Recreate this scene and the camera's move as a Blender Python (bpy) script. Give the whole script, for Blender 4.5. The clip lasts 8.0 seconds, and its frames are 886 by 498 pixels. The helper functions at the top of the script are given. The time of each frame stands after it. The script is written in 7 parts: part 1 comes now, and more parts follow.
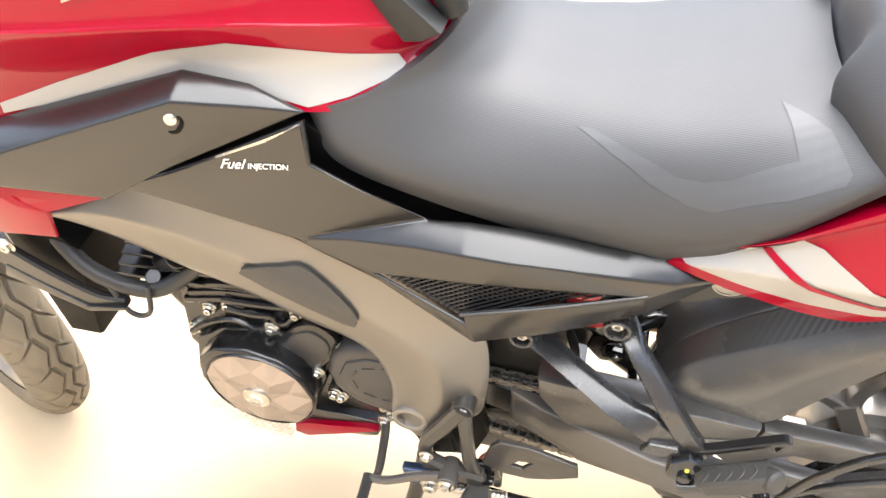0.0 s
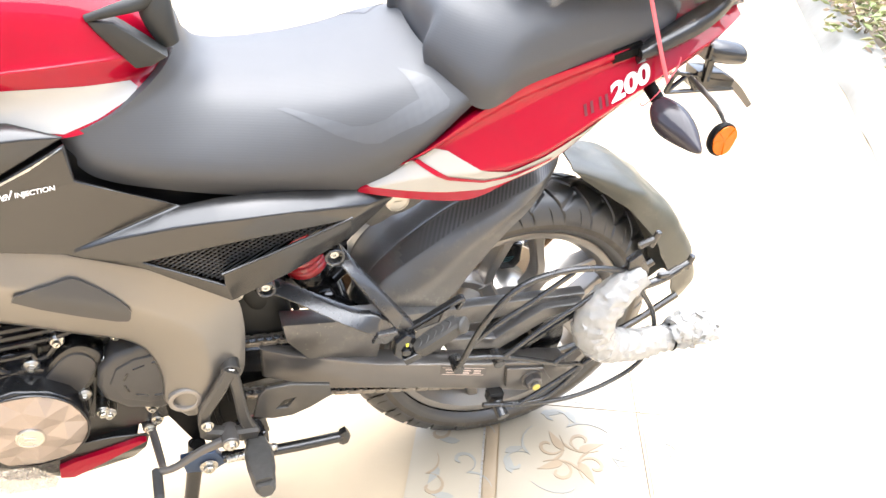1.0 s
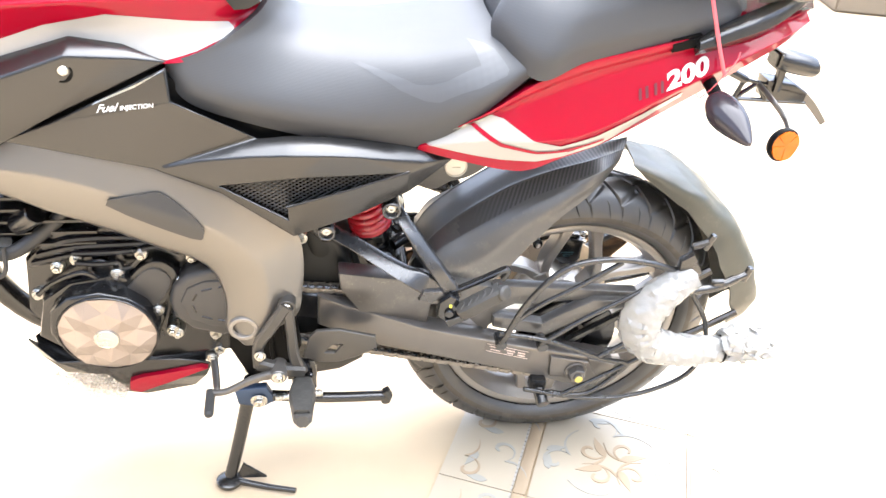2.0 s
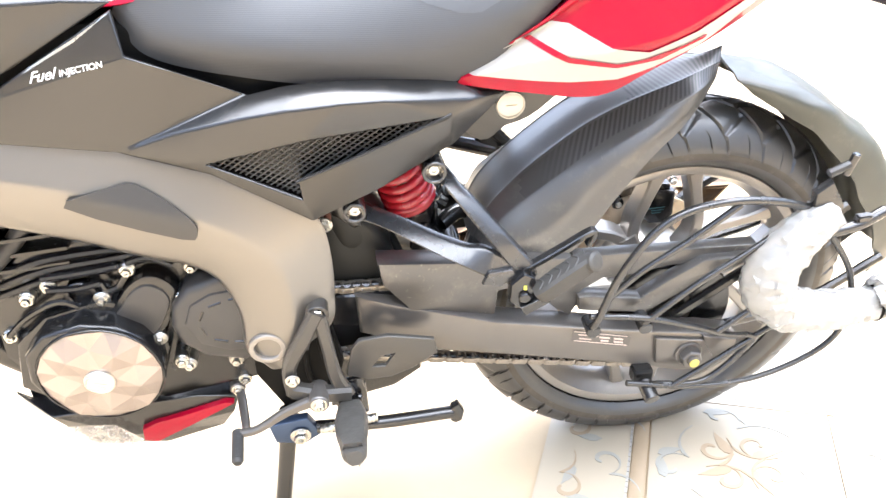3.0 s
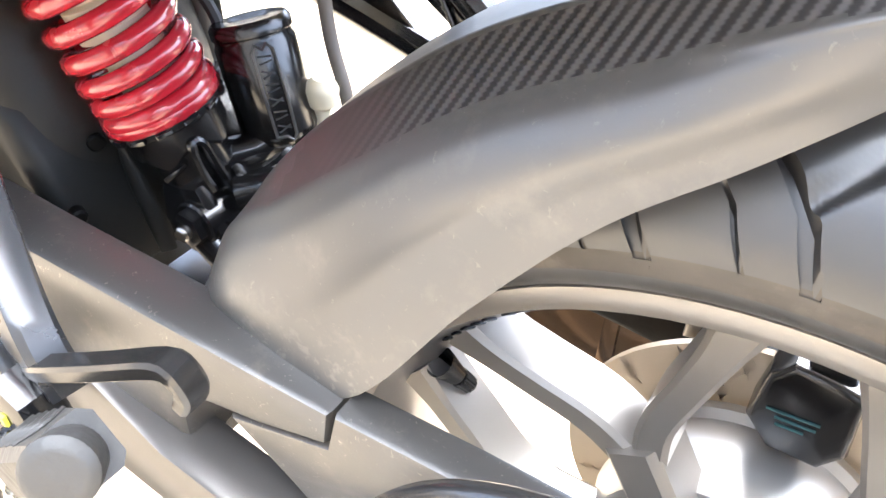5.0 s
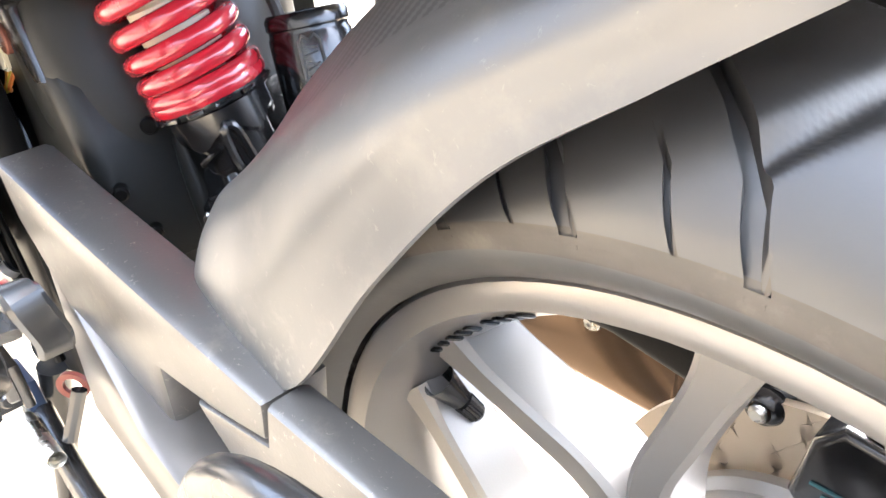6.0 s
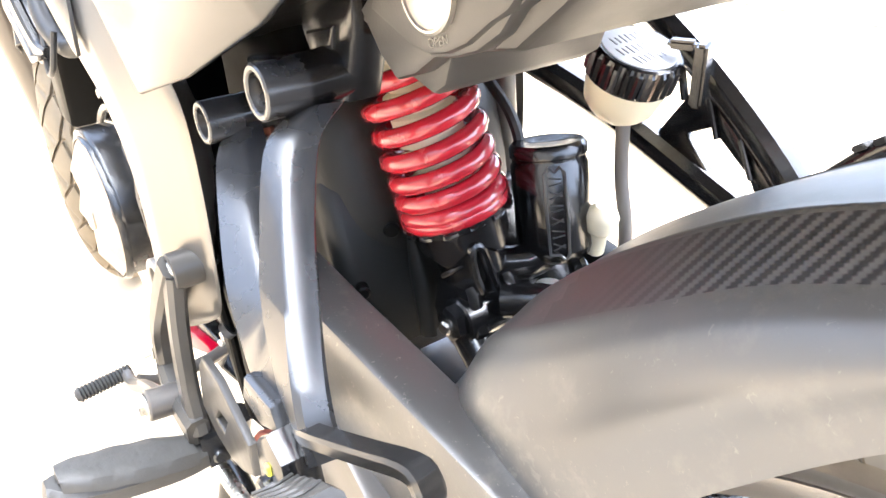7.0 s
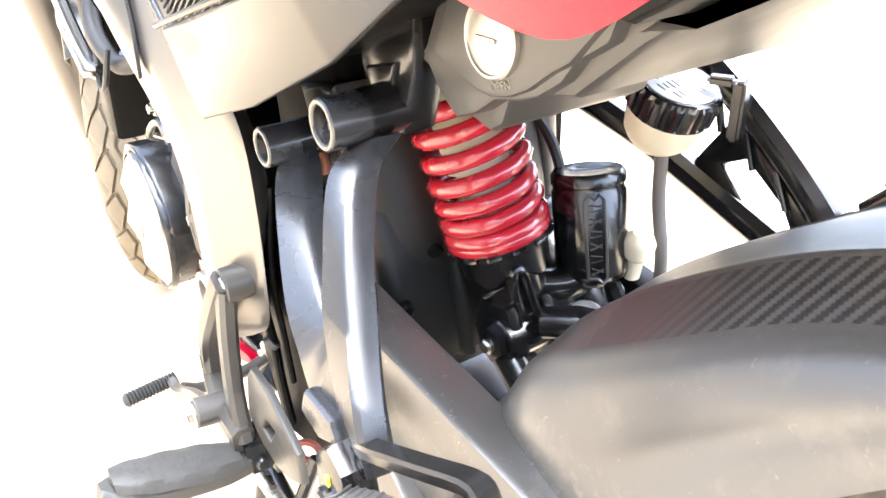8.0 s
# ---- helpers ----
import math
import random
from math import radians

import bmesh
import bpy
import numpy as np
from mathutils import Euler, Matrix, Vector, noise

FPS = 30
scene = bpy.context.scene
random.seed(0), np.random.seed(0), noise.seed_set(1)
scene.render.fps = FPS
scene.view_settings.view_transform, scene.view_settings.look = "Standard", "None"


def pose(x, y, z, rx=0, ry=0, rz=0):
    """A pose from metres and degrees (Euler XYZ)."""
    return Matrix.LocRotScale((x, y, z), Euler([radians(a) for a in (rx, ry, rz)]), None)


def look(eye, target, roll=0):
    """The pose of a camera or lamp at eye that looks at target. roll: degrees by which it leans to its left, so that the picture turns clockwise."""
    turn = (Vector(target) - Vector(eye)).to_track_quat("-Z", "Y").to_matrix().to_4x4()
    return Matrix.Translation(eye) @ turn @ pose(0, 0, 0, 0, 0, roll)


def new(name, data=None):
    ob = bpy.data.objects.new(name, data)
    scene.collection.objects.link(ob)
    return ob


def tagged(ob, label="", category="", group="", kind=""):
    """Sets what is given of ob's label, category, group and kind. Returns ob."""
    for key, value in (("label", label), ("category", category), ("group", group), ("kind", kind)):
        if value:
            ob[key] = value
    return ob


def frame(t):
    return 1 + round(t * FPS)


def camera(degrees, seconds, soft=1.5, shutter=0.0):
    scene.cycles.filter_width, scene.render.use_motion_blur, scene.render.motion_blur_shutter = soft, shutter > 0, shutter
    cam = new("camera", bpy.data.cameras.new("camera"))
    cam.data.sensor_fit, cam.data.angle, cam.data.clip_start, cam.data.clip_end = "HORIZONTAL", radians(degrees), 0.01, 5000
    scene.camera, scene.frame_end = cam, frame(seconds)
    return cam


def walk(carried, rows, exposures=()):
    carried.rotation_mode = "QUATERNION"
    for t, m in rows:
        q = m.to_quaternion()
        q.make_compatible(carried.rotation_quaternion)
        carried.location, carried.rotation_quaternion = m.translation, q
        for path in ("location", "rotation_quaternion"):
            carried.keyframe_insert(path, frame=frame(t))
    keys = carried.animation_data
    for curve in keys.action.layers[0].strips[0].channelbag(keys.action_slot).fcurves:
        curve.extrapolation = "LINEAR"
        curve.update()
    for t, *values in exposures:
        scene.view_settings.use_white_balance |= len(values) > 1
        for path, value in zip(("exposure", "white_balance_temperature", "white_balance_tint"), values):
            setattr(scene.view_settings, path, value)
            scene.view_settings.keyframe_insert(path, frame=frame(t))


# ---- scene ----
LEAN_DEGREES = 10.0
# the motorcycle stands on its side stand, leaning to its left
BIKE = Matrix.Translation((0, 0, 0.0069)) @ Matrix.Rotation(radians(LEAN_DEGREES), 4, "X")
cam = camera(59.85, 8.0)
PATH = [
    (0, (-0.379, -0.858, 1.136), (-0.774, 0.704, -0.049), -0.1),
    (0.2, (-0.399, -0.933, 1.143), (-0.65, 0.719, 0.044), -0.3),
    (0.5, (-0.488, -1.037, 1.147), (-0.29, 0.674, 0.13), 0.3),
    (0.7, (-0.499, -1.112, 1.146), (-0.135, 0.582, 0.148), -0.7),
    (1, (-0.521, -1.171, 1.16), (0.066, 0.456, 0.155), 1.6),
    (1.5, (-0.486, -1.272, 1.136), (0.023, 0.436, 0.229), 4.9),
    (2, (-0.459, -1.31, 1.084), (-0.14, 0.447, 0.182), 4.2),
    (2.2, (-0.454, -1.315, 1.065), (-0.18, 0.452, 0.17), 3.5),
    (3.3, (-0.429, -0.964, 0.863), (-0.235, 0.833, 0.006), -6.5),
    (3.5, (-0.39, -0.897, 0.831), (-0.197, 0.924, 0.027), -6.7),
    (4, (-0.171, -0.73, 0.775), (-0.193, 1.13, 0.04), -2.8),
    (4.3, (-0.085, -0.614, 0.74), (-0.321, 1.195, -0.079), -0.4),
    (4.5, (-0.042, -0.531, 0.717), (-0.441, 1.225, -0.153), 1.6),
    (4.7, (-0.021, -0.471, 0.699), (-0.634, 1.181, -0.248), 3.0),
    (5.8, (0.075, -0.327, 0.632), (-1.206, 0.962, -0.202), 2.6),
    (6, (0.068, -0.326, 0.63), (-1.236, 0.95, -0.189), 2.7),
    (6.5, (0.05, -0.351, 0.651), (-1.305, 0.858, -0.187), 4.1),
    (6.7, (0.034, -0.375, 0.672), (-1.352, 0.808, -0.153), 5.4),
    (7, (0.003, -0.412, 0.695), (-1.428, 0.743, -0.09), 6.7),
    (7.5, (-0.017, -0.439, 0.705), (-1.504, 0.656, -0.064), 7.8),
    (8, (0.006, -0.437, 0.71), (-1.462, 0.682, -0.06), 7.3),
]
walk(cam, [(t, look(eye, target, roll)) for t, eye, target, roll in PATH],
     exposures=[(0.0, 2.32, 6400, 10), (0.5, 2.52, 6250, 10), (1.0, 2.55, 6100, 10), (3.5, 3.05, 5850, 10), (4.5, 3.25, 5850, 10), (6.0, 3.85, 5750, 10), (6.5, 3.5, 5800, 10), (7.0, 3.6, 5850, 10), (7.5, 3.2, 5900, 10), (8.0, 3.7, 5900, 10)])

# ---- light: a bright overcast sky ----
world = bpy.data.worlds.new("sky")
scene.world = world
world.use_nodes = True
wn = world.node_tree.nodes
sky = wn.new("ShaderNodeTexSky")
sky.sky_type = "NISHITA"
sky.sun_disc = False
sky.sun_elevation, sky.sun_rotation = radians(70), radians(20)
sky.air_density, sky.dust_density = 1.0, 4.0
haze = wn.new("ShaderNodeHueSaturation")
haze.inputs["Saturation"].default_value = 0.6
world.node_tree.links.new(sky.outputs[0], haze.inputs["Color"])
world.node_tree.links.new(haze.outputs[0], wn["Background"].inputs[0])
wn["Background"].inputs[1].default_value = 0.13
sun_data = bpy.data.lights.new("sun", "SUN")
sun_data.energy, sun_data.angle, sun_data.color = 1.9, radians(85), (1.0, 0.96, 0.9)
sun = new("sun", sun_data)
sun.matrix_world = look((0.9, -0.5, 5.2), (0, 0, 0))


# ---- materials ----
def material(name, colour, rough=0.5, metal=0.0, coat=0.0, var=0.15, scale=12.0, bump=0.0, bump_scale=400.0, rough_var=0.1, transmission=0.0, alpha=1.0, specular=0.5, dust=0.0, ior=1.5, specks=0.0):
    m = bpy.data.materials.new(name)
    m.use_nodes = True
    t, L = m.node_tree.nodes, m.node_tree.links.new
    b = t["Principled BSDF"]
    b.inputs["Roughness"].default_value = rough
    b.inputs["Metallic"].default_value = metal
    b.inputs["IOR"].default_value = ior
    b.inputs["Coat Weight"].default_value = coat
    b.inputs["Coat Roughness"].default_value = 0.06
    b.inputs["Transmission Weight"].default_value = transmission
    b.inputs["Alpha"].default_value = alpha
    b.inputs["Specular IOR Level"].default_value = specular
    co = t.new("ShaderNodeTexCoord")
    n1 = t.new("ShaderNodeTexNoise")
    n1.inputs["Scale"].default_value, n1.inputs["Detail"].default_value = scale, 6
    L(co.outputs["Object"], n1.inputs["Vector"])
    mix = t.new("ShaderNodeMix")
    mix.data_type = "RGBA"
    lo = [c * (1 - var) for c in colour]
    hi = [min(1.0, c * (1 + var)) for c in colour]
    mix.inputs["A"].default_value, mix.inputs["B"].default_value = (*lo, 1), (*hi, 1)
    L(n1.outputs["Fac"], mix.inputs["Factor"])
    last = mix.outputs["Result"]
    if dust:
        n3 = t.new("ShaderNodeTexNoise")
        n3.inputs["Scale"].default_value, n3.inputs["Detail"].default_value, n3.inputs["Roughness"].default_value = 26, 12, 0.7
        L(co.outputs["Object"], n3.inputs["Vector"])
        ramp = t.new("ShaderNodeMapRange")
        ramp.inputs["From Min"].default_value, ramp.inputs["From Max"].default_value = 0.55, 0.8
        ramp.inputs["To Max"].default_value = dust
        L(n3.outputs["Fac"], ramp.inputs["Value"])
        dm = t.new("ShaderNodeMix")
        dm.data_type = "RGBA"
        dm.inputs["B"].default_value = (0.42, 0.36, 0.28, 1)
        L(ramp.outputs["Result"], dm.inputs["Factor"])
        L(last, dm.inputs["A"])
        last = dm.outputs["Result"]
    if specks:
        n5 = t.new("ShaderNodeTexNoise")
        n5.inputs["Scale"].default_value, n5.inputs["Detail"].default_value, n5.inputs["Roughness"].default_value = 230, 5, 0.65
        n5.inputs["Distortion"].default_value = 0.8
        L(co.outputs["Object"], n5.inputs["Vector"])
        r5 = t.new("ShaderNodeMapRange")
        r5.inputs["From Min"].default_value, r5.inputs["From Max"].default_value, r5.inputs["To Max"].default_value = 0.63, 0.70, specks
        L(n5.outputs["Fac"], r5.inputs["Value"])
        sm = t.new("ShaderNodeMix")
        sm.data_type = "RGBA"
        sm.inputs["B"].default_value = (0.5, 0.45, 0.37, 1)
        L(r5.outputs["Result"], sm.inputs["Factor"])
        L(last, sm.inputs["A"])
        last = sm.outputs["Result"]
    L(last, b.inputs["Base Color"])
    rr = t.new("ShaderNodeMapRange")
    rr.inputs["To Min"].default_value, rr.inputs["To Max"].default_value = max(0.02, rough - rough_var), min(1, rough + rough_var)
    n4 = t.new("ShaderNodeTexNoise")
    n4.inputs["Scale"].default_value, n4.inputs["Detail"].default_value = scale * 3.3, 8
    L(co.outputs["Object"], n4.inputs["Vector"])
    L(n4.outputs["Fac"], rr.inputs["Value"])
    L(rr.outputs["Result"], b.inputs["Roughness"])
    if bump:
        n2 = t.new("ShaderNodeTexNoise")
        n2.inputs["Scale"].default_value, n2.inputs["Detail"].default_value = bump_scale, 3
        L(co.outputs["Object"], n2.inputs["Vector"])
        bp = t.new("ShaderNodeBump")
        bp.inputs["Strength"].default_value, bp.inputs["Distance"].default_value = bump, 0.001
        L(n2.outputs["Fac"], bp.inputs["Height"])
        L(bp.outputs["Normal"], b.inputs["Normal"])
    return m


RED = material("red_gloss_paint", (0.31, 0.0, 0.016), 0.5, specular=0.05, coat=0.65, var=0.05, rough_var=0.03)
CREAM = material("cream_paint", (0.38, 0.366, 0.338), 0.35, coat=0.6, var=0.04, rough_var=0.03)
SATIN = material("satin_black_plastic", (0.014, 0.0135, 0.013), 0.24, specular=0.7, ior=1.55, var=0.06, bump=0.02, bump_scale=900, rough_var=0.05)
FRAME = material("pewter_frame_paint", (0.215, 0.202, 0.184), 0.29, metal=0.75, var=0.03, scale=3.0, rough_var=0.015)
ALLOY = material("dark_grey_cast_metal", (0.155, 0.145, 0.133), 0.3, metal=0.6, var=0.1, bump=0.05, bump_scale=700, rough_var=0.05, dust=0.05)
DARK = material("deep_black_plastic", (0.0025, 0.0025, 0.0025), 0.5, specular=0.14, var=0.2, bump=0.1)
BLACK = material("black_enamel", (0.007, 0.007, 0.0075), 0.2, specular=0.85, var=0.2, bump=0.05, bump_scale=300, rough_var=0.08)
RUBBER = material("black_rubber", (0.03, 0.03, 0.03), 0.62, var=0.15, bump=0.15, bump_scale=500)
TYRE = material("tyre_rubber", (0.016, 0.016, 0.0165), 0.42, specular=0.7, ior=1.75, var=0.15, bump=0.06, bump_scale=350, dust=0.05)
SEATMAT = material("seat_vinyl", (0.056, 0.058, 0.062), 0.55, specular=0.45, var=0.05, rough_var=0.03)
SEATGLOSS = material("smooth_seat_vinyl", (0.068, 0.071, 0.077), 0.5, specular=0.5, var=0.04, rough_var=0.03)
TYRE_DUSTY = material("dusty_tyre_rubber", (0.15, 0.125, 0.088), 0.6, var=0.3, scale=30, bump=0.1, bump_scale=350)
HOSE = material("hose_rubber", (0.03, 0.03, 0.03), 0.45)
STEEL = material("bright_zinc", (0.62, 0.6, 0.55), 0.28, metal=1.0, var=0.1)
SPRINGRED = material("red_spring_paint", (0.40, 0.014, 0.026), 0.25, coat=1.0, var=0.05)
CONCRETE = material("pale_concrete", (0.45, 0.355, 0.235), 0.75, var=0.14, scale=4.0, bump=0.3, bump_scale=60, specular=0.3)


def add_lines(m, way, period, depth):
    """Fine parallel ribs pressed into a surface."""
    t, L = m.node_tree.nodes, m.node_tree.links.new
    co = t.new("ShaderNodeTexCoord")
    dot = t.new("ShaderNodeVectorMath")
    dot.operation = "DOT_PRODUCT"
    dot.inputs[1].default_value = [2 * math.pi / period * c for c in way]
    L(co.outputs["Object"], dot.inputs[0])
    sn = t.new("ShaderNodeMath")
    sn.operation = "SINE"
    L(dot.outputs["Value"], sn.inputs[0])
    bp = t.new("ShaderNodeBump")
    bp.inputs["Strength"].default_value, bp.inputs["Distance"].default_value = 1.0, depth
    L(sn.outputs[0], bp.inputs["Height"])
    L(bp.outputs["Normal"], t["Principled BSDF"].inputs["Normal"])


def add_film(m, centre, lo, hi, colour, amount):
    """A dried dust film on a wheel, inside a radius, worn through in patches."""
    t, L = m.node_tree.nodes, m.node_tree.links.new
    b = t["Principled BSDF"]
    co = t.new("ShaderNodeTexCoord")
    sp = t.new("ShaderNodeVectorMath")
    sp.operation = "SUBTRACT"
    sp.inputs[1].default_value = centre
    L(co.outputs["Object"], sp.inputs[0])
    fl = t.new("ShaderNodeVectorMath")
    fl.operation = "MULTIPLY"
    fl.inputs[1].default_value = (1, 0, 1)
    L(sp.outputs[0], fl.inputs[0])
    ab = t.new("ShaderNodeVectorMath")
    ab.operation = "LENGTH"
    L(fl.outputs[0], ab.inputs[0])
    mr = t.new("ShaderNodeMapRange")
    mr.inputs["From Min"].default_value, mr.inputs["From Max"].default_value = lo, hi
    L(ab.outputs["Value"], mr.inputs["Value"])
    nz = t.new("ShaderNodeTexNoise")
    nz.inputs["Scale"].default_value, nz.inputs["Detail"].default_value = 35, 8
    L(co.outputs["Object"], nz.inputs["Vector"])
    mu = t.new("ShaderNodeMath")
    mu.operation = "MULTIPLY"
    L(mr.outputs["Result"], mu.inputs[0])
    L(nz.outputs["Fac"], mu.inputs[1])
    m2 = t.new("ShaderNodeMath")
    m2.operation = "MULTIPLY"
    L(mu.outputs[0], m2.inputs[0])
    m2.inputs[1].default_value = amount
    mx = t.new("ShaderNodeMix")
    mx.data_type = "RGBA"
    mx.inputs["B"].default_value = (*colour, 1)
    L(m2.outputs[0], mx.inputs["Factor"])
    L(b.inputs["Base Color"].links[0].from_socket, mx.inputs["A"])
    L(mx.outputs["Result"], b.inputs["Base Color"])


add_lines(SEATMAT, (0.1, 0.75, 0.9), 0.0022, 0.000022)
add_film(TYRE, (0, 0, 0.307), 0.262, 0.254, (0.085, 0.07, 0.05), 0.25)


# ---- mesh helpers ----
def part(name, bm, mat, parent=None, label="", sharp=38, smooth=True):
    me = bpy.data.meshes.new(name)
    bmesh.ops.recalc_face_normals(bm, faces=bm.faces)
    bm.to_mesh(me)
    bm.free()
    for f in me.polygons:
        f.use_smooth = smooth
    if smooth:
        me.set_sharp_from_angle(angle=radians(sharp))
    me.materials.append(mat)
    ob = new(name, me)
    if parent:
        ob.parent = parent
    if label:
        ob["label"] = label
    return ob


def join(*bms):
    a = bms[0]
    for b in bms[1:]:
        me = bpy.data.meshes.new("tmp")
        b.to_mesh(me)
        b.free()
        a.from_mesh(me)
        bpy.data.meshes.remove(me)
    return a


def mirror(bm, y=0.0):
    """Adds the mirror image across the middle plane."""
    c = bm.copy()
    for v in c.verts:
        v.co.y = 2 * y - v.co.y
    bmesh.ops.reverse_faces(c, faces=c.faces)
    return join(bm, c)


def crom(pts, n):
    """A smooth curve through pts, n steps a span."""
    pts = [Vector(p) for p in pts]
    if n <= 1:
        return pts
    out = []
    for i in range(len(pts) - 1):
        p1, p2 = pts[i], pts[i + 1]
        p0 = pts[i - 1] if i else 2 * p1 - p2
        p3 = pts[i + 2] if i + 2 < len(pts) else 2 * p2 - p1
        for k in range(n):
            t = k / n
            out.append(0.5 * ((2 * p1) + (p2 - p0) * t + (2 * p0 - 5 * p1 + 4 * p2 - p3) * t * t + (3 * p1 - p0 - 3 * p2 + p3) * t ** 3))
    out.append(pts[-1])
    return out


def thicken(bm, thick):
    """Gives an open sheet an inner side and rims."""
    bm.normal_update()
    outer = bm.verts[:]
    rims = [e for e in bm.edges if len(e.link_faces) == 1]
    faces = bm.faces[:]
    inner = {v: bm.verts.new(v.co - v.normal * thick) for v in outer}
    for f in faces:
        bm.faces.new([inner[v] for v in reversed(f.verts)])
    for e in rims:
        f = next(g for g in e.link_faces if g in faces or True)
        a, b = e.verts
        loop = next(l for l in f.loops if l.edge == e)
        if loop.vert != a:
            a, b = b, a
        bm.faces.new((b, a, inner[a], inner[b]))
    return bm


def loft(rows, nu=5, nv=4, thick=0.0, close=False, caps=False):
    """A smooth sheet through rows of control points."""
    rows = [crom(r, nv) for r in rows]
    cols = [crom([r[j] for r in rows], nu) for j in range(len(rows[0]))]
    bm = bmesh.new()
    grid = [[bm.verts.new(c[i]) for c in cols] for i in range(len(cols[0]))]
    m = len(cols)
    for i in range(len(grid) - 1):
        for j in range(m if close else m - 1):
            k = (j + 1) % m
            bm.faces.new((grid[i][j], grid[i][k], grid[i + 1][k], grid[i + 1][j]))
    if caps:
        bm.faces.new(grid[0][::-1])
        bm.faces.new(grid[-1])
    bmesh.ops.recalc_face_normals(bm, faces=bm.faces)
    return thicken(bm, thick) if thick else bm


def tube(pts, r, n=10, k=6, squash=1.0):
    """A bar along a smooth line; r one radius or one a point."""
    path = crom(pts, k)
    rs = r if isinstance(r, (list, tuple)) else [r] * len(pts)
    rr = [v.x for v in crom([(a, 0, 0) for a in rs], k)]
    bm = bmesh.new()
    rings, side = [], None
    for i, p in enumerate(path):
        d = (path[min(i + 1, len(path) - 1)] - path[max(i - 1, 0)]).normalized()
        if side is None:
            side = d.orthogonal().normalized()
        side = (side - side.dot(d) * d).normalized()
        up = d.cross(side)
        rings.append([bm.verts.new(p + rr[i] * (math.cos(2 * math.pi * a / n) * side + squash * math.sin(2 * math.pi * a / n) * up)) for a in range(n)])
    for a, b in zip(rings, rings[1:]):
        for j in range(n):
            bm.faces.new((a[j], a[(j + 1) % n], b[(j + 1) % n], b[j]))
    bm.faces.new(rings[0][::-1])
    bm.faces.new(rings[-1])
    return bm


def beam(pts, w, d, k=5, ch=0.25):
    """A flat-sided bar with chamfered edges; w across in the bike's plane, d sideways."""
    path = crom(pts, k)
    ws = [v.x for v in crom([(a, 0, 0) for a in (w if isinstance(w, (list, tuple)) else [w] * len(pts))], k)]
    bm = bmesh.new()
    rings = []
    for i, p in enumerate(path):
        t = (path[min(i + 1, len(path) - 1)] - path[max(i - 1, 0)]).normalized()
        u = t.cross(Vector((0, 1, 0))).normalized()
        v = u.cross(t).normalized()
        a, b, c = ws[i] / 2, d / 2, min(ws[i], d) * ch
        rings.append([bm.verts.new(p + u * x + v * y) for x, y in ((a - c, -b), (a, -b + c), (a, b - c), (a - c, b), (-a + c, b), (-a, b - c), (-a, -b + c), (-a + c, -b))])
    for q, r in zip(rings, rings[1:]):
        for j in range(8):
            bm.faces.new((q[j], q[(j + 1) % 8], r[(j + 1) % 8], r[j]))
    bm.faces.new(rings[0][::-1])
    bm.faces.new(rings[-1])
    return bm


def lathe(profile, centre, axis=(0, 1, 0), n=32, spin=0.0, closed=False):
    """A turned body; profile: (along the axis, radius)."""
    axis = Vector(axis).normalized()
    side = axis.orthogonal().normalized()
    up = axis.cross(side)
    c = Vector(centre)
    bm = bmesh.new()
    rings = []
    for a, r in profile:
        if r < 1e-6:
            rings.append([bm.verts.new(c + a * axis)])
        else:
            rings.append([bm.verts.new(c + a * axis + r * (math.cos(spin + 2 * math.pi * j / n) * side + math.sin(spin + 2 * math.pi * j / n) * up)) for j in range(n)])
    pairs = list(zip(rings, rings[1:])) + ([(rings[-1], rings[0])] if closed else [])
    for a, b in pairs:
        for j in range(n):
            q = [a[j % len(a)], a[(j + 1) % len(a)], b[(j + 1) % len(b)], b[j % len(b)]]
            q = list(dict.fromkeys(q))
            if len(q) > 2:
                bm.faces.new(q)
    return bm


def rod(p, q, r, n=20, edge=0.0015, r2=None):
    """A capped cylinder with worn rims."""
    p, q = Vector(p), Vector(q)
    h = (q - p).length
    r2 = r2 or r
    e = min(edge, r * 0.4, h * 0.3)
    return lathe([(0, 0), (0, r - e), (e, r), (h - e, r2), (h, r2 - e), (h, 0)], p, q - p, n)


def bolt(p, d=(0, -1, 0), r=0.007, h=0.006):
    d = Vector(d).normalized()
    p = Vector(p)
    return join(rod(p, p + d * 0.002, r * 1.45, 18, 0.0006), lathe([(0, r), (h * 0.8, r), (h, r * 0.85), (h, r * 0.45), (h * 0.6, r * 0.4), (h * 0.6, 0)], p + d * 0.0015, d, 6))


def ring(p, d, r, w, h, n=28):
    """A boss with a bore."""
    return lathe([(0, r), (h - 0.001, r), (h, r - 0.001), (h, r - w + 0.001), (h - 0.001, r - w), (0, r - w)], p, d, n, closed=True)


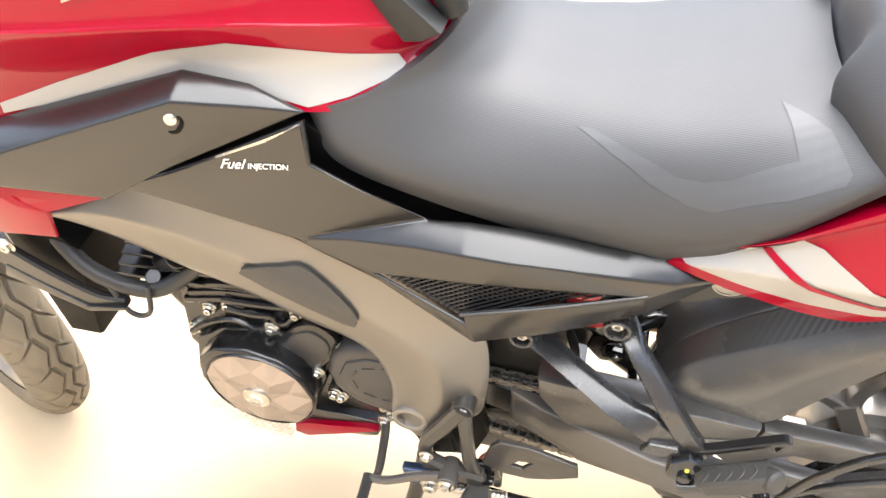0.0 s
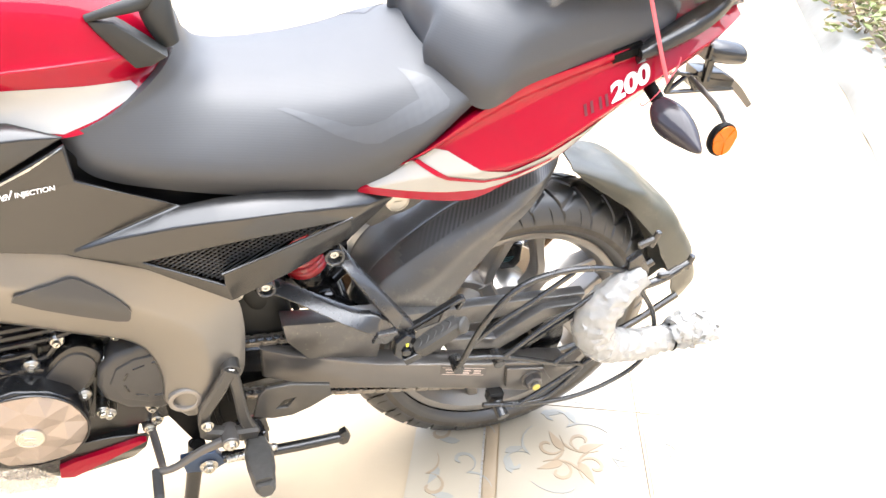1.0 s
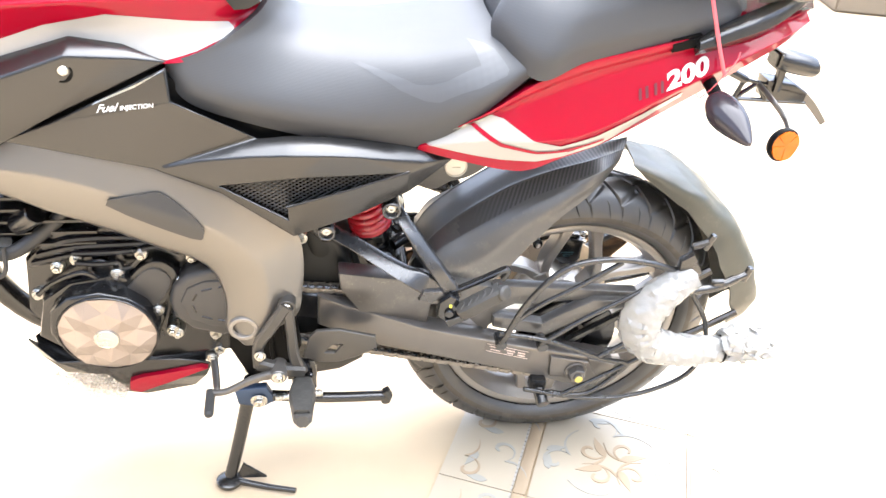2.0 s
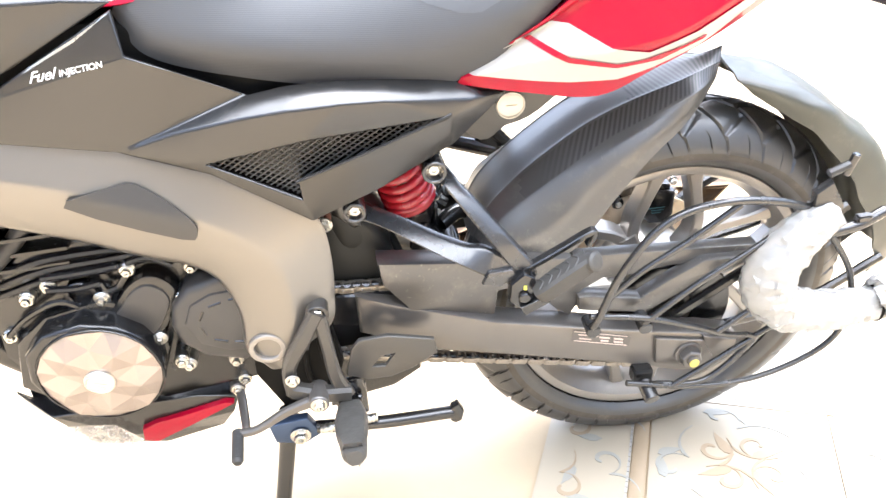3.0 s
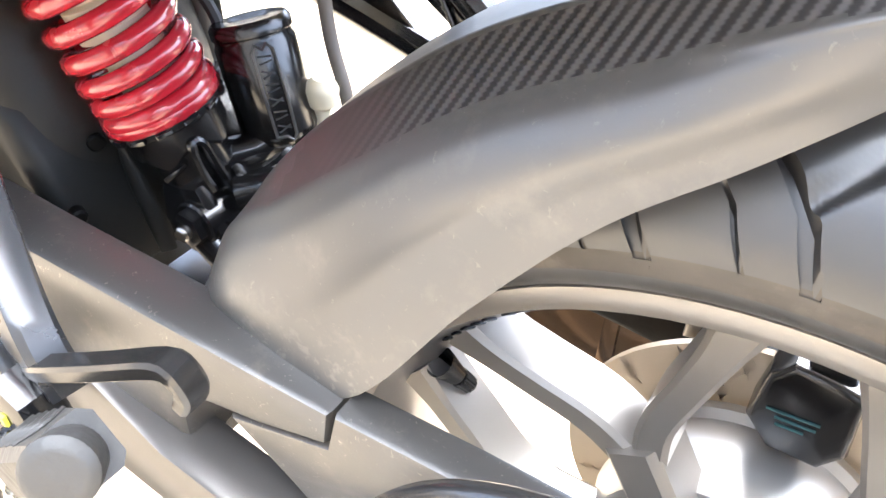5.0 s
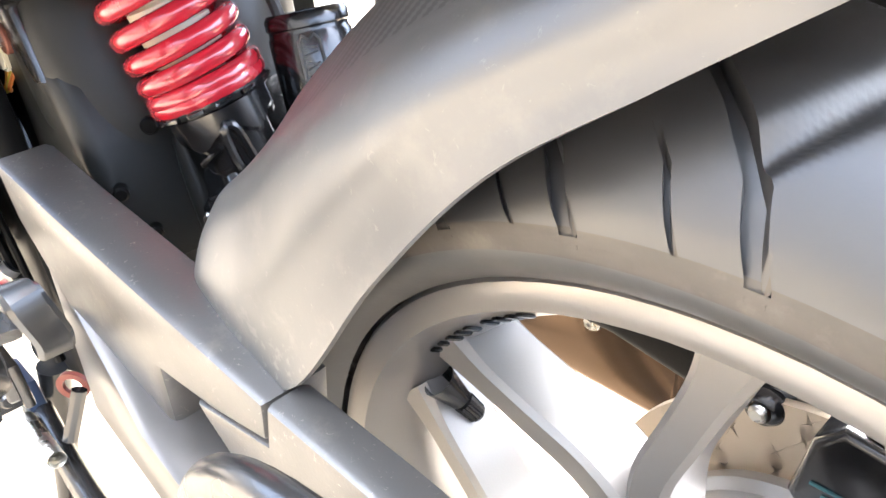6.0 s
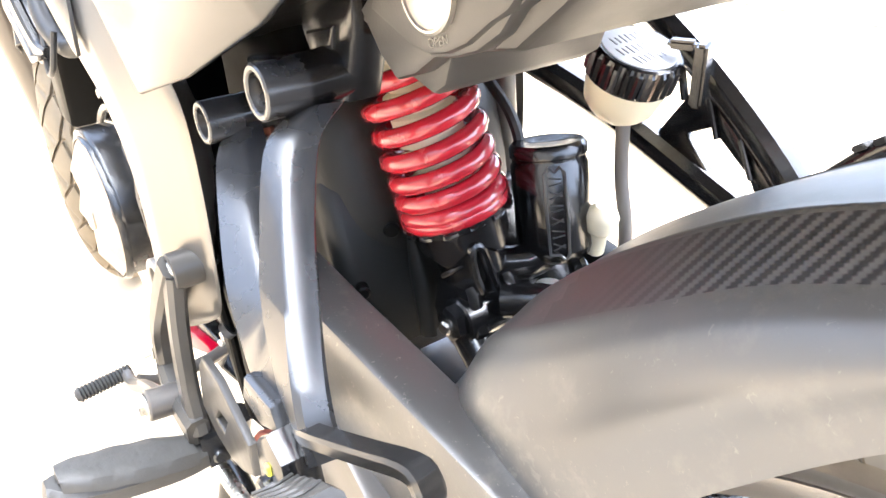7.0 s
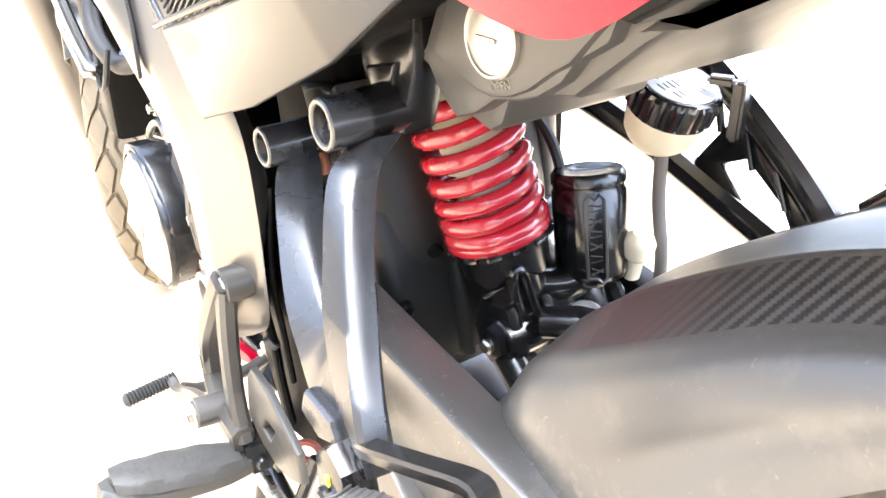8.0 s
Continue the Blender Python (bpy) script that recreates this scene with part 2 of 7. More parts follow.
def prism(outline, y0, y1, bevel=0.004, rnd=0, seg=2, yf=None):
    """A plate cut to an outline in x and z, between two depths, with rounded rims. yf(x, z) shifts it sideways."""
    pts = [(x, 0, z) for x, z in outline]
    if rnd:
        loop = crom([pts[-1]] + pts + pts[:2], rnd)
        loop = loop[rnd:-rnd - (0 if rnd > 1 else 0)]
        loop = loop[:len(pts) * rnd]
        pts = [tuple(v) for v in loop]
    bm = bmesh.new()
    a = [bm.verts.new((p[0], y0, p[2])) for p in pts]
    b = [bm.verts.new((p[0], y1, p[2])) for p in pts]
    n = len(a)
    fa = bm.faces.new(a)
    fb = bm.faces.new(b[::-1])
    for i in range(n):
        bm.faces.new((a[i], b[i], b[(i + 1) % n], a[(i + 1) % n]))
    bmesh.ops.recalc_face_normals(bm, faces=bm.faces)
    if bevel:
        rim = list({e for f in (fa, fb) for e in f.edges})
        bmesh.ops.bevel(bm, geom=rim, offset=bevel, segments=seg, profile=0.5, affect="EDGES", clamp_overlap=True)
    if yf:
        for v in bm.verts:
            v.co.y += yf(v.co.x, v.co.z)
    return bm


def block(c, s, bevel=0.003, rot=None, seg=2):
    bm = bmesh.new()
    bmesh.ops.create_cube(bm, size=1)
    bmesh.ops.scale(bm, vec=s, verts=bm.verts)
    if bevel:
        bmesh.ops.bevel(bm, geom=bm.edges[:], offset=bevel, segments=seg, affect="EDGES", clamp_overlap=True)
    m = Matrix.Translation(c) @ (Euler([radians(a) for a in rot]).to_matrix().to_4x4() if rot else Matrix())
    bmesh.ops.transform(bm, matrix=m, verts=bm.verts)
    return bm


def shell(verts, faces, thick=0.004, bevel=0.004, sub=0):
    """A folded panel from its corners, with thickness and softened folds."""
    bm = bmesh.new()
    vs = [bm.verts.new(v) for v in verts]
    for f in faces:
        bm.faces.new([vs[i] for i in f])
    bmesh.ops.recalc_face_normals(bm, faces=bm.faces)
    if sum(f.normal.y for f in bm.faces) > 0:
        bmesh.ops.reverse_faces(bm, faces=bm.faces)
    if thick:
        thicken(bm, thick)
    if bevel:
        es = [e for e in bm.edges if len(e.link_faces) == 2 and e.calc_face_angle(0) > radians(9)]
        bmesh.ops.bevel(bm, geom=es, offset=bevel, segments=3, profile=0.5, affect="EDGES", clamp_overlap=True)
    return bm


def pair(name, bm, mat, parent, label="", **k):
    """A part and its twin on the other side; returns the left one."""
    c = bm.copy()
    for v in c.verts:
        v.co.y = -v.co.y
    bmesh.ops.reverse_faces(c, faces=c.faces)
    left = part(name, bm, mat, parent, label, **k)
    part(name, c, mat, parent, label, **k)
    return left


def sym(row):
    """A cross row from the left rim over the middle to the right rim; the last point lies in the middle plane."""
    return row + [(x, -y, z) for x, y, z in row[-2::-1]]


def thing(name, label, category, m=None, **k):
    ob = new(name)
    ob.empty_display_size = 0.1
    if m is not None:
        ob.matrix_world = m
    return tagged(ob, label, category, **k)


from mathutils.bvhtree import BVHTree


def tree(ob):
    bm = bmesh.new()
    bm.from_mesh(ob.data)
    t = BVHTree.FromBMesh(bm)
    bm.free()
    return t


def lay(bm, target, way=(0, 1, 0), off=0.0008, step=0.012):
    """Lays a flat sheet onto a body along one direction."""
    way = Vector(way).normalized()
    for k in range(6):
        long = [e for e in bm.edges if e.calc_length() > step]
        if not long:
            break
        bmesh.ops.subdivide_edges(bm, edges=long, cuts=1)
        bmesh.ops.triangulate(bm, faces=[f for f in bm.faces if len(f.verts) > 4])
    t = tree(target)
    lost = []
    for v in bm.verts:
        hit, nor, _, _ = t.ray_cast(v.co - way * 1.0, way)
        if hit is None:
            lost.append(v)
        else:
            v.co = hit - way * off
    bmesh.ops.delete(bm, geom=lost, context="VERTS")
    return bm


def sheet(outline, rnd=0):
    """A flat sheet with an outline in x and z (or given in full)."""
    pts = [Vector((p[0], 0, p[1])) if len(p) == 2 else Vector(p) for p in outline]
    if rnd:
        pts = crom([pts[-1]] + pts + pts[:2], rnd)[rnd:rnd + len(outline) * rnd]
    bm = bmesh.new()
    f = bm.faces.new([bm.verts.new(p) for p in pts])
    bmesh.ops.triangulate(bm, faces=[f])
    return bm


def lettering(text, origin, along, up, height, bold=0.0, lean=0.0, wide=1.0):
    """Flat letters of the built-in font, from their lower left corner."""
    c = bpy.data.curves.new("letters", "FONT")
    c.body, c.size, c.offset, c.shear = text, height * 1.4, bold, lean
    o = new("letters", c)
    me = bpy.data.meshes.new_from_object(o.evaluated_get(bpy.context.evaluated_depsgraph_get()))
    bpy.data.objects.remove(o)
    bm = bmesh.new()
    bm.from_mesh(me)
    bpy.data.meshes.remove(me)
    a, u = Vector(along).normalized(), Vector(up).normalized()
    for v in bm.verts:
        v.co = Vector(origin) + a * v.co.x * wide + u * v.co.y
    return bm


# ---- ground ----
bm = bmesh.new()
bmesh.ops.create_grid(bm, x_segments=40, y_segments=40, size=60)
ground = part("ground", bm, CONCRETE)
# unseen walls round the yard, added so that reflections get a darker horizon
RENDER_COAT = material("weathered_render", (0.30, 0.295, 0.28), 0.85, var=0.35, scale=2.0, bump=0.3, bump_scale=80, specular=0.2)
for wall_name, at, size in (("unseen_wall_south", (-0.5, -4.4, 1.4), (19, 0.2, 2.8)), ("unseen_wall_north", (-0.5, 10.5, 1.4), (19, 0.2, 2.8)), ("unseen_wall_east", (8.9, 3.05, 1.4), (0.2, 14.7, 2.8)), ("unseen_wall_west", (-9.9, 3.05, 1.4), (0.2, 14.7, 2.8))):
    coping = block((at[0], at[1], 2.835), (size[0] + 0.08, size[1] + 0.08, 0.07), 0.01)
    tagged(part(wall_name, join(block(at, size, 0.01), coping), RENDER_COAT), "unseen weathered grey wall with a coping, added to darken reflections", "wall", kind="structure")
tagged(ground, "pale sun-bleached concrete yard with faint dust", "ground", kind="structure")

# ---- the motorcycle ----
bike = thing("motorcycle", "red, cream and black sport motorcycle leaning on its side stand", "motorcycle", BIKE)

# rear wheel
AXLE = Vector((0, 0, 0.307))


def tyre_mesh(centre, r_out, w, blocks=29, phase=0.165):
    """A road tyre with slanted tread grooves cut into its crown; w is half its width."""
    half = crom([(0, r_out, 0), (0.38 * w, r_out - 0.005, 0), (0.69 * w, r_out - 0.018, 0), (0.91 * w, r_out - 0.039, 0), (0.985 * w, r_out - 0.055, 0), (0.94 * w, r_out - 0.070, 0), (0.77 * w, r_out - 0.0805, 0)], 14)
    prof = [(-p.x, p.y, i) for i, p in reversed(list(enumerate(half)))] + [(p.x, p.y, i) for i, p in enumerate(half)][1:]
    cuts = ((0.0, 0.13, 0.93, 0.060, 1.0), (0.39, 0.55, 0.90, 0.020, 0.8))
    steps = [0.04 * k for k in range(1, 25)]
    for c, lo, hi, wd, deep in cuts:
        for h in (c, c + 0.5):
            steps += [h + s * wd * f for f in (1.0, 0.8) for s in (-1, 1)] + [h]
    steps = sorted({round(s % 1.0, 4) for s in steps})
    bm = bmesh.new()
    rows = []
    for i in range(blocks):
        for ph in steps:
            row = []
            for y, r, k in prof:
                l = k / 61.25
                # the mesh lines run along the grooves, which sweep round towards the middle
                sweep = float(np.interp(l, (0.0, 0.15, 0.27, 0.37, 0.47, 0.62, 0.9, 1.4), (0.88, 0.77, 0.61, 0.47, 0.31, 0.12, 0.0, -0.05)))
                th = 2 * math.pi * (i + ph + phase + sweep) / blocks
                side = (ph + (0.5 if y > 0 else 0.0)) % 1.0
                d = 0.0
                for c, lo, hi, wd, deep in cuts:
                    q = abs((side - c + 0.5) % 1.0 - 0.5)
                    if lo < l < hi and q < wd * 0.9:
                        d = max(d, deep * min(1, 30 * (hi - l), 30 * (l - lo)))
                # a zigzag over the middle and a slanted link join one groove to the next
                near = abs(l - float(np.interp(side, (0.0, 0.45, 1.0), (0.20, 0.03, 0.14))))
                d = max(d, min(0.9, max(0.0, (0.034 - near) / 0.016)))
                if 0.12 < side < 0.97:
                    d = max(d, min(0.6, max(0.0, (0.046 - abs(l - 0.24 - 0.337 * side)) / 0.06)))
                if 0.965 < l < 1.005:
                    r += 0.0012
                r -= 0.0065 * d
                row.append(bm.verts.new((centre.x + r * math.cos(th), centre.y + y, centre.z + r * math.sin(th))))
            rows.append(row)
    nt = len(rows)
    for i in range(nt):
        a, b = rows[i], rows[(i + 1) % nt]
        for j in range(len(prof) - 1):
            bm.faces.new((a[j], b[j], b[j + 1], a[j + 1]))
    return bm


def dusty_sides(ob, centre, r_edge):
    """Road dust on the sidewalls, below the tread's edge."""
    ob.data.materials.append(material("dusty_sidewall_rubber", (0.075, 0.064, 0.05), 0.55, var=0.4, scale=45, bump=0.2, bump_scale=300, dust=0.3))
    for f in ob.data.polygons:
        p = f.center - centre
        if r_edge - 0.0105 < math.hypot(p.x, p.z) < r_edge:
            f.material_index = 1


wheel = part("rear_wheel", lathe([(-0.055, 0.028), (-0.05, 0.045), (-0.02, 0.05), (0.02, 0.05), (0.045, 0.062), (0.052, 0.058), (0.052, 0.02), (-0.055, 0.02)], AXLE, (0, 1, 0), 40, closed=True), ALLOY, bike, "cast grey alloy rear wheel")
part("tyre", tyre_mesh(AXLE, 0.313, 0.066), TYRE, wheel, "black road tyre with slanted tread grooves, dusty sidewall")
dusty_sides(bpy.data.objects["tyre"], AXLE, 0.313 - 0.0535)
rim_profile = [(-0.046, 0.232), (-0.049, 0.230), (-0.050, 0.224), (-0.047, 0.217), (-0.034, 0.211), (-0.02, 0.202), (0, 0.199), (0.02, 0.202), (0.034, 0.211), (0.047, 0.217), (0.050, 0.224), (0.049, 0.230), (0.046, 0.232), (0.04, 0.228), (0.03, 0.218), (-0.03, 0.218), (-0.04, 0.228)]
RIM = material("satin_grey_rim_paint", (0.30, 0.28, 0.255), 0.33, metal=0.6, var=0.08, bump=0.08, bump_scale=900, dust=0.1)
part("rim", lathe(rim_profile, AXLE, (0, 1, 0), 96, closed=True), RIM, wheel)


def polar(ang, r, y):
    a = radians(ang)
    return (r * math.cos(a), y, AXLE.z + r * math.sin(a))


for k in range(6):
    a = 116.5 + 60 * k
    stem = beam([polar(a, 0.04, -0.012), polar(a, 0.08, -0.012), polar(a, 0.118, -0.012)], [0.034, 0.030, 0.030], 0.040, 3, 0.16)
    arms = [beam([polar(a + s * 2, 0.104, -0.010), polar(a + s * 8, 0.133, -0.010), polar(a + s * 15.3, 0.161, -0.010), polar(a + s * 19.6, 0.185, -0.010), polar(a + s * 22.2, 0.207, -0.010)], [0.019, 0.018, 0.0175, 0.019, 0.027], 0.036, 4, 0.16) for s in (-1, 1)]
    part("spoke", join(stem, *arms), RIM, wheel)
BRONZE = material("brake_disc_steel", (0.60, 0.50, 0.37), 0.36, metal=0.6, var=0.12)


def brake_disc():
    """A drilled ring: cells between circles, each second one with a round hole."""
    bm = bmesh.new()
    n, bands, y0, y1 = 36, ((0.076, 0.097), (0.097, 0.120)), 0.053, 0.058

    def at(r, a, y):
        return bm.verts.new((r * math.cos(a), y, AXLE.z + r * math.sin(a)))

    for i in range(n):
        a0 = 2 * math.pi * (i - 0.5) / n
        da = 2 * math.pi / n
        for b, (ra, rb) in enumerate(bands):
            rim = [(ra, 0), (ra, 0.5), (ra, 1), ((ra + rb) / 2, 1), (rb, 1), (rb, 0.5), (rb, 0), ((ra + rb) / 2, 0)]
            outer = [[at(r, a0 + f * da, y) for r, f in rim] for y in (y0, y1)]
            if (i + b) % 2:
                rm, am = (ra + rb) / 2, a0 + da / 2
                hole = [[at(rm + 0.0042 * math.cos(math.pi * (k - 3) / 4 + math.pi), am + 0.0042 / rm * math.sin(math.pi * (k - 3) / 4), y) for k in range(8)] for y in (y0, y1)]
                hole = [[h[(2 - k) % 8] for k in range(8)] for h in hole]
                for o, h in zip(outer, hole):
                    best = min(range(8), key=lambda q: sum((o[k].co - h[(k + q) % 8].co).length for k in range(8)))
                    h[:] = [h[(k + best) % 8] for k in range(8)]
                    for k in range(8):
                        bm.faces.new((o[k], o[(k + 1) % 8], h[(k + 1) % 8], h[k]))
                for k in range(8):
                    bm.faces.new((hole[0][k], hole[0][(k + 1) % 8], hole[1][(k + 1) % 8], hole[1][k]))
            else:
                for o in outer:
                    bm.faces.new(o)
            for k in ((4, 5) if b else (0, 1)):
                bm.faces.new((outer[0][k], outer[0][k + 1], outer[1][k + 1], outer[1][k]))
    bmesh.ops.remove_doubles(bm, verts=bm.verts[:], dist=0.00005)
    return bm


part("brake_disc", brake_disc(), BRONZE, wheel, "drilled bronze-tinted steel brake disc", sharp=30).location = (0.002, 0.006, 0.0)
part("disc_carrier", lathe([(0.0, 0.03), (-0.012, 0.05), (-0.010, 0.075), (0.02, 0.082), (0.046, 0.075), (0.05, 0.08), (0.056, 0.08), (0.058, 0.07), (0.056, 0.03)], AXLE, (0, 1, 0), 48, closed=True), material("bright_hub_paint", (0.42, 0.41, 0.39), 0.34, metal=0.6, var=0.06), wheel, "bright silver hub")
for ang in (139.8, 137.4, 135, 132.6, 130.2, 126.2, 123.8, 121.4, 119.4):
    c, s = math.cos(radians(ang)), math.sin(radians(ang))
    part("raised_bar", block((0.2062 * c, -0.0285, AXLE.z + 0.2062 * s), (0.0042, 0.0085, 0.0016), 0.0005, (-32, 90 - ang, 0)), BLACK, wheel)
part("sprocket", lathe([(-0.088, 0.04), (-0.088, 0.095), (-0.083, 0.098), (-0.083, 0.04)], AXLE, (0, 1, 0), 42, closed=True), BLACK, wheel)
part("sprocket_carrier", lathe([(-0.083, 0.03), (-0.08, 0.06), (-0.06, 0.062), (-0.05, 0.05), (-0.05, 0.03)], AXLE, (0, 1, 0), 40, closed=True), ALLOY, wheel)
VB, VD = Vector((-0.170, -0.021, 0.409)), Vector((0.011, 0.015, -0.027)).normalized()
vb = lathe([(0, 0.0095), (0.006, 0.0085), (0.018, 0.0062), (0.0185, 0.004), (0.020, 0.004), (0.0205, 0.0064), (0.032, 0.0058), (0.034, 0.004), (0.034, 0)], VB, VD, 28)
for n_, v in enumerate(vb.verts):
    h = (v.co - VB).dot(VD)
    if 0.020 < h < 0.033 and n_ % 2:
        v.co -= (v.co - VB - VD * h) * 0.18
part("valve_cap", vb, BLACK, wheel, "black tyre valve with a ribbed cap", sharp=20)

# swingarm, chain cover, chain
SWING = [(-0.462, 0.443), (-0.42, 0.432), (-0.28, 0.387), (-0.10, 0.337), (0.035, 0.306), (0.078, 0.285), (0.088, 0.258), (0.06, 0.228), (0.0, 0.236), (-0.068, 0.262), (-0.25, 0.318), (-0.363, 0.351), (-0.462, 0.376)]
swing = part("swingarm", prism(SWING, -0.142, -0.102, 0.006, yf=lambda x, z: 0.034 * max(0.0, min(1.0, (-0.37 - x) / 0.11))), ALLOY, bike, "dark grey box-section swingarm")
part("far_arm", prism([(-0.505, 0.472), (-0.40, 0.462), (-0.25, 0.442), (-0.08, 0.412), (0.03, 0.366), (0.078, 0.315), (0.088, 0.268), (0.06, 0.238), (0.02, 0.256), (-0.02, 0.325), (-0.08, 0.364), (-0.15, 0.376), (-0.30, 0.378), (-0.512, 0.40)], 0.100, 0.128, 0.006), DARK, swing, "dark far arm of the swingarm")
part("pivot_arm", beam([(-0.579, -0.088, 0.421), (-0.52, -0.092, 0.417), (-0.452, -0.100, 0.412)], [0.05, 0.055, 0.06], 0.02), BLACK, swing)
part("cross_tube", rod((-0.43, -0.105, 0.42), (-0.43, 0.12, 0.42), 0.026), BLACK, swing)
COVER = [(-0.428, 0.503), (-0.36, 0.490), (-0.274, 0.476), (-0.167, 0.460), (-0.172, 0.436), (-0.215, 0.428), (-0.270, 0.424), (-0.276, 0.372), (-0.33, 0.386), (-0.382, 0.404), (-0.424, 0.466)]


def cover_drift(x, z):
    return 0.05 * (x + 0.42)


COVERM = material("dusty_cover_plastic", (0.05, 0.047, 0.043), 0.36, specular=0.7, ior=1.7, var=0.12, bump=0.08, bump_scale=600, dust=0.22, specks=0.35)
cover = part("chain_cover", prism(COVER, -0.131, -0.095, 0.005, yf=cover_drift), COVERM, swing, "dark plastic chain cover, dusty on top")
part("cover_brace", prism([(-0.158, 0.398), (-0.139, 0.396), (-0.066, 0.380), (-0.03, 0.404), (0.02, 0.432), (0.095, 0.428), (0.097, 0.414), (0.033, 0.405), (-0.005, 0.380), (-0.055, 0.350), (-0.138, 0.368), (-0.156, 0.373)], -0.128, -0.105, 0.005), COVERM, swing, "lower arm of the chain cover")
# hugger: a fender over the tyre with a carbon-weave top
ux = [(-0.292, 0.455), (-0.272, 0.502), (-0.238, 0.545), (-0.196, 0.581), (-0.142, 0.617), (-0.085, 0.642), (-0.010, 0.665), (0.060, 0.687)]
edge = [(-0.274, -0.086, 0.452), (-0.225, -0.103, 0.458), (-0.165, -0.106, 0.462), (-0.104, -0.098, 0.536), (-0.060, -0.089, 0.583), (-0.020, -0.075, 0.610), (0.012, -0.055, 0.630), (0.045, -0.024, 0.650)]
fold = [(-0.282, -0.070, 0.470), (-0.258, -0.075, 0.508), (-0.215, -0.074, 0.538), (-0.167, -0.074, 0.572), (-0.115, -0.070, 0.606), (-0.055, -0.068, 0.633), (0.0, -0.062, 0.654), (0.048, -0.022, 0.656)]
rows, bands = [], []
for (x, z), e, f in zip(ux, edge, fold):
    e, f, top = Vector(e), Vector(f), Vector((x, -0.008 if z < 0.68 else -0.002, z))
    sh = Vector((x * 0.7 + f.x * 0.3, -0.042, z * 0.75 + f.z * 0.25 + 0.005)) if z < 0.68 else Vector((0.055, -0.012, 0.673))
    bulge = Vector((0, -0.011, 0)) * max(0.0, min(1.0, (0.02 - x) / 0.14))
    # a sharp fold below the weave and a sharp rib above it
    rows.append([e, e.lerp(f, 0.22) + bulge * 0.35, e.lerp(f, 0.5) + bulge, e.lerp(f, 0.78) + bulge * 0.8, e.lerp(f, 0.92) + bulge * 0.35, f, f.lerp(sh, 0.2), sh.lerp(f, 0.25), sh, sh.lerp(top, 0.15) - Vector((0, 0, 0.0015)), top])
    bands.append((f, sh, top))
CARBON = material("carbon_weave_plastic", (0.045, 0.045, 0.047), 0.4, specular=0.7, ior=1.65, var=0.15)
ct, CL = CARBON.node_tree.nodes, CARBON.node_tree.links.new
cco = ct.new("ShaderNodeTexCoord")


def wave(freq, way):
    dot = ct.new("ShaderNodeVectorMath")
    dot.operation = "DOT_PRODUCT"
    dot.inputs[1].default_value = [freq * c for c in way]
    CL(cco.outputs["Object"], dot.inputs[0])
    sn = ct.new("ShaderNodeMath")
    sn.operation = "SINE"
    CL(dot.outputs["Value"], sn.inputs[0])
    return sn.outputs[0]


# broad diagonal cords, each broken into short floats
cord, thread = wave(1450, (0.86, 0.1, -0.5)), wave(3100, (0.35, 0.85, 0.4))
mul = ct.new("ShaderNodeMath")
mul.operation = "MULTIPLY_ADD"
CL(thread, mul.inputs[0])
mul.inputs[1].default_value = 0.35
CL(cord, mul.inputs[2])
rng_ = ct.new("ShaderNodeMapRange")
rng_.inputs["From Min"].default_value, rng_.inputs["From Max"].default_value = -0.5, 0.6
CL(mul.outputs[0], rng_.inputs["Value"])
cmix = ct.new("ShaderNodeMix")
cmix.data_type = "RGBA"
cmix.inputs["A"].default_value, cmix.inputs["B"].default_value = (0.018, 0.0175, 0.018, 1), (0.075, 0.073, 0.073, 1)
CL(rng_.outputs[0], cmix.inputs["Factor"])
# the print fades in behind the foot
sep = ct.new("ShaderNodeSeparateXYZ")
CL(cco.outputs["Object"], sep.inputs[0])
fade = ct.new("ShaderNodeMapRange")
fade.inputs["From Min"].default_value, fade.inputs["From Max"].default_value = -0.205, -0.135
CL(sep.outputs["X"], fade.inputs["Value"])
cfade = ct.new("ShaderNodeMix")
cfade.data_type = "RGBA"
cfade.inputs["A"].default_value = (0.048, 0.047, 0.045, 1)
CL(fade.outputs["Result"], cfade.inputs["Factor"])
CL(cmix.outputs["Result"], cfade.inputs["B"])
CL(cfade.outputs["Result"], ct["Principled BSDF"].inputs["Base Color"])
HUG = material("hugger_plastic", (0.058, 0.057, 0.054), 0.4, specular=0.7, ior=1.72, var=0.08, bump=0.03, bump_scale=800, rough_var=0.08, dust=0.16, specks=0.12)


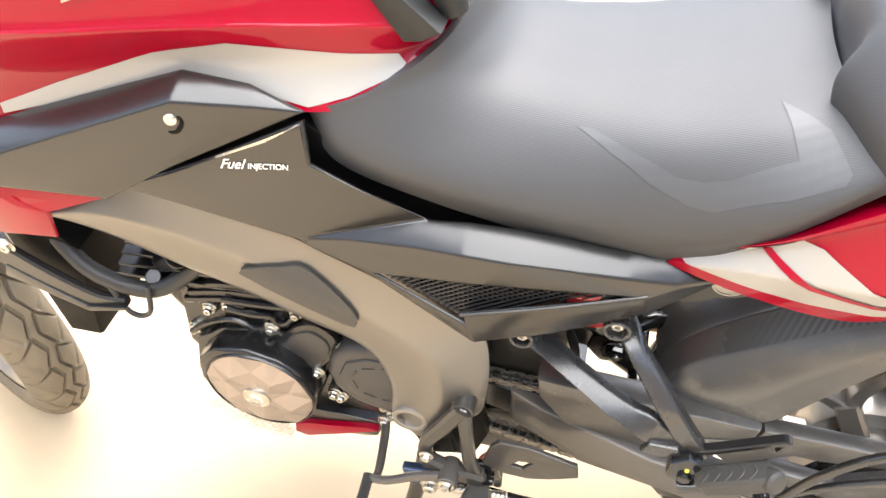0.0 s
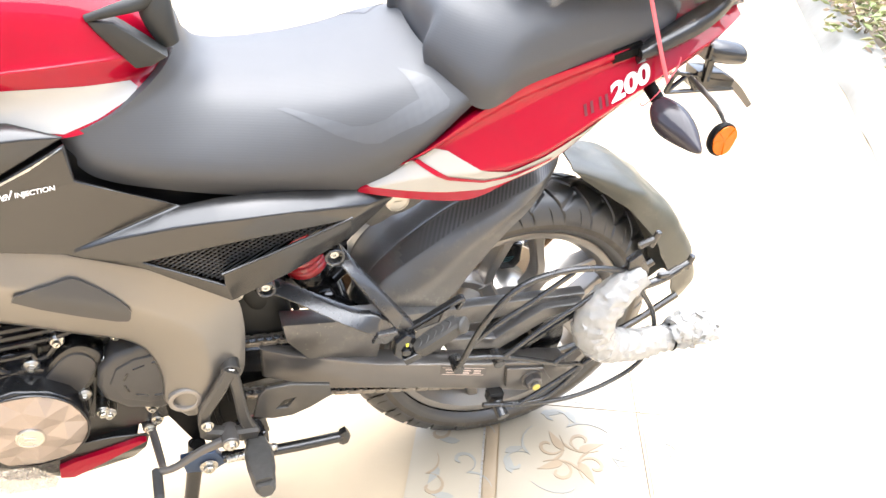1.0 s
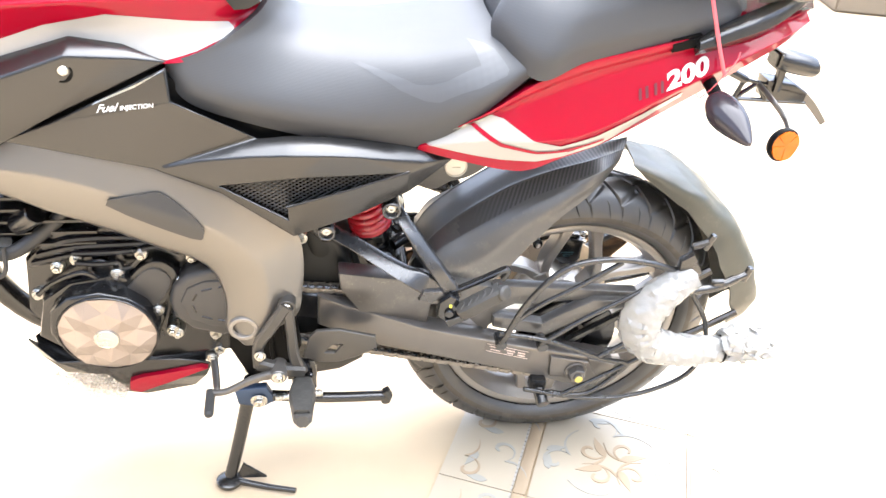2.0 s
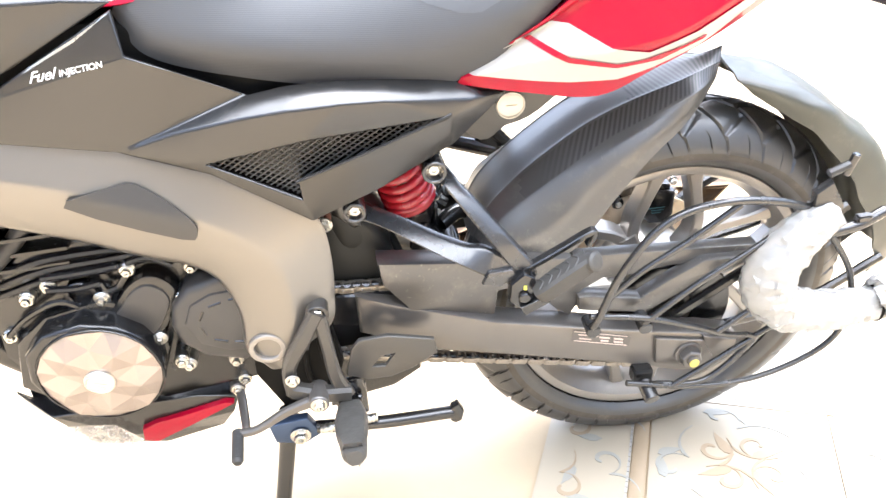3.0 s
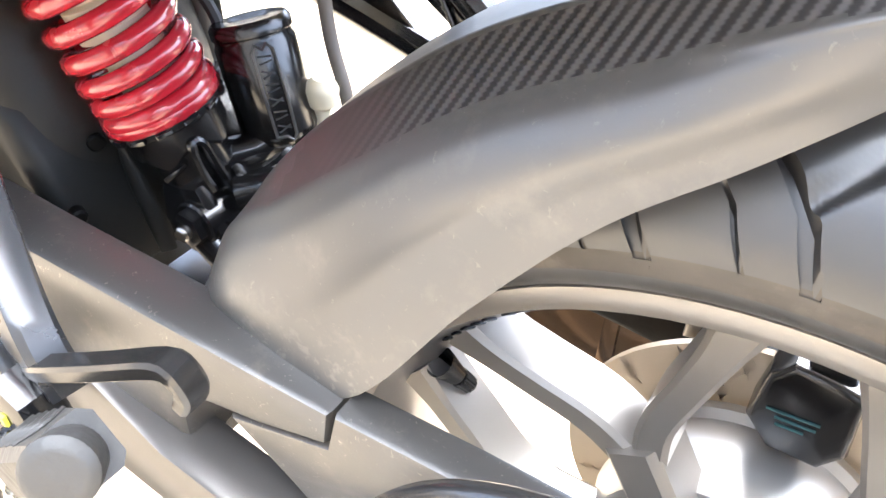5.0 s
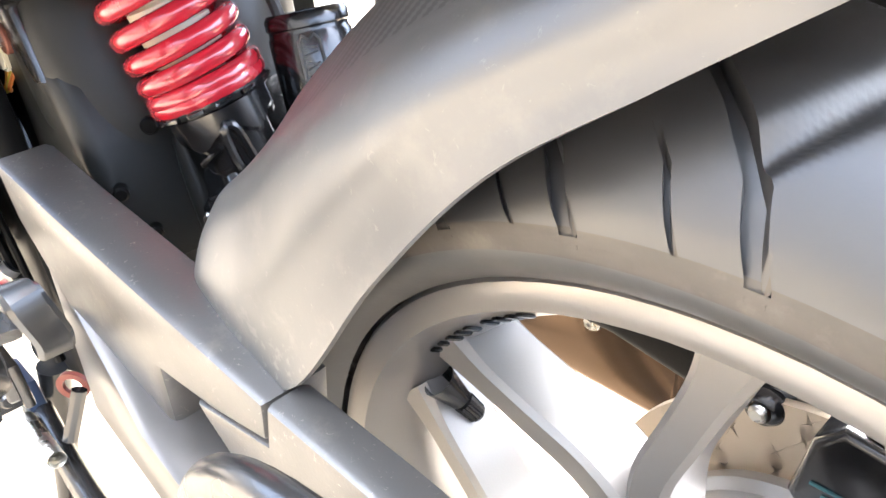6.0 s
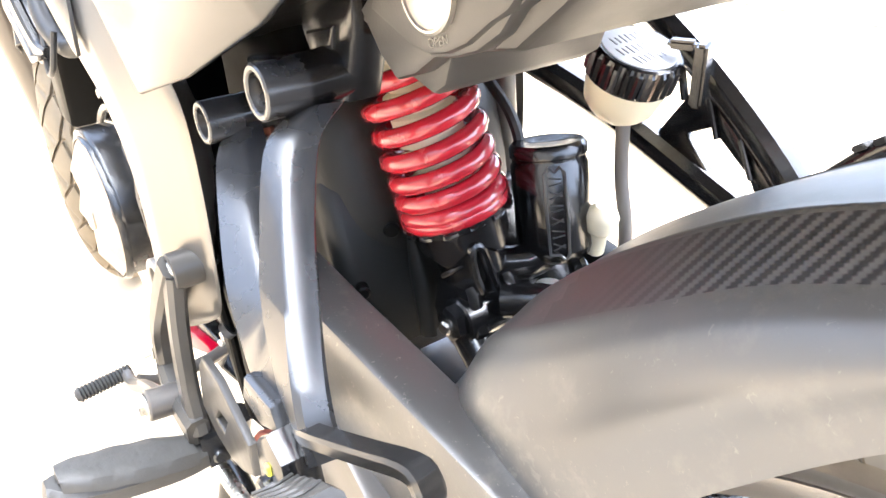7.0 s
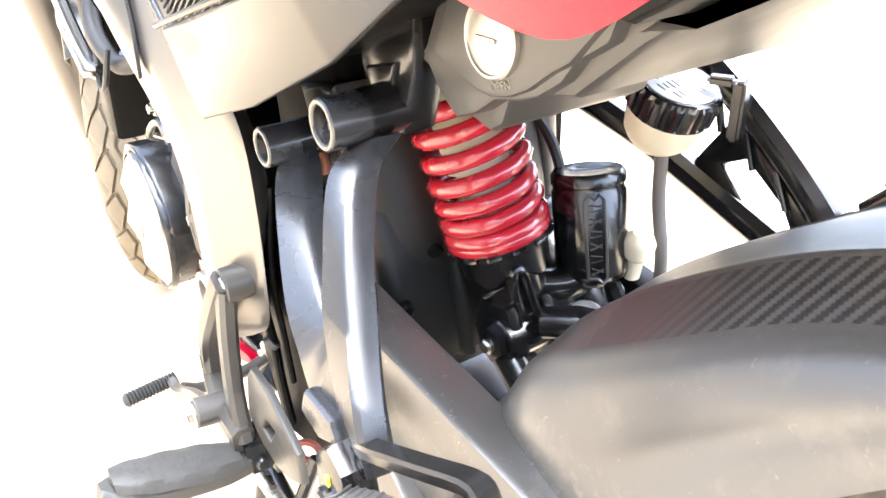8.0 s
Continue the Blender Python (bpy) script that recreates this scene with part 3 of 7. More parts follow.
def foot_dust(m, top, low, amount):
    """Splashes of dried dust that thin out upwards from the foot."""
    t, link = m.node_tree.nodes, m.node_tree.links
    base = t["Principled BSDF"].inputs["Base Color"]
    old = base.links[0].from_socket
    co = t.new("ShaderNodeTexCoord")
    xyz = t.new("ShaderNodeSeparateXYZ")
    link.new(co.outputs["Object"], xyz.inputs[0])
    reach = t.new("ShaderNodeMapRange")
    reach.inputs["From Min"].default_value, reach.inputs["From Max"].default_value = top, low
    link.new(xyz.outputs["Z"], reach.inputs["Value"])
    spots = t.new("ShaderNodeTexNoise")
    spots.inputs["Scale"].default_value, spots.inputs["Detail"].default_value, spots.inputs["Distortion"].default_value = 170, 6, 0.3
    link.new(co.outputs["Object"], spots.inputs["Vector"])
    cut = t.new("ShaderNodeMapRange")
    cut.inputs["From Min"].default_value, cut.inputs["From Max"].default_value, cut.inputs["To Max"].default_value = 0.55, 0.66, amount
    link.new(spots.outputs["Fac"], cut.inputs["Value"])
    both = t.new("ShaderNodeMath")
    both.operation = "MULTIPLY"
    link.new(reach.outputs["Result"], both.inputs[0])
    link.new(cut.outputs["Result"], both.inputs[1])
    mix = t.new("ShaderNodeMix")
    mix.data_type = "RGBA"
    mix.inputs["B"].default_value = (0.34, 0.32, 0.27, 1)
    link.new(both.outputs[0], mix.inputs["Factor"])
    link.new(old, mix.inputs["A"])
    link.new(mix.outputs["Result"], base)


foot_dust(HUG, 0.505, 0.445, 0.4)
full = [[tuple(p) for p in r] + [(p.x, -p.y, p.z) for p in reversed(r)] for r in rows]
hug = part("rear_hugger", loft(full, 8, 4, 0.003), HUG, bike, "black plastic rear hugger with dusty foot", sharp=50)
# the weave starts as a wedge between fold and rib and covers the whole top towards the tail
hug.data.materials.append(CARBON)
for f in hug.data.polygons:
    c = f.center
    if c.x > -0.225 and abs(c.y) < -float(np.interp(c.x, [p[0] for p in fold], [p[1] for p in fold])) - 0.001 and (c.x > -0.075 or abs(c.y) > 0.045):
        f.material_index = 1

# rear mudguard behind the wheel
rows = []
for a, r, w, dr in ((79, 0.363, 0.05, 0.012), (63, 0.367, 0.078, 0.022), (47, 0.372, 0.088, 0.03), (28, 0.379, 0.092, 0.034), (14, 0.389, 0.086, 0.034), (5, 0.392, 0.066, 0.03), (1, 0.393, 0.035, 0.02)):
    p = [polar(a - 4, r - dr * 1.9, -w), polar(a, r - dr * 0.5, -w * 0.93), polar(a, r - dr * 0.06, -w * 0.55), polar(a, r, 0)]
    rows.append(sym(p))
MUD = material("grey_mudguard_plastic", (0.075, 0.075, 0.06), 0.36, var=0.12, bump=0.1, bump_scale=500, dust=0.2)
mud_bm = loft(rows, 8, 6, 0.003)
for v in mud_bm.verts:
    v.co += (v.co - AXLE).normalized() * (0.006 * noise.noise(v.co * 16) + 0.003 * noise.noise(v.co * 38))
mud = part("rear_mudguard", mud_bm, MUD, bike, "grey-green plastic tyre mudguard behind the wheel")
part("mudguard_stay", mirror(join(tube([(0.0, -0.10, 0.31), (0.12, -0.105, 0.40), (0.24, -0.095, 0.47)], 0.008, 8), tube([(0.02, -0.10, 0.27), (0.2, -0.10, 0.30), (0.33, -0.088, 0.36)], 0.007, 8))), BLACK, mud)

# perimeter frame
FT = [(-0.965, 0.724), (-0.90, 0.756), (-0.83, 0.763), (-0.76, 0.746), (-0.684, 0.714), (-0.594, 0.673), (-0.53, 0.628), (-0.490, 0.594), (-0.481, 0.545), (-0.484, 0.48), (-0.494, 0.43), (-0.535, 0.398)]
FB = [(-0.960, 0.706), (-0.90, 0.680), (-0.83, 0.641), (-0.757, 0.606), (-0.69, 0.572), (-0.645, 0.552), (-0.622, 0.53), (-0.611, 0.50), (-0.606, 0.47), (-0.607, 0.44), (-0.609, 0.41), (-0.585, 0.377)]
rows = []
for i, ((xt, zt), (xb, zb)) in enumerate(zip(FT, FB)):
    dy = -0.010 * max(0, (3 - i) / 3)
    turned = 0.45 if i < 9 else 1.0
    rows.append([(xt + (xb - xt) * q, y + dy, zt + (zb - zt) * q) for q, y in ((0.50 * turned, -0.124), (0.26 * turned, -0.136), (0.01, -0.1445), (0.09, -0.1495), (0.36, -0.1635), (0.43, -0.1672), (0.50, -0.168), (0.66, -0.167), (0.88, -0.162), (0.98, -0.154), (1.0, -0.140), (0.96, -0.124))])
frame_ob = pair("frame", loft(rows, 5, 2, close=True, caps=True), FRAME, bike, "pewter-painted pressed steel perimeter frame", sharp=50)
INSETM = material("grey_inset_plastic", (0.035, 0.034, 0.033), 0.33, specular=0.6, var=0.06, bump=0.03, bump_scale=900)
LOZ = [(-0.748, 0.664), (-0.70, 0.676), (-0.672, 0.674), (-0.628, 0.632), (-0.622, 0.613), (-0.64, 0.606)]
part("frame_inset", thicken(lay(sheet([(x, 0, z) for x, z in LOZ], 3), frame_ob, off=0.0035, step=0.010), 0.003), INSETM, frame_ob, "dark plastic inset on the frame")
part("pivot_nut", join(ring((-0.579, -0.147, 0.421), (0, -1, 0), 0.0235, 0.007, 0.022, 36), lathe([(0, 0.019), (0.012, 0.019), (0.013, 0.017), (0.013, 0.011), (0.007, 0.010), (0.007, 0)], (-0.579, -0.149, 0.421), (0, -1, 0), 6)), RIM, frame_ob, "broad silver swingarm pivot nut")

# side panel below the seat, folded
V = [(-0.650, -0.146, 0.856), (-0.648, -0.154, 0.812), (-0.60, -0.157, 0.789), (-0.540, -0.146, 0.757), (-0.500, -0.148, 0.763), (-0.450, -0.148, 0.763),
     (-0.262, -0.135, 0.720), (-0.325, -0.150, 0.672), (-0.415, -0.160, 0.630), (-0.495, -0.168, 0.603), (-0.594, -0.164, 0.676), (-0.684, -0.156, 0.711),
     (-0.80, -0.155, 0.780), (-0.865, -0.158, 0.752), (-0.620, -0.162, 0.729), (-0.550, -0.171, 0.741), (-0.595, -0.170, 0.692), (-0.488, -0.180, 0.711), (-0.332, -0.167, 0.713),
     (-0.502, -0.181, 0.664), (-0.502, -0.172, 0.637), (-0.500, -0.180, 0.748), (-0.450, -0.183, 0.750), (-0.400, -0.177, 0.745), (-0.350, -0.167, 0.736), (-0.300, -0.155, 0.725),
     (-0.400, -0.146, 0.758), (-0.350, -0.144, 0.751), (-0.300, -0.138, 0.741)]
# panel in front, light triangle, ledge under the seat, flank, border of the grille
F = [(0, 1, 12), (12, 1, 2, 3, 11), (12, 11, 13), (11, 14, 15, 3), (3, 15, 21, 4), (4, 21, 22, 5), (5, 22, 23, 26), (26, 23, 24, 27), (27, 24, 25, 28), (28, 25, 6),
     (11, 16, 14), (14, 16, 15), (15, 16, 17), (15, 17, 21), (21, 17, 22), (22, 17, 23), (23, 17, 18), (23, 18, 24), (24, 18, 25), (11, 10, 16), (16, 10, 9, 20),
     (19, 18, 7, 8), (19, 8, 9, 20), (18, 25, 6, 7)]
side = pair("side_panel", shell(V, F, 0.004, 0.003), SATIN, bike, "satin black folded side panel under the seat", sharp=62)
GRILLE = material("black_mesh_plastic", (0.04, 0.04, 0.042), 0.4)
bm = bmesh.new()


def in_grille(x, z):
    top = 0.692 + (x + 0.590) * (0.019 / 0.102) if x < -0.488 else 0.711 + (x + 0.488) * (0.002 / 0.156)
    low = 0.690 - (x + 0.590) * (0.053 / 0.090) if x < -0.500 else 0.664 + (x + 0.502) * (0.049 / 0.170)
    return low - 0.002 < z < top + 0.002


bars = []
for s in (-1, 1):
    for k in range(-20, 75):
        pts = []
        for i in range(140):
            x = -0.60 + 0.28 * i / 139
            z = 0.62 + 0.0062 * k + s * 0.62 * (x + 0.46)
            if in_grille(x, z):
                pts.append((x, -0.1615 - 0.0012 * s, z))
        if len(pts) > 3:
            bars.append(tube([pts[0], pts[-1]], 0.0011, 4, 1))
part("grille", join(bm, *bars), GRILLE, side, "fine black diamond mesh grille", smooth=False)
part("grille_back", shell([(-0.625, -0.152, 0.705), (-0.488, -0.150, 0.738), (-0.315, -0.144, 0.734), (-0.50, -0.152, 0.618)], [(0, 1, 2, 3)], 0.004, 0), BLACK, side)
LIP = [(-0.504, -0.183, 0.666), (-0.42, -0.177, 0.690), (-0.330, -0.166, 0.716)]
part("grille_lip", tube(LIP, 0.0022, 8, 6), SATIN, side)

# rider seat
low = [(-0.657, -0.117, 0.844), (-0.630, -0.133, 0.802), (-0.540, -0.136, 0.770), (-0.430, -0.140, 0.749), (-0.325, -0.142, 0.742), (-0.245, -0.156, 0.794), (-0.168, -0.154, 0.866)]
mid = [(-0.644, -0.126, 0.856), (-0.605, -0.140, 0.830), (-0.530, -0.148, 0.810), (-0.430, -0.152, 0.795), (-0.330, -0.158, 0.795), (-0.245, -0.165, 0.833), (-0.175, -0.150, 0.879)]
shd = [(-0.588, -0.121, 0.878), (-0.555, -0.114, 0.874), (-0.490, -0.108, 0.856), (-0.410, -0.116, 0.850), (-0.330, -0.128, 0.854), (-0.250, -0.126, 0.876), (-0.188, -0.108, 0.893)]
inn = [(-0.530, -0.082, 0.914), (-0.510, -0.070, 0.893), (-0.475, -0.062, 0.872), (-0.40, -0.066, 0.868), (-0.32, -0.075, 0.874), (-0.25, -0.075, 0.887), (-0.205, -0.07, 0.897)]
cen = [(-0.512, 0, 0.935), (-0.500, 0, 0.895), (-0.465, 0, 0.874), (-0.40, 0, 0.871), (-0.32, 0, 0.878), (-0.25, 0, 0.889), (-0.210, 0, 0.897)]
seat_rows = [sym([a, b, c, d, e]) for a, b, c, d, e in zip(low, mid, shd, inn, cen)]
seat = part("rider_seat", loft(seat_rows, 7, 5, 0.012), SEATMAT, bike, "dark grey textured vinyl rider seat with smooth insets", sharp=70)
# pillion seat
low = [(-0.214, -0.10, 0.870), (-0.214, -0.10, 0.885), (-0.165, -0.168, 0.862), (-0.10, -0.162, 0.888), (0.0, -0.150, 0.910), (0.10, -0.135, 0.925), (0.135, -0.10, 0.940)]
mid = [(-0.212, -0.085, 0.870), (-0.218, -0.09, 0.92), (-0.165, -0.167, 0.905), (-0.10, -0.167, 0.928), (0.0, -0.154, 0.945), (0.10, -0.137, 0.955), (0.138, -0.095, 0.962)]
shd = [(-0.208, -0.065, 0.880), (-0.200, -0.07, 0.955), (-0.145, -0.125, 0.962), (-0.09, -0.135, 0.978), (0.0, -0.125, 0.988), (0.09, -0.105, 0.985), (0.13, -0.07, 0.975)]
cen = [(-0.205, 0, 0.880), (-0.207, 0, 0.950), (-0.155, 0, 0.982), (-0.09, 0, 0.995), (0.0, 0, 1.0), (0.09, 0, 0.993), (0.135, 0, 0.978)]
part("pillion_seat", loft([sym([a, b, c, d]) for a, b, c, d in zip(low, mid, shd, cen)], 7, 6, 0.012), SEATMAT, bike, "dark grey vinyl pillion seat", sharp=70)

# fuel tank
st = [-1.02, -0.95, -0.87, -0.78, -0.69, -0.62, -0.565, -0.525]
low = [0.80, 0.815, 0.838, 0.868, 0.857, 0.858, 0.885, 0.91]
lowy = [0.150, 0.145, 0.138, 0.132, 0.134, 0.126, 0.100, 0.06]
crz = [0.92, 0.925, 0.93, 0.935, 0.935, 0.932, 0.930, 0.935]
cry = [0.165, 0.165, 0.158, 0.145, 0.128, 0.112, 0.095, 0.065]
shz = [0.985, 0.993, 1.0, 1.002, 0.998, 0.985, 0.965, 0.945]
shy = [0.150, 0.150, 0.142, 0.128, 0.108, 0.09, 0.075, 0.05]
tpz = [1.04, 1.05, 1.055, 1.055, 1.045, 1.025, 0.99, 0.95]
rows = [sym([(x + 0.0, -ly, lz), (x, -(ly + cy) / 2 + 0.012, (lz + cz) / 2 - 0.004), (x, -cy + 0.0012, cz - 0.007), (x, -cy, cz), (x, -cy + 0.004, cz + 0.007), (x, -sy, sz), (x, -sy * 0.55, tz - 0.008), (x, 0, tz)]) for x, lz, ly, cz, cy, sz, sy, tz in zip(st, low, lowy, crz, cry, shz, shy, tpz)]
tank = part("fuel_tank", loft(rows, 6, 4, 0.004), RED, bike, "glossy red fuel tank", sharp=70)

# tail cowl
low = [(-0.319, -0.143, 0.740), (-0.252, -0.157, 0.729), (-0.165, -0.158, 0.7145), (-0.105, -0.164, 0.742), (-0.048, -0.164, 0.768), (0.041, -0.127, 0.796), (0.121, -0.124, 0.850), (0.200, -0.116, 0.902), (0.233, -0.106, 0.927)]
crs = [(-0.315, -0.147, 0.748), (-0.232, -0.170, 0.771), (-0.147, -0.180, 0.776), (-0.078, -0.181, 0.793), (0.002, -0.176, 0.838), (0.061, -0.166, 0.866), (0.121, -0.150, 0.888), (0.200, -0.130, 0.924), (0.238, -0.110, 0.939)]
upr = [(-0.311, -0.139, 0.754), (-0.237, -0.163, 0.804), (-0.162, -0.166, 0.858), (-0.098, -0.161, 0.887), (0.002, -0.155, 0.912), (0.061, -0.148, 0.924), (0.121, -0.136, 0.927), (0.200, -0.118, 0.945), (0.236, -0.102, 0.952)]
inn = [(-0.297, -0.099, 0.741), (-0.227, -0.121, 0.791), (-0.157, -0.122, 0.848), (-0.088, -0.115, 0.881), (0.002, -0.109, 0.908), (0.061, -0.107, 0.920), (0.121, -0.100, 0.930), (0.198, -0.085, 0.948), (0.230, -0.080, 0.953)]
rows = []
for a, b, c, d in zip(low, crs, upr, inn):
    a, b, c, d = Vector(a), Vector(b), Vector(c), Vector(d)
    dent = Vector((0, 0.0035, 0))
    rows.append([a, b.lerp(a, 0.12), b, b.lerp(c, 0.07) + dent * 0.3, b.lerp(c, 0.5) + dent * 1.8, c.lerp(b, 0.22) + dent * 2.8, c.lerp(b, 0.12) + dent * 0.6, c, c.lerp(d, 0.12), d])
tail = pair("tail_cowl", loft(rows, 6, 2, 0.003), RED, bike, "glossy red tail cowl with cream stripe", sharp=60)

# ---- body work in front, stripes and letters ----
part("subframe_core", join(prism([(-0.66, 0.84), (-0.60, 0.80), (-0.53, 0.775), (-0.32, 0.757), (-0.25, 0.80), (-0.18, 0.87), (-0.05, 0.90), (0.12, 0.93), (0.02, 0.84), (-0.16, 0.735), (-0.27, 0.715), (-0.34, 0.68), (-0.50, 0.625), (-0.62, 0.69), (-0.72, 0.72), (-0.86, 0.76), (-0.78, 0.84)], -0.128, 0.128, 0.004),
                            prism([(-0.98, 0.80), (-0.68, 0.85), (-0.66, 0.90), (-0.98, 0.90)], -0.10, 0.10, 0.004)), DARK, bike)
SV = [(-1.00, -0.150, 0.813), (-0.885, -0.138, 0.850), (-0.762, -0.136, 0.892), (-0.700, -0.134, 0.883), (-0.648, -0.142, 0.862), (-0.965, -0.190, 0.805), (-0.762, -0.170, 0.878), (-0.690, -0.155, 0.871),
      (-0.80, -0.166, 0.789), (-0.862, -0.183, 0.757), (-0.99, -0.196, 0.764), (-1.03, -0.19, 0.79)]
SF = [(0, 1, 6, 5), (1, 2, 6), (2, 3, 7, 6), (3, 4, 7), (5, 6, 7, 8, 9), (7, 4, 8), (5, 9, 10), (5, 10, 11), (0, 5, 11)]
shroud = pair("tank_shroud", shell(SV, SF, 0.004, 0.004), SATIN, bike, "satin black shroud below the tank", sharp=62)
part("screw_recess", lathe([(0, 0), (0, 0.013), (0.001, 0.0135), (0.0012, 0.011)], (-0.769, -0.1675, 0.856), (0, -1, 0.1), 28), DARK, shroud)
part("shroud_screw", rod((-0.767, -0.163, 0.858), (-0.767, -0.171, 0.859), 0.0068), STEEL, shroud, "bright screw head")
RV = [(-1.03, -0.186, 0.766), (-0.862, -0.176, 0.755), (-0.850, -0.172, 0.766), (-0.948, -0.182, 0.722), (-0.962, -0.176, 0.676), (-1.06, -0.17, 0.660), (-1.10, -0.18, 0.75), (-0.975, -0.19, 0.735)]
pair("radiator_shroud", shell(RV, [(0, 1, 2), (0, 1, 3, 7), (7, 3, 4, 5), (0, 7, 5, 6)], 0.004, 0.003), RED, bike, "glossy red radiator shroud")
STR = [(-0.975, 0.833), (-0.90, 0.862), (-0.792, 0.900), (-0.717, 0.916), (-0.65, 0.908), (-0.621, 0.904), (-0.582, 0.900), (-0.573, 0.899), (-0.566, 0.892), (-0.572, 0.885), (-0.613, 0.868), (-0.650, 0.859), (-0.72, 0.874), (-0.785, 0.879), (-0.87, 0.850), (-0.975, 0.822)]
part("stripe", lay(sheet(STR), tank), CREAM, tank, "cream stripe on the tank's flank")
knee = join(prism([(-0.606, 0.973), (-0.578, 0.971), (-0.552, 0.952), (-0.528, 0.934), (-0.546, 0.922), (-0.564, 0.918), (-0.600, 0.962)], -0.108, -0.08, 0.003, yf=lambda x, z: -0.22 * (x + 0.55)),
            tube([(-0.606, -0.093, 0.975), (-0.572, -0.094, 0.984), (-0.546, -0.088, 0.990), (-0.525, -0.07, 1.005)], [0.004, 0.007, 0.009, 0.010], 10, 4),
            tube([(-0.535, -0.070, 1.0), (-0.533, -0.078, 0.970), (-0.524, -0.078, 0.936)], [0.018, 0.018, 0.012], 14, 4))
KNEEM = material("matt_black_trim", (0.028, 0.029, 0.028), 0.55, specular=0.35, var=0.1, bump=0.05, bump_scale=900)
pair("knee_trim", knee, KNEEM, tank, "black forked trim piece at the tank's rear corner")
EMBOSS = material("raised_badge_silver", (0.38, 0.37, 0.35), 0.25, metal=0.9)
bms = []
for k in range(5):
    x = -0.845 + 0.032 * k
    bms.append(sheet([(x, 0.955 + 0.011 * k), (x + 0.024, 0.962 + 0.011 * k), (x + 0.031, 0.985 + 0.011 * k), (x + 0.008, 0.979 + 0.011 * k)]))
part("badge", lay(join(*bms), tank, off=0.003), EMBOSS, tank, "raised silver badge bars")
WHITE = material("white_print", (0.85, 0.85, 0.83), 0.45, var=0.02)
GREYP = material("dark_print", (0.12, 0.02, 0.03), 0.4, var=0.05)
decal = part("decal_panel", lay(sheet([(-0.653, 0.850), (-0.650, 0.812), (-0.788, 0.7835)]), side, off=0.0009), BLACK, side, "gloss black decal panel")
part("decal_edge", lay(sheet([(-0.656, 0.852), (-0.652, 0.853), (-0.690, 0.833), (-0.745, 0.807), (-0.745, 0.805), (-0.690, 0.830)]), side, off=0.0016, step=0.008), STEEL, side)
part("script", join(lay(lettering("Fuel", (-0.742, 0, 0.7955), (1, 0, 0.12), (0.25, 0, 1), 0.011, 0.00022, 0.25), side, off=0.0018, step=0.005), lay(lettering("INJECTION", (-0.712, 0, 0.7995), (1, 0, 0.12), (0.15, 0, 1), 0.0062, 0.00015), side, off=0.0018, step=0.005)), WHITE, side, "white lettering on a black decal")
CSTR = [(-0.316, 0.7535), (-0.27, 0.783), (-0.226, 0.806), (-0.204, 0.803), (-0.161, 0.777), (-0.118, 0.767), (-0.067, 0.784), (-0.029, 0.806), (0.008, 0.826), (0.05, 0.846), (0.054, 0.836), (-0.022, 0.790), (-0.06, 0.766), (-0.107, 0.746), (-0.148, 0.736), (-0.20, 0.738), (-0.25, 0.745)]
part("stripe", lay(sheet(CSTR), tail, off=0.0016, step=0.005), CREAM, tail, "cream stripe on the tail cowl")
part("pinstripe", lay(sheet([(-0.256, 0.793), (-0.250, 0.796), (-0.203, 0.770), (-0.152, 0.757), (-0.102, 0.760), (-0.055, 0.779), (-0.055, 0.775), (-0.102, 0.756), (-0.152, 0.752), (-0.206, 0.764)]), tail, off=0.0028, step=0.005), RED, tail)
part("number", lay(lettering("200", (0.020, 0, 0.855), (1, 0, 0.40), (-0.10, 0, 1), 0.0215, 0.0013, 0.0, 1.42), tail, off=0.002, step=0.005), WHITE, tail, "white model numerals")
part("print_bar", join(*[lay(sheet([(x, z), (x + 0.004, z + 0.0015), (x + 0.002, z + 0.0165), (x - 0.002, z + 0.015)]), tail, off=0.0014) for x, z in ((-0.018, 0.839), (-0.009, 0.8425), (0.003, 0.847), (0.012, 0.850))]), GREYP, tail)
# smooth insets on the seat
for s in (-1, 1):
    part("inset", lay(sheet([(-0.414, s * 0.108, 0), (-0.401, s * 0.109, 0), (-0.373, s * 0.122, 0), (-0.349, s * 0.132, 0), (-0.326, s * 0.141, 0), (-0.304, s * 0.145, 0), (-0.283, s * 0.146, 0), (-0.263, s * 0.143, 0), (-0.239, s * 0.139, 0), (-0.243, s * 0.128, 0), (-0.254, s * 0.085, 0), (-0.243, s * 0.096, 0), (-0.219, s * 0.118, 0), (-0.202, s * 0.149, 0), (-0.205, s * 0.155, 0), (-0.241, s * 0.16, 0), (-0.293, s * 0.158, 0), (-0.315, s * 0.153, 0), (-0.347, s * 0.143, 0), (-0.382, s * 0.126, 0)]), seat, (0, 0, -1), 0.0007, 0.004), SEATGLOSS, seat)
part("subframe_tail", join(prism([(-0.05, 0.86), (0.12, 0.905), (0.20, 0.955), (0.12, 0.955), (-0.05, 0.90)], -0.10, 0.10, 0.004), prism([(-0.30, 0.72), (-0.16, 0.715), (-0.02, 0.79), (0.08, 0.86), (0.0, 0.86), (-0.2, 0.76)], -0.13, 0.13, 0.004)), DARK, bike)

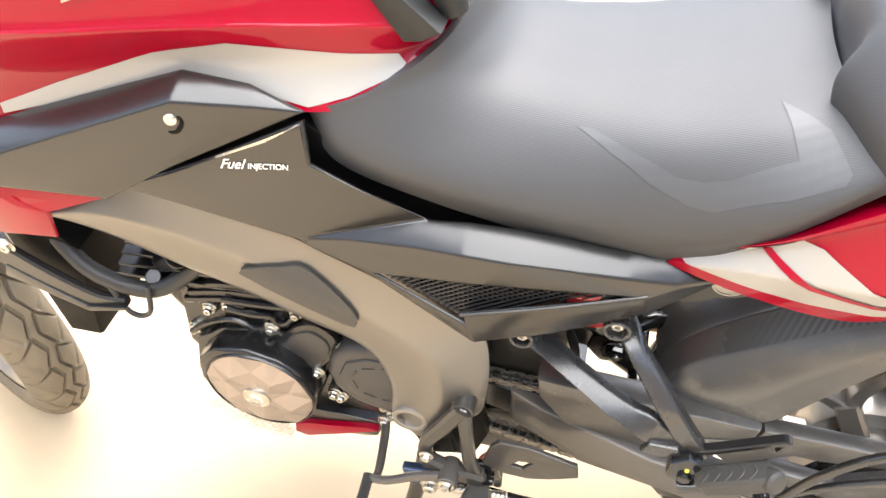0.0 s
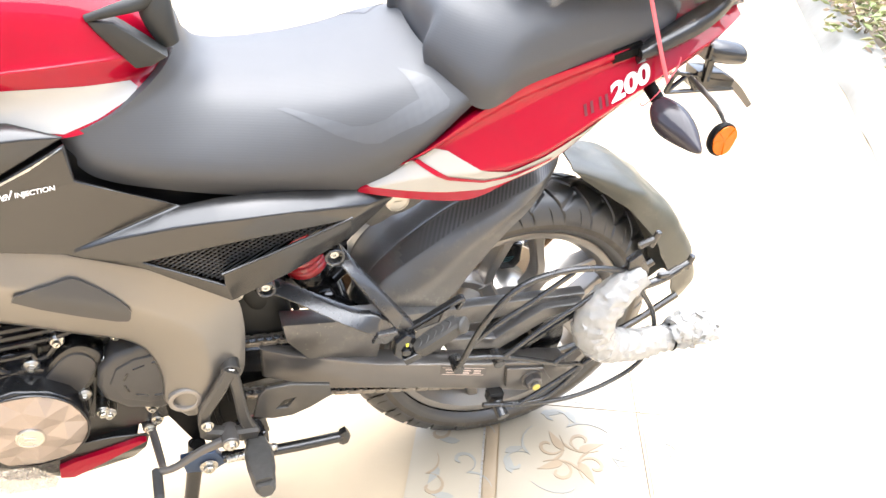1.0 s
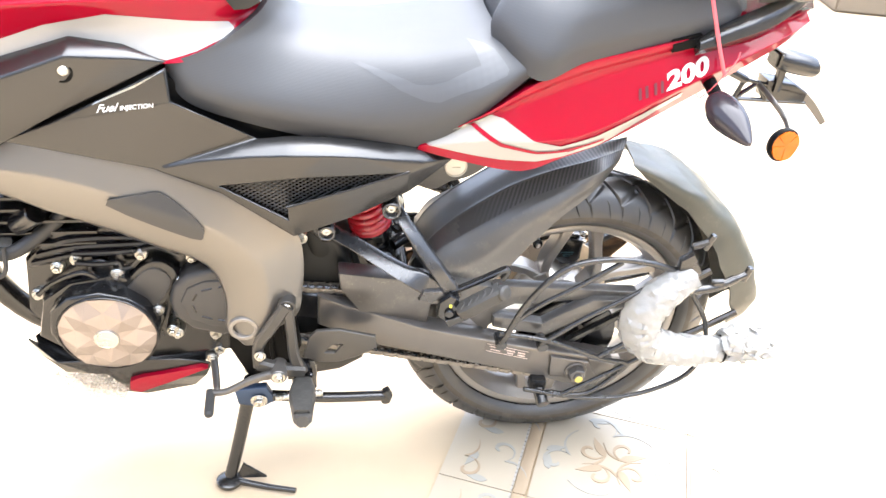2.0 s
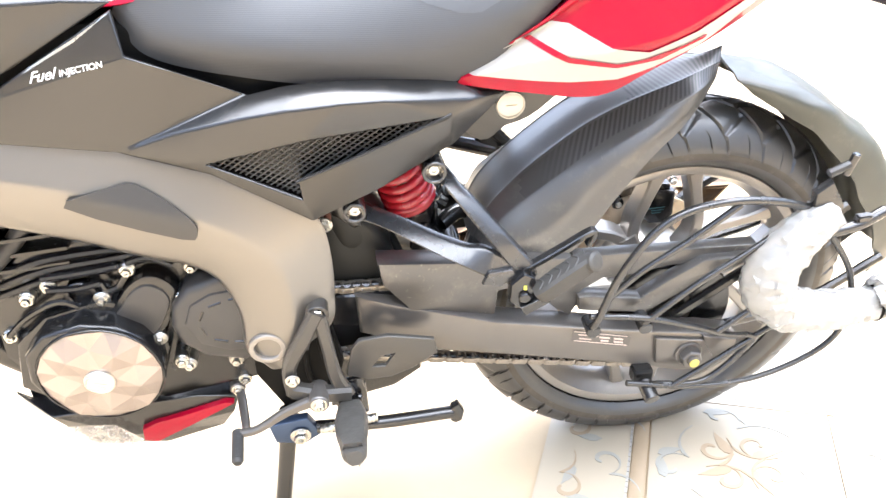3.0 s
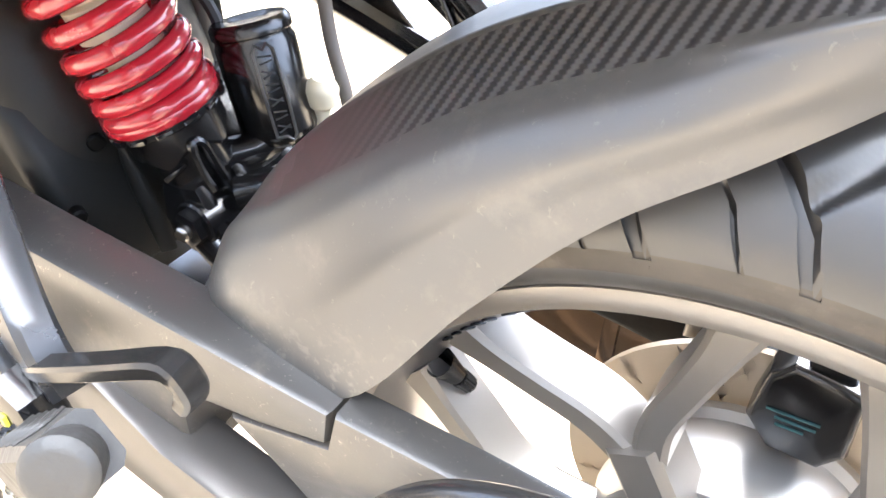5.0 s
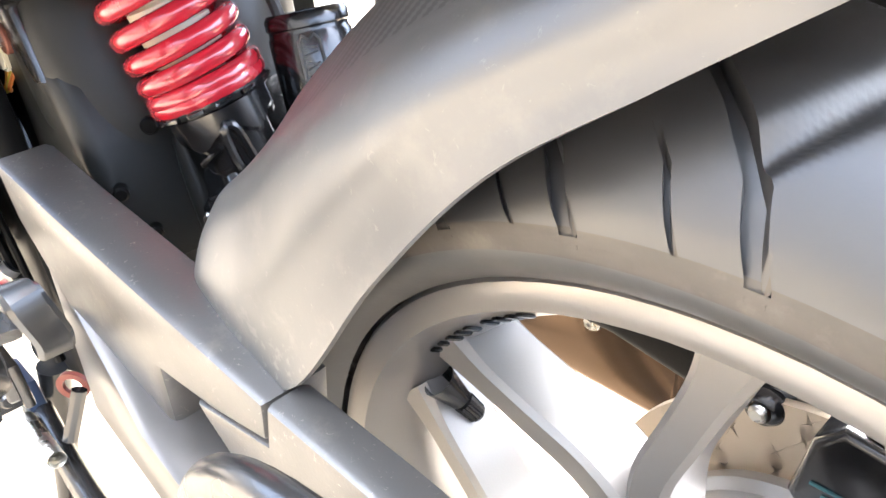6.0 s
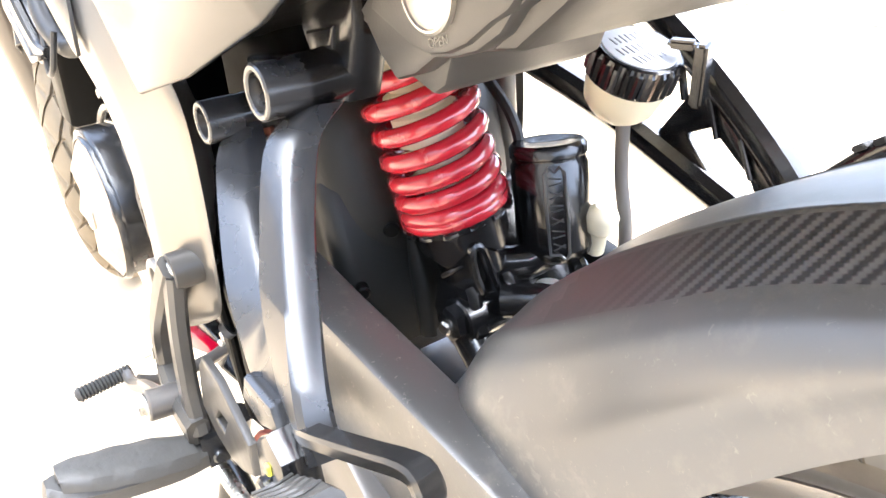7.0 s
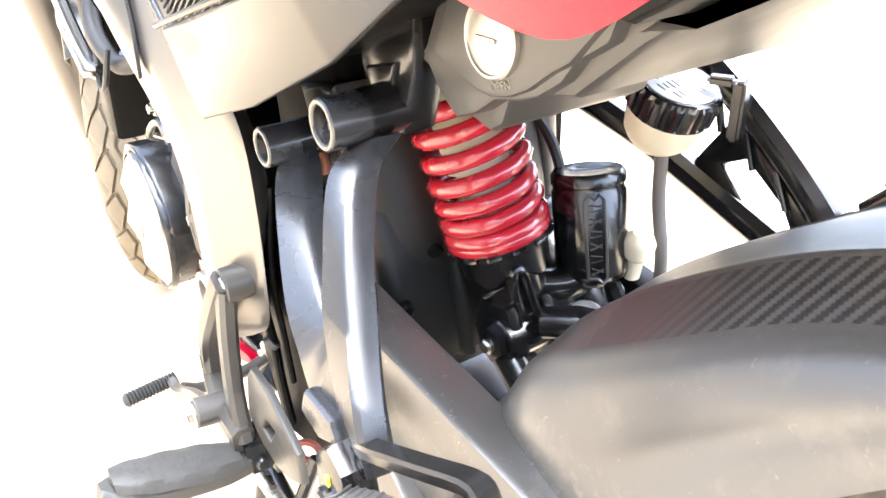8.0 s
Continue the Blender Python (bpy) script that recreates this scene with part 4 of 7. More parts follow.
# lock plate under the tail, with its cap
LP = [(-0.300, 0.735), (-0.262, 0.726), (-0.185, 0.712), (-0.190, 0.700), (-0.206, 0.690), (-0.214, 0.680), (-0.228, 0.671), (-0.242, 0.666), (-0.256, 0.663), (-0.271, 0.653), (-0.287, 0.647), (-0.300, 0.656), (-0.315, 0.674), (-0.297, 0.690), (-0.29, 0.70)]
LPF = LP[:3] + LP[4:5] + [(-0.216, 0.684), (-0.230, 0.674), (-0.243, 0.668), (-0.256, 0.665), (-0.267, 0.666), (-0.300, 0.677), (-0.294, 0.690), (-0.288, 0.70)]
UNDERM = material("grey_cast_plastic", (0.05, 0.048, 0.045), 0.42, specular=0.6, var=0.08, bump=0.06, bump_scale=700)
lock = part("lock_plate", join(prism(LP, -0.106, -0.092, 0.003), prism(LPF, -0.1095, -0.100, 0.003)), UNDERM, bike, "grey cast bracket with a round silver lock cap")
part("lock_cap", join(lathe([(0, 0.0175), (0.003, 0.0175), (0.004, 0.0165), (0.004, 0.0155), (0.003, 0.015), (0.004, 0.012), (0.0045, 0)], (-0.252, -0.1090, 0.692), (0, -1, 0), 36), block((-0.252, -0.1140, 0.692), (0.013, 0.001, 0.002), 0)), material("dull_silver", (0.46, 0.44, 0.40), 0.35, metal=0.8), lock, "silver lock cap")
part("letters", lettering("OPEN", (-0.2535, -0.1099, 0.6685), (0.95, 0, 0.3), (-0.3, 0, 0.95), 0.004), BLACK, lock)
part("undertail_box", prism([(-0.318, 0.650), (-0.276, 0.640), (-0.266, 0.646), (-0.255, 0.675), (-0.25, 0.705), (-0.318, 0.705)], -0.094, 0.005, 0.004), UNDERM, bike, "grey plastic box below the undertail")
part("undertail", prism([(-0.33, 0.665), (-0.305, 0.715), (-0.16, 0.715), (-0.02, 0.785), (0.04, 0.845), (-0.02, 0.80), (-0.18, 0.70), (-0.215, 0.672), (-0.30, 0.655)], -0.098, 0.11, 0.008), UNDERM, bike, "satin black undertail tray")

# pillion footrest bracket, both sides
def bar(p, q, r, w, y=None):
    return tube([p, tuple(0.5 * (a + b) for a, b in zip(p, q)), q], r, 12, 3, w)


def strap(edges, deep, ch=0.003, k=4):
    """A flat bar given by the two edges of its outer face, deep inwards, with softened corners."""
    bm = bmesh.new()
    a, b = crom([p for p, _ in edges], k), crom([q for _, q in edges], k)
    rings = []
    for i, (p, q) in enumerate(zip(a, b)):
        u = (q - p).normalized()
        n = Vector((0.05, 1.0, -0.1)).normalized()
        rings.append([bm.verts.new(v) for v in (p + u * ch, q - u * ch, q + n * ch, q + n * (deep - ch), q - u * ch + n * deep, p + u * ch + n * deep, p + n * (deep - ch), p + n * ch)])
    for r, t in zip(rings, rings[1:]):
        for j in range(8):
            bm.faces.new((r[j], r[(j + 1) % 8], t[(j + 1) % 8], t[j]))
    bm.faces.new(rings[0][::-1])
    bm.faces.new(rings[-1])
    return bm


BRKM = material("dark_satin_bracket_paint", (0.022, 0.022, 0.023), 0.27, specular=0.7, ior=1.62, var=0.08, bump=0.03, bump_scale=700, rough_var=0.05, dust=0.06)
BR1 = strap([((-0.446, -0.140, 0.580), (-0.440, -0.123, 0.592)), ((-0.421, -0.154, 0.575), (-0.417, -0.131, 0.581)), ((-0.392, -0.167, 0.561), (-0.383, -0.148, 0.569)), ((-0.348, -0.184, 0.537), (-0.346, -0.163, 0.553)), ((-0.320, -0.190, 0.520), (-0.316, -0.173, 0.542)), ((-0.300, -0.193, 0.508), (-0.295, -0.181, 0.541)), ((-0.270, -0.194, 0.490), (-0.262, -0.189, 0.52))], 0.014)
BR2 = strap([((-0.352, -0.130, 0.622), (-0.334, -0.124, 0.628)), ((-0.342, -0.148, 0.617), (-0.325, -0.141, 0.620)), ((-0.335, -0.157, 0.610), (-0.316, -0.151, 0.609)), ((-0.324, -0.166, 0.595), (-0.304, -0.160, 0.596)), ((-0.312, -0.174, 0.578), (-0.291, -0.169, 0.581)), ((-0.300, -0.182, 0.562), (-0.275, -0.178, 0.561)), ((-0.284, -0.188, 0.538), (-0.257, -0.188, 0.539)), ((-0.268, -0.191, 0.510), (-0.243, -0.194, 0.521)), ((-0.257, -0.193, 0.486), (-0.236, -0.194, 0.503))], 0.018)
web = prism([(-0.306, 0.500), (-0.298, 0.517), (-0.268, 0.517), (-0.262, 0.505), (-0.285, 0.494)], -0.1975, -0.188, 0.003)
brk = part("footrest_bracket", join(BR1, BR2, web, ring((-0.447, -0.124, 0.593), (0, -1, 0), 0.0135, 0.004, 0.023), ring((-0.350, -0.124, 0.635), (0, -1, 0), 0.0145, 0.004, 0.024)), BRKM, bike, "dark grey V-shaped pillion footrest bracket", sharp=38)
for p in ((-0.447, -0.134, 0.593), (-0.350, -0.134, 0.635)):
    part("bolt", bolt(p, r=0.0075), STEEL, brk, "bright zinc bolt")
part("mount_tube", join(rod((-0.350, -0.126, 0.635), (-0.351, -0.098, 0.637), 0.0145), prism([(-0.384, 0.652), (-0.384, 0.69), (-0.325, 0.69), (-0.328, 0.660), (-0.342, 0.622), (-0.362, 0.617)], -0.104, -0.080, 0.004), prism([(-0.372, 0.655), (-0.340, 0.663), (-0.350, 0.632), (-0.362, 0.630)], -0.1075, -0.100, 0.002)), BLACK, brk)
part("mount_tube", rod((-0.447, -0.125, 0.593), (-0.447, -0.06, 0.597), 0.013), BLACK, brk)
part("guard_loop", beam([(-0.250, -0.188, 0.512), (-0.237, -0.189, 0.518), (-0.20, -0.185, 0.5345), (-0.171, -0.182, 0.548), (-0.164, -0.181, 0.546), (-0.166, -0.178, 0.534), (-0.170, -0.178, 0.526)], [0.007, 0.0075, 0.0075, 0.0075, 0.008, 0.008, 0.007], 0.012, 3, 0.2), SATIN, brk, "glossy black loop beside the footrest")
PEGM = material("worn_grey_rubber", (0.048, 0.046, 0.042), 0.5, var=0.25, scale=40, bump=0.6, bump_scale=160)
PA, PB = Vector((-0.240, -0.210, 0.484)), Vector((-0.172, -0.2165, 0.537))
PU = (PB - PA).normalized()
PN = Vector((PU.x * 0.0 - PU.z, 0.0, PU.x)).normalized()
PO = PU.cross(PN).normalized()
PO = PO if PO.y < 0 else -PO
peg_bm = bmesh.new()
peg_rings = []
for d, w, h in ((0.0, 0.010, 0.009), (0.006, 0.0125, 0.0125), (0.03, 0.0135, 0.0135), (0.06, 0.0135, 0.0135), (0.078, 0.0125, 0.0125)):
    peg_rings.append([peg_bm.verts.new(PA + PU * d + PN * w * a + PO * h * b) for a, b in ((1, 0.7), (0.75, 1), (-0.6, 1), (-1, 0.6), (-1, -0.7), (-0.7, -1), (0.7, -1), (1, -0.7))])
for r, t in zip(peg_rings, peg_rings[1:]):
    for j in range(8):
        peg_bm.faces.new((r[j], r[(j + 1) % 8], t[(j + 1) % 8], t[j]))
peg_bm.faces.new(peg_rings[0][::-1])
peg_bm.faces.new(peg_rings[-1])
part("pillion_footrest", peg_bm, PEGM, brk, "folded rubber-topped pillion footrest")
pad_bm = None
for k in range(5):
    c = PA + PU * (0.014 + 0.013 * k) + PN * 0.0134
    q = tube([tuple(c - PO * 0.009 - PU * 0.004), tuple(c + PU * 0.003), tuple(c + PO * 0.009 - PU * 0.004)], 0.0011, 6, 3)
    pad_bm = join(pad_bm, q) if pad_bm else q
part("peg_ridges", pad_bm, PEGM, brk, "worn wavy ridges on the footrest pad")
part("peg_end", lathe([(-0.006, 0.0115), (0.002, 0.0128), (0.006, 0.0128), (0.0085, 0.0105), (0.0090, 0.008), (0.0092, 0)], PB - PU * 0.008 + PO * 0.004, PU + PO * 0.8, 24), PEGM, brk)
part("hinge", join(prism([(-0.272, 0.500), (-0.256, 0.514), (-0.242, 0.506), (-0.238, 0.486), (-0.248, 0.468), (-0.262, 0.462), (-0.274, 0.474)], -0.206, -0.186, 0.004), rod((-0.256, -0.186, 0.482), (-0.256, -0.212, 0.482), 0.0075), prism([(-0.262, 0.470), (-0.228, 0.482), (-0.224, 0.472), (-0.256, 0.455)], -0.214, -0.196, 0.003)), BLACK, brk)
part("hinge_screw", block((-0.255, -0.2068, 0.495), (0.004, 0.002, 0.006), 0.0005), material("yellow_paint_mark", (0.75, 0.7, 0.08), 0.5), brk, "yellow paint mark")
far = part("far_footrest_bracket", join(rod((-0.212, 0.15, 0.485), (-0.19, 0.168, 0.49), 0.014), tube([(-0.47, 0.140, 0.575), (-0.38, 0.148, 0.548), (-0.29, 0.155, 0.512), (-0.21, 0.16, 0.480)], 0.0125, 10, 4, 1.3), tube([(-0.425, 0.138, 0.690), (-0.36, 0.145, 0.640), (-0.30, 0.150, 0.597), (-0.245, 0.155, 0.548), (-0.195, 0.16, 0.490)], 0.0125, 10, 4, 1.3),
           prism([(-0.34, 0.545), (-0.31, 0.588), (-0.235, 0.535), (-0.20, 0.485), (-0.24, 0.50), (-0.262, 0.535), (-0.295, 0.56), (-0.315, 0.55), (-0.285, 0.52), (-0.30, 0.522)], 0.148, 0.156, 0.002)), BLACK, bike, "glossy black lattice bracket on the far side")
for k in range(4):
    part("strut", beam([(-0.325 + 0.028 * k, 0.145, 0.605 - 0.022 * k), (-0.318 + 0.03 * k, 0.147, 0.575 - 0.02 * k)], 0.004, 0.006, 1), BLACK, far)
part("far_footrest", join(prism([(-0.235, 0.536), (-0.157, 0.561), (-0.158, 0.552), (-0.196, 0.538), (-0.214, 0.524)], 0.145, 0.175, 0.002), tube([(-0.212, 0.165, 0.545), (-0.186, 0.167, 0.571), (-0.158, 0.168, 0.590)], [0.010, 0.011, 0.010], 12, 4, 0.7)), BLACK, far, "black folded far footrest")
part("far_peg_pad", join(*[block((-0.200 + 0.011 * k, 0.163, 0.572 + 0.0075 * k), (0.009, 0.014, 0.004), 0.001, (0, -36, 0)) for k in range(4)]), PEGM, far, "grey rubber blocks on the far footrest")

# rear shock absorber
TOP, BOT = Vector((-0.398, -0.028, 0.638)), Vector((-0.355, 0.0036, 0.458))
ax = (TOP - BOT).normalized()


def along(d):
    return BOT + ax * d


body_bm = lathe([(0.024, 0.0), (0.026, 0.0235), (0.0475, 0.0245), (0.049, 0.0295), (0.0515, 0.0315), (0.064, 0.0325), (0.066, 0.030), (0.07, 0.012)], BOT, ax, 60)
for v in body_bm.verts:
    h = (v.co - BOT).dot(ax)
    r_ = v.co - BOT - ax * h
    if 0.048 < h < 0.053 and r_.length > 0.029:
        # wavy lower edge of the collar
        v.co -= ax * 0.008 * (0.5 + 0.5 * math.sin(5 * math.atan2(r_.y, r_.x) + 0.6)) ** 1.5
shock = part("shock_absorber", body_bm, BLACK, bike, "rear shock absorber with a red coil spring", sharp=30)
shock.location = (0.001, -0.005, -0.004)
s1 = Vector((-1, 0, 0)) - ax * -ax.x
s1.normalize()
s2 = ax.cross(s1)
coil = []
TURNS, RISE = [-1.0, 0.0, 0.5, 1.0, 2.0, 3.0, 4.0, 5.0, 6.0, 6.8], [-0.004, 0.0, 0.003, 0.010, 0.0235, 0.0385, 0.055, 0.0725, 0.090, 0.101]
for i in range(196):
    n = -1.0 + i * 0.04
    a = n * 2 * math.pi + 0.55
    d = 0.0765 + float(np.interp(n, TURNS, RISE))
    coil.append(along(d) + 0.032 * (math.cos(a) * s1 + math.sin(a) * s2))
part("spring", tube(coil, 0.0063, 14, 1), SPRINGRED, shock, "glossy red coil spring")
IVORY = material("ivory_plastic", (0.78, 0.73, 0.56), 0.45, var=0.08)
part("damper_sleeve", lathe([(0.068, 0.012), (0.08, 0.0165), (0.092, 0.0165)] + [(0.093 + 0.014 * k + d, r) for k in range(7) for d, r in ((0, 0.0165), (0.002, 0.022), (0.007, 0.022), (0.009, 0.0165))] + [(0.192, 0.01)], BOT, ax, 24), IVORY, shock, "ivory bump sleeve inside the spring")
part("lower_body", lathe([(0.0, 0.014), (0.012, 0.019), (0.03, 0.021), (0.052, 0.022)], BOT, ax, 20), BLACK, shock)
part("preload_ring", lathe([(0.0645, 0.03), (0.0655, 0.0355), (0.0685, 0.0365), (0.0715, 0.0365), (0.0725, 0.03)], BOT, ax, 48), BLACK, shock, "toothed preload ring")
for k in range(13):
    a = 2 * math.pi * k / 13
    o = math.cos(a) * s1 + math.sin(a) * s2
    w = ax.cross(o)
    part("tooth", beam([tuple(along(0.0672) + 0.0362 * o - w * 0.0048), tuple(along(0.0672) + 0.0372 * o), tuple(along(0.0672) + 0.0362 * o + w * 0.0048)], 0.0035, 0.0035, 1), BLACK, shock)
face = Vector((0.62, -0.78, 0.0))
face = (face - ax * face.dot(ax)).normalized()
wide = ax.cross(face)
rib_way = Vector((0.93, -0.36, 0.0))
rib_way = (rib_way - ax * rib_way.dot(ax)).normalized()
rib_side = ax.cross(rib_way)
part("rib", tube([tuple(along(d) + rib_way * f + rib_side * (w - 0.009)) for d, f, w in ((0.012, 0.024, 0.016), (0.030, 0.026, 0.014), (0.049, 0.031, 0.013), (0.054, 0.032, 0.009), (0.049, 0.032, 0.005), (0.030, 0.026, 0.004), (0.018, 0.025, 0.005))], 0.0032, 8, 3), BLACK, shock, "looped cast rib")
part("rib_notch", tube([tuple(along(0.035) + face * 0.0245 - wide * 0.014), tuple(along(0.039) + face * 0.0268 - wide * 0.004), tuple(along(0.042) + face * 0.0262 + wide * 0.003)], 0.0022, 8, 3), BLACK, shock)
WHITE_MARK = material("white_paint_dot", (0.75, 0.75, 0.72), 0.4)
part("clevis", join(prism([(-0.372, 0.478), (-0.34, 0.484), (-0.325, 0.455), (-0.335, 0.430), (-0.360, 0.430), (-0.378, 0.452)], -0.026, -0.014, 0.003), prism([(-0.372, 0.478), (-0.34, 0.484), (-0.325, 0.455), (-0.335, 0.430), (-0.360, 0.430), (-0.378, 0.452)], 0.006, 0.018, 0.003), rod((-0.344, -0.030, 0.458), (-0.344, 0.03, 0.458), 0.0165)), BLACK, shock)
part("bolt", rod((-0.343, -0.034, 0.460), (-0.341, -0.044, 0.460), 0.0055), STEEL, shock, "bright pivot bolt")
part("pivot_nut", lathe([(0, 0.0125), (0.009, 0.0125), (0.010, 0.011), (0.010, 0)], (-0.343, -0.029, 0.460), (0.05, -1, 0), 6), BLACK, shock, "black hexagon nut")
part("clamp_screw", rod((-0.349, -0.010, 0.528), (-0.3405, -0.0155, 0.528), 0.0036), WHITE_MARK, shock, "white paint dot")
part("linkage", join(tube([(-0.35, -0.02, 0.452), (-0.31, -0.02, 0.42), (-0.29, -0.01, 0.40)], 0.014, 10, 3), tube([(-0.33, 0.0, 0.47), (-0.30, 0.02, 0.475), (-0.27, 0.03, 0.46)], 0.012, 10, 3), rod((-0.31, -0.05, 0.42), (-0.31, 0.05, 0.42), 0.012)), BLACK, shock)
can_a, can_b = Vector((-0.3415, 0.0564, 0.486)), Vector((-0.357, 0.060, 0.558))
cd = (can_b - can_a).normalized()
part("gas_canister", lathe([(-0.006, 0), (-0.006, 0.020), (-0.002, 0.0245), (0.004, 0.0268), (0.062, 0.0268), (0.064, 0.0255), (0.067, 0.0255), (0.068, 0.0268), (0.074, 0.0268), (0.077, 0.0245), (0.0765, 0.014), (0.0755, 0.012), (0.0755, 0)], can_a, cd, 30), BLACK, shock, "black gas canister with raised bars")
CANP = material("worn_black_relief", (0.06, 0.06, 0.06), 0.22, specular=0.8)
CQ = Vector((0.80, -0.58, 0.14)).normalized()
CR = cd.cross(CQ).normalized()
can_face = can_a + cd * 0.033 + CQ * 0.0262
edge_pts = [can_face + cd * u + CR * v for u, v in ((-0.028, -0.0065), (0.028, -0.0065), (0.0285, 0.0), (0.028, 0.0065), (-0.028, 0.0065), (-0.0285, 0.0), (-0.028, -0.0065))]
part("raised_border", tube([tuple(p) for p in edge_pts], 0.0013, 6, 2), CANP, shock, "raised border round the relief")
for k in range(6):
    for lean in (-1, 1):
        c = can_face + cd * (-0.0225 + 0.009 * k)
        part("raised_bar", tube([tuple(c - CR * 0.0042 + cd * 0.0026 * lean), tuple(c + CR * 0.0042 - cd * 0.0012 * lean * (-1) ** k)], 0.0009, 6, 1), CANP, shock)
part("canister_foot", join(tube([tuple(can_a + Vector((0, 0, 0.004))), (-0.345, 0.03, 0.482), tuple(along(0.03))], 0.013, 10, 3), tube([tuple(can_a + Vector((0.012, 0.006, -0.004))), tuple(can_a + Vector((0.03, 0.0, -0.018)))], 0.007, 8, 2)), BLACK, shock)
part("vent_hose", tube([(-0.43, 0.045, 0.605), (-0.415, 0.05, 0.588), (-0.392, 0.05, 0.571), (-0.380, 0.05, 0.552), (-0.378, 0.05, 0.53)], 0.0042, 8, 5), HOSE, bike, "black hose beside the shock")
part("far_pipe", rod((-0.445, 0.09, 0.60), (-0.438, 0.09, 0.50), 0.0085), material("dull_grey_pipe", (0.22, 0.21, 0.19), 0.4, metal=0.5), bike, "grey pipe beyond the shock")
part("white_union", join(lathe([(0, 0.007), (0.004, 0.011), (0.014, 0.012), (0.018, 0.010), (0.022, 0.006), (0.022, 0)], (-0.318, 0.070, 0.497), (0.15, 0, 1), 20), rod((-0.321, 0.070, 0.480), (-0.318, 0.070, 0.499), 0.0065)), IVORY, bike, "pale plastic hose union")
part("white_nut", join(ring((-0.334, 0.046, 0.452), (0.35, -0.75, 0.5), 0.014, 0.007, 0.008), rod((-0.322, 0.02, 0.470), (-0.31, 0.012, 0.474), 0.009)), material("white_nylon", (0.75, 0.74, 0.7), 0.4), shock, "pale nylon nuts")

# brake fluid reservoir
ru = Vector((0.34, -0.02, 0.94)).normalized()
rc = Vector((-0.334, 0.096, 0.577))
res = part("fluid_reservoir", lathe([(-0.004, 0), (-0.004, 0.016), (0.0, 0.020), (0.006, 0.0245), (0.022, 0.0275), (0.026, 0.0275)], rc, ru, 32), IVORY, bike, "ivory brake fluid reservoir with a ribbed black lid")
bm = lathe([(0.024, 0.028), (0.026, 0.0292), (0.042, 0.0297), (0.045, 0.0287), (0.046, 0.027), (0.0455, 0.0)], rc, ru, 96)
for v in bm.verts:
    d = v.co - rc
    h = d.dot(ru)
    flat_ = d - ru * h
    if 0.025 < h < 0.043:
        ang = math.atan2(flat_.y, flat_.x)
        v.co += flat_.normalized() * (0.0011 if math.sin(24 * ang) > 0 else -0.0008)
lid = part("lid", bm, BLACK, res, sharp=25)
part("lid_label", lathe([(0.0455, 0.0), (0.0462, 0.0250), (0.0466, 0.0245), (0.0467, 0.0)], rc, ru, 36), material("pale_lid_label", (0.6, 0.6, 0.59), 0.45), res, "pale printed lid label")
part("lid_print", join(*[block(rc + ru * 0.0468 + Vector((-0.010 + 0.0105 * q, -0.018 + 0.0045 * k, 0.0035 - 0.0038 * q)), (0.008 - 0.001 * ((k + q) % 3), 0.0013, 0.0004), 0, (0, 20, 4 * q)) for k in range(9) for q in range(3) if 1 <= k <= 7 or q == 1]), material("pale_print", (0.28, 0.28, 0.28), 0.5), res)
part("clip", join(block(rc + ru * 0.047 + Vector((0.020, 0.016, 0.002)), (0.018, 0.010, 0.006), 0.002, (0, 0, 25)), block(rc + ru * 0.03 + Vector((0.036, 0.024, 0)), (0.008, 0.022, 0.04), 0.002, (0, 0, 25))), BLACK, res, "black lid clip")
part("reservoir_hose", tube([tuple(rc + Vector((0.01, -0.004, -0.002))), (-0.318, 0.088, 0.535), (-0.306, 0.083, 0.50), (-0.303, 0.081, 0.46)], 0.0048, 10, 6), material("grey_hose_rubber", (0.14, 0.13, 0.12), 0.5), res)
GREYCLIP = material("grey_clip_plastic", (0.10, 0.10, 0.10), 0.4)
MATT = material("matt_black_plastic", (0.013, 0.0135, 0.0125), 0.42, specular=0.35, var=0.2, bump=0.1)
# battery side cover and airbox behind the shock
bm = bmesh.new()
bmesh.ops.create_icosphere(bm, subdivisions=4, radius=1)
for v in bm.verts:
    v.co = Vector([math.copysign(abs(c) ** 0.72, c) for c in v.co])
bmesh.ops.scale(bm, vec=(0.045, 0.088, 0.098), verts=bm.verts)
bmesh.ops.transform(bm, matrix=Matrix.Translation((-0.462, 0.0, 0.535)) @ Matrix.Rotation(radians(-18), 4, "Y"), verts=bm.verts)
air = part("rear_splash_box", bm, MATT, bike, "matt black splash guard in front of the shock")
for p in ((-0.412, -0.04, 0.50), (-0.42, -0.06, 0.46)):
    part("stud", rod(p, Vector(p) + Vector((0.006, -0.003, 0)), 0.006), DARK, air)
part("inner_guard", prism([(-0.60, 0.62), (-0.48, 0.64), (-0.45, 0.58), (-0.445, 0.50), (-0.46, 0.43), (-0.58, 0.36)], -0.080, 0.03, 0.02, seg=3), DARK, bike, "matt black inner guard behind the frame")
part("splash_flap", join(prism([(-0.52, 0.37), (-0.52, 0.56), (-0.455, 0.565), (-0.425, 0.53), (-0.405, 0.48), (-0.398, 0.41), (-0.43, 0.37)], -0.086, 0.07, 0.014, seg=3), tube([(-0.406, -0.028, 0.493), (-0.400, -0.028, 0.47), (-0.392, -0.028, 0.44), (-0.388, -0.028, 0.415)], [0.003, 0.006, 0.007, 0.006], 10, 4, 0.5)), MATT, bike, "matt black splash flap below the airbox")
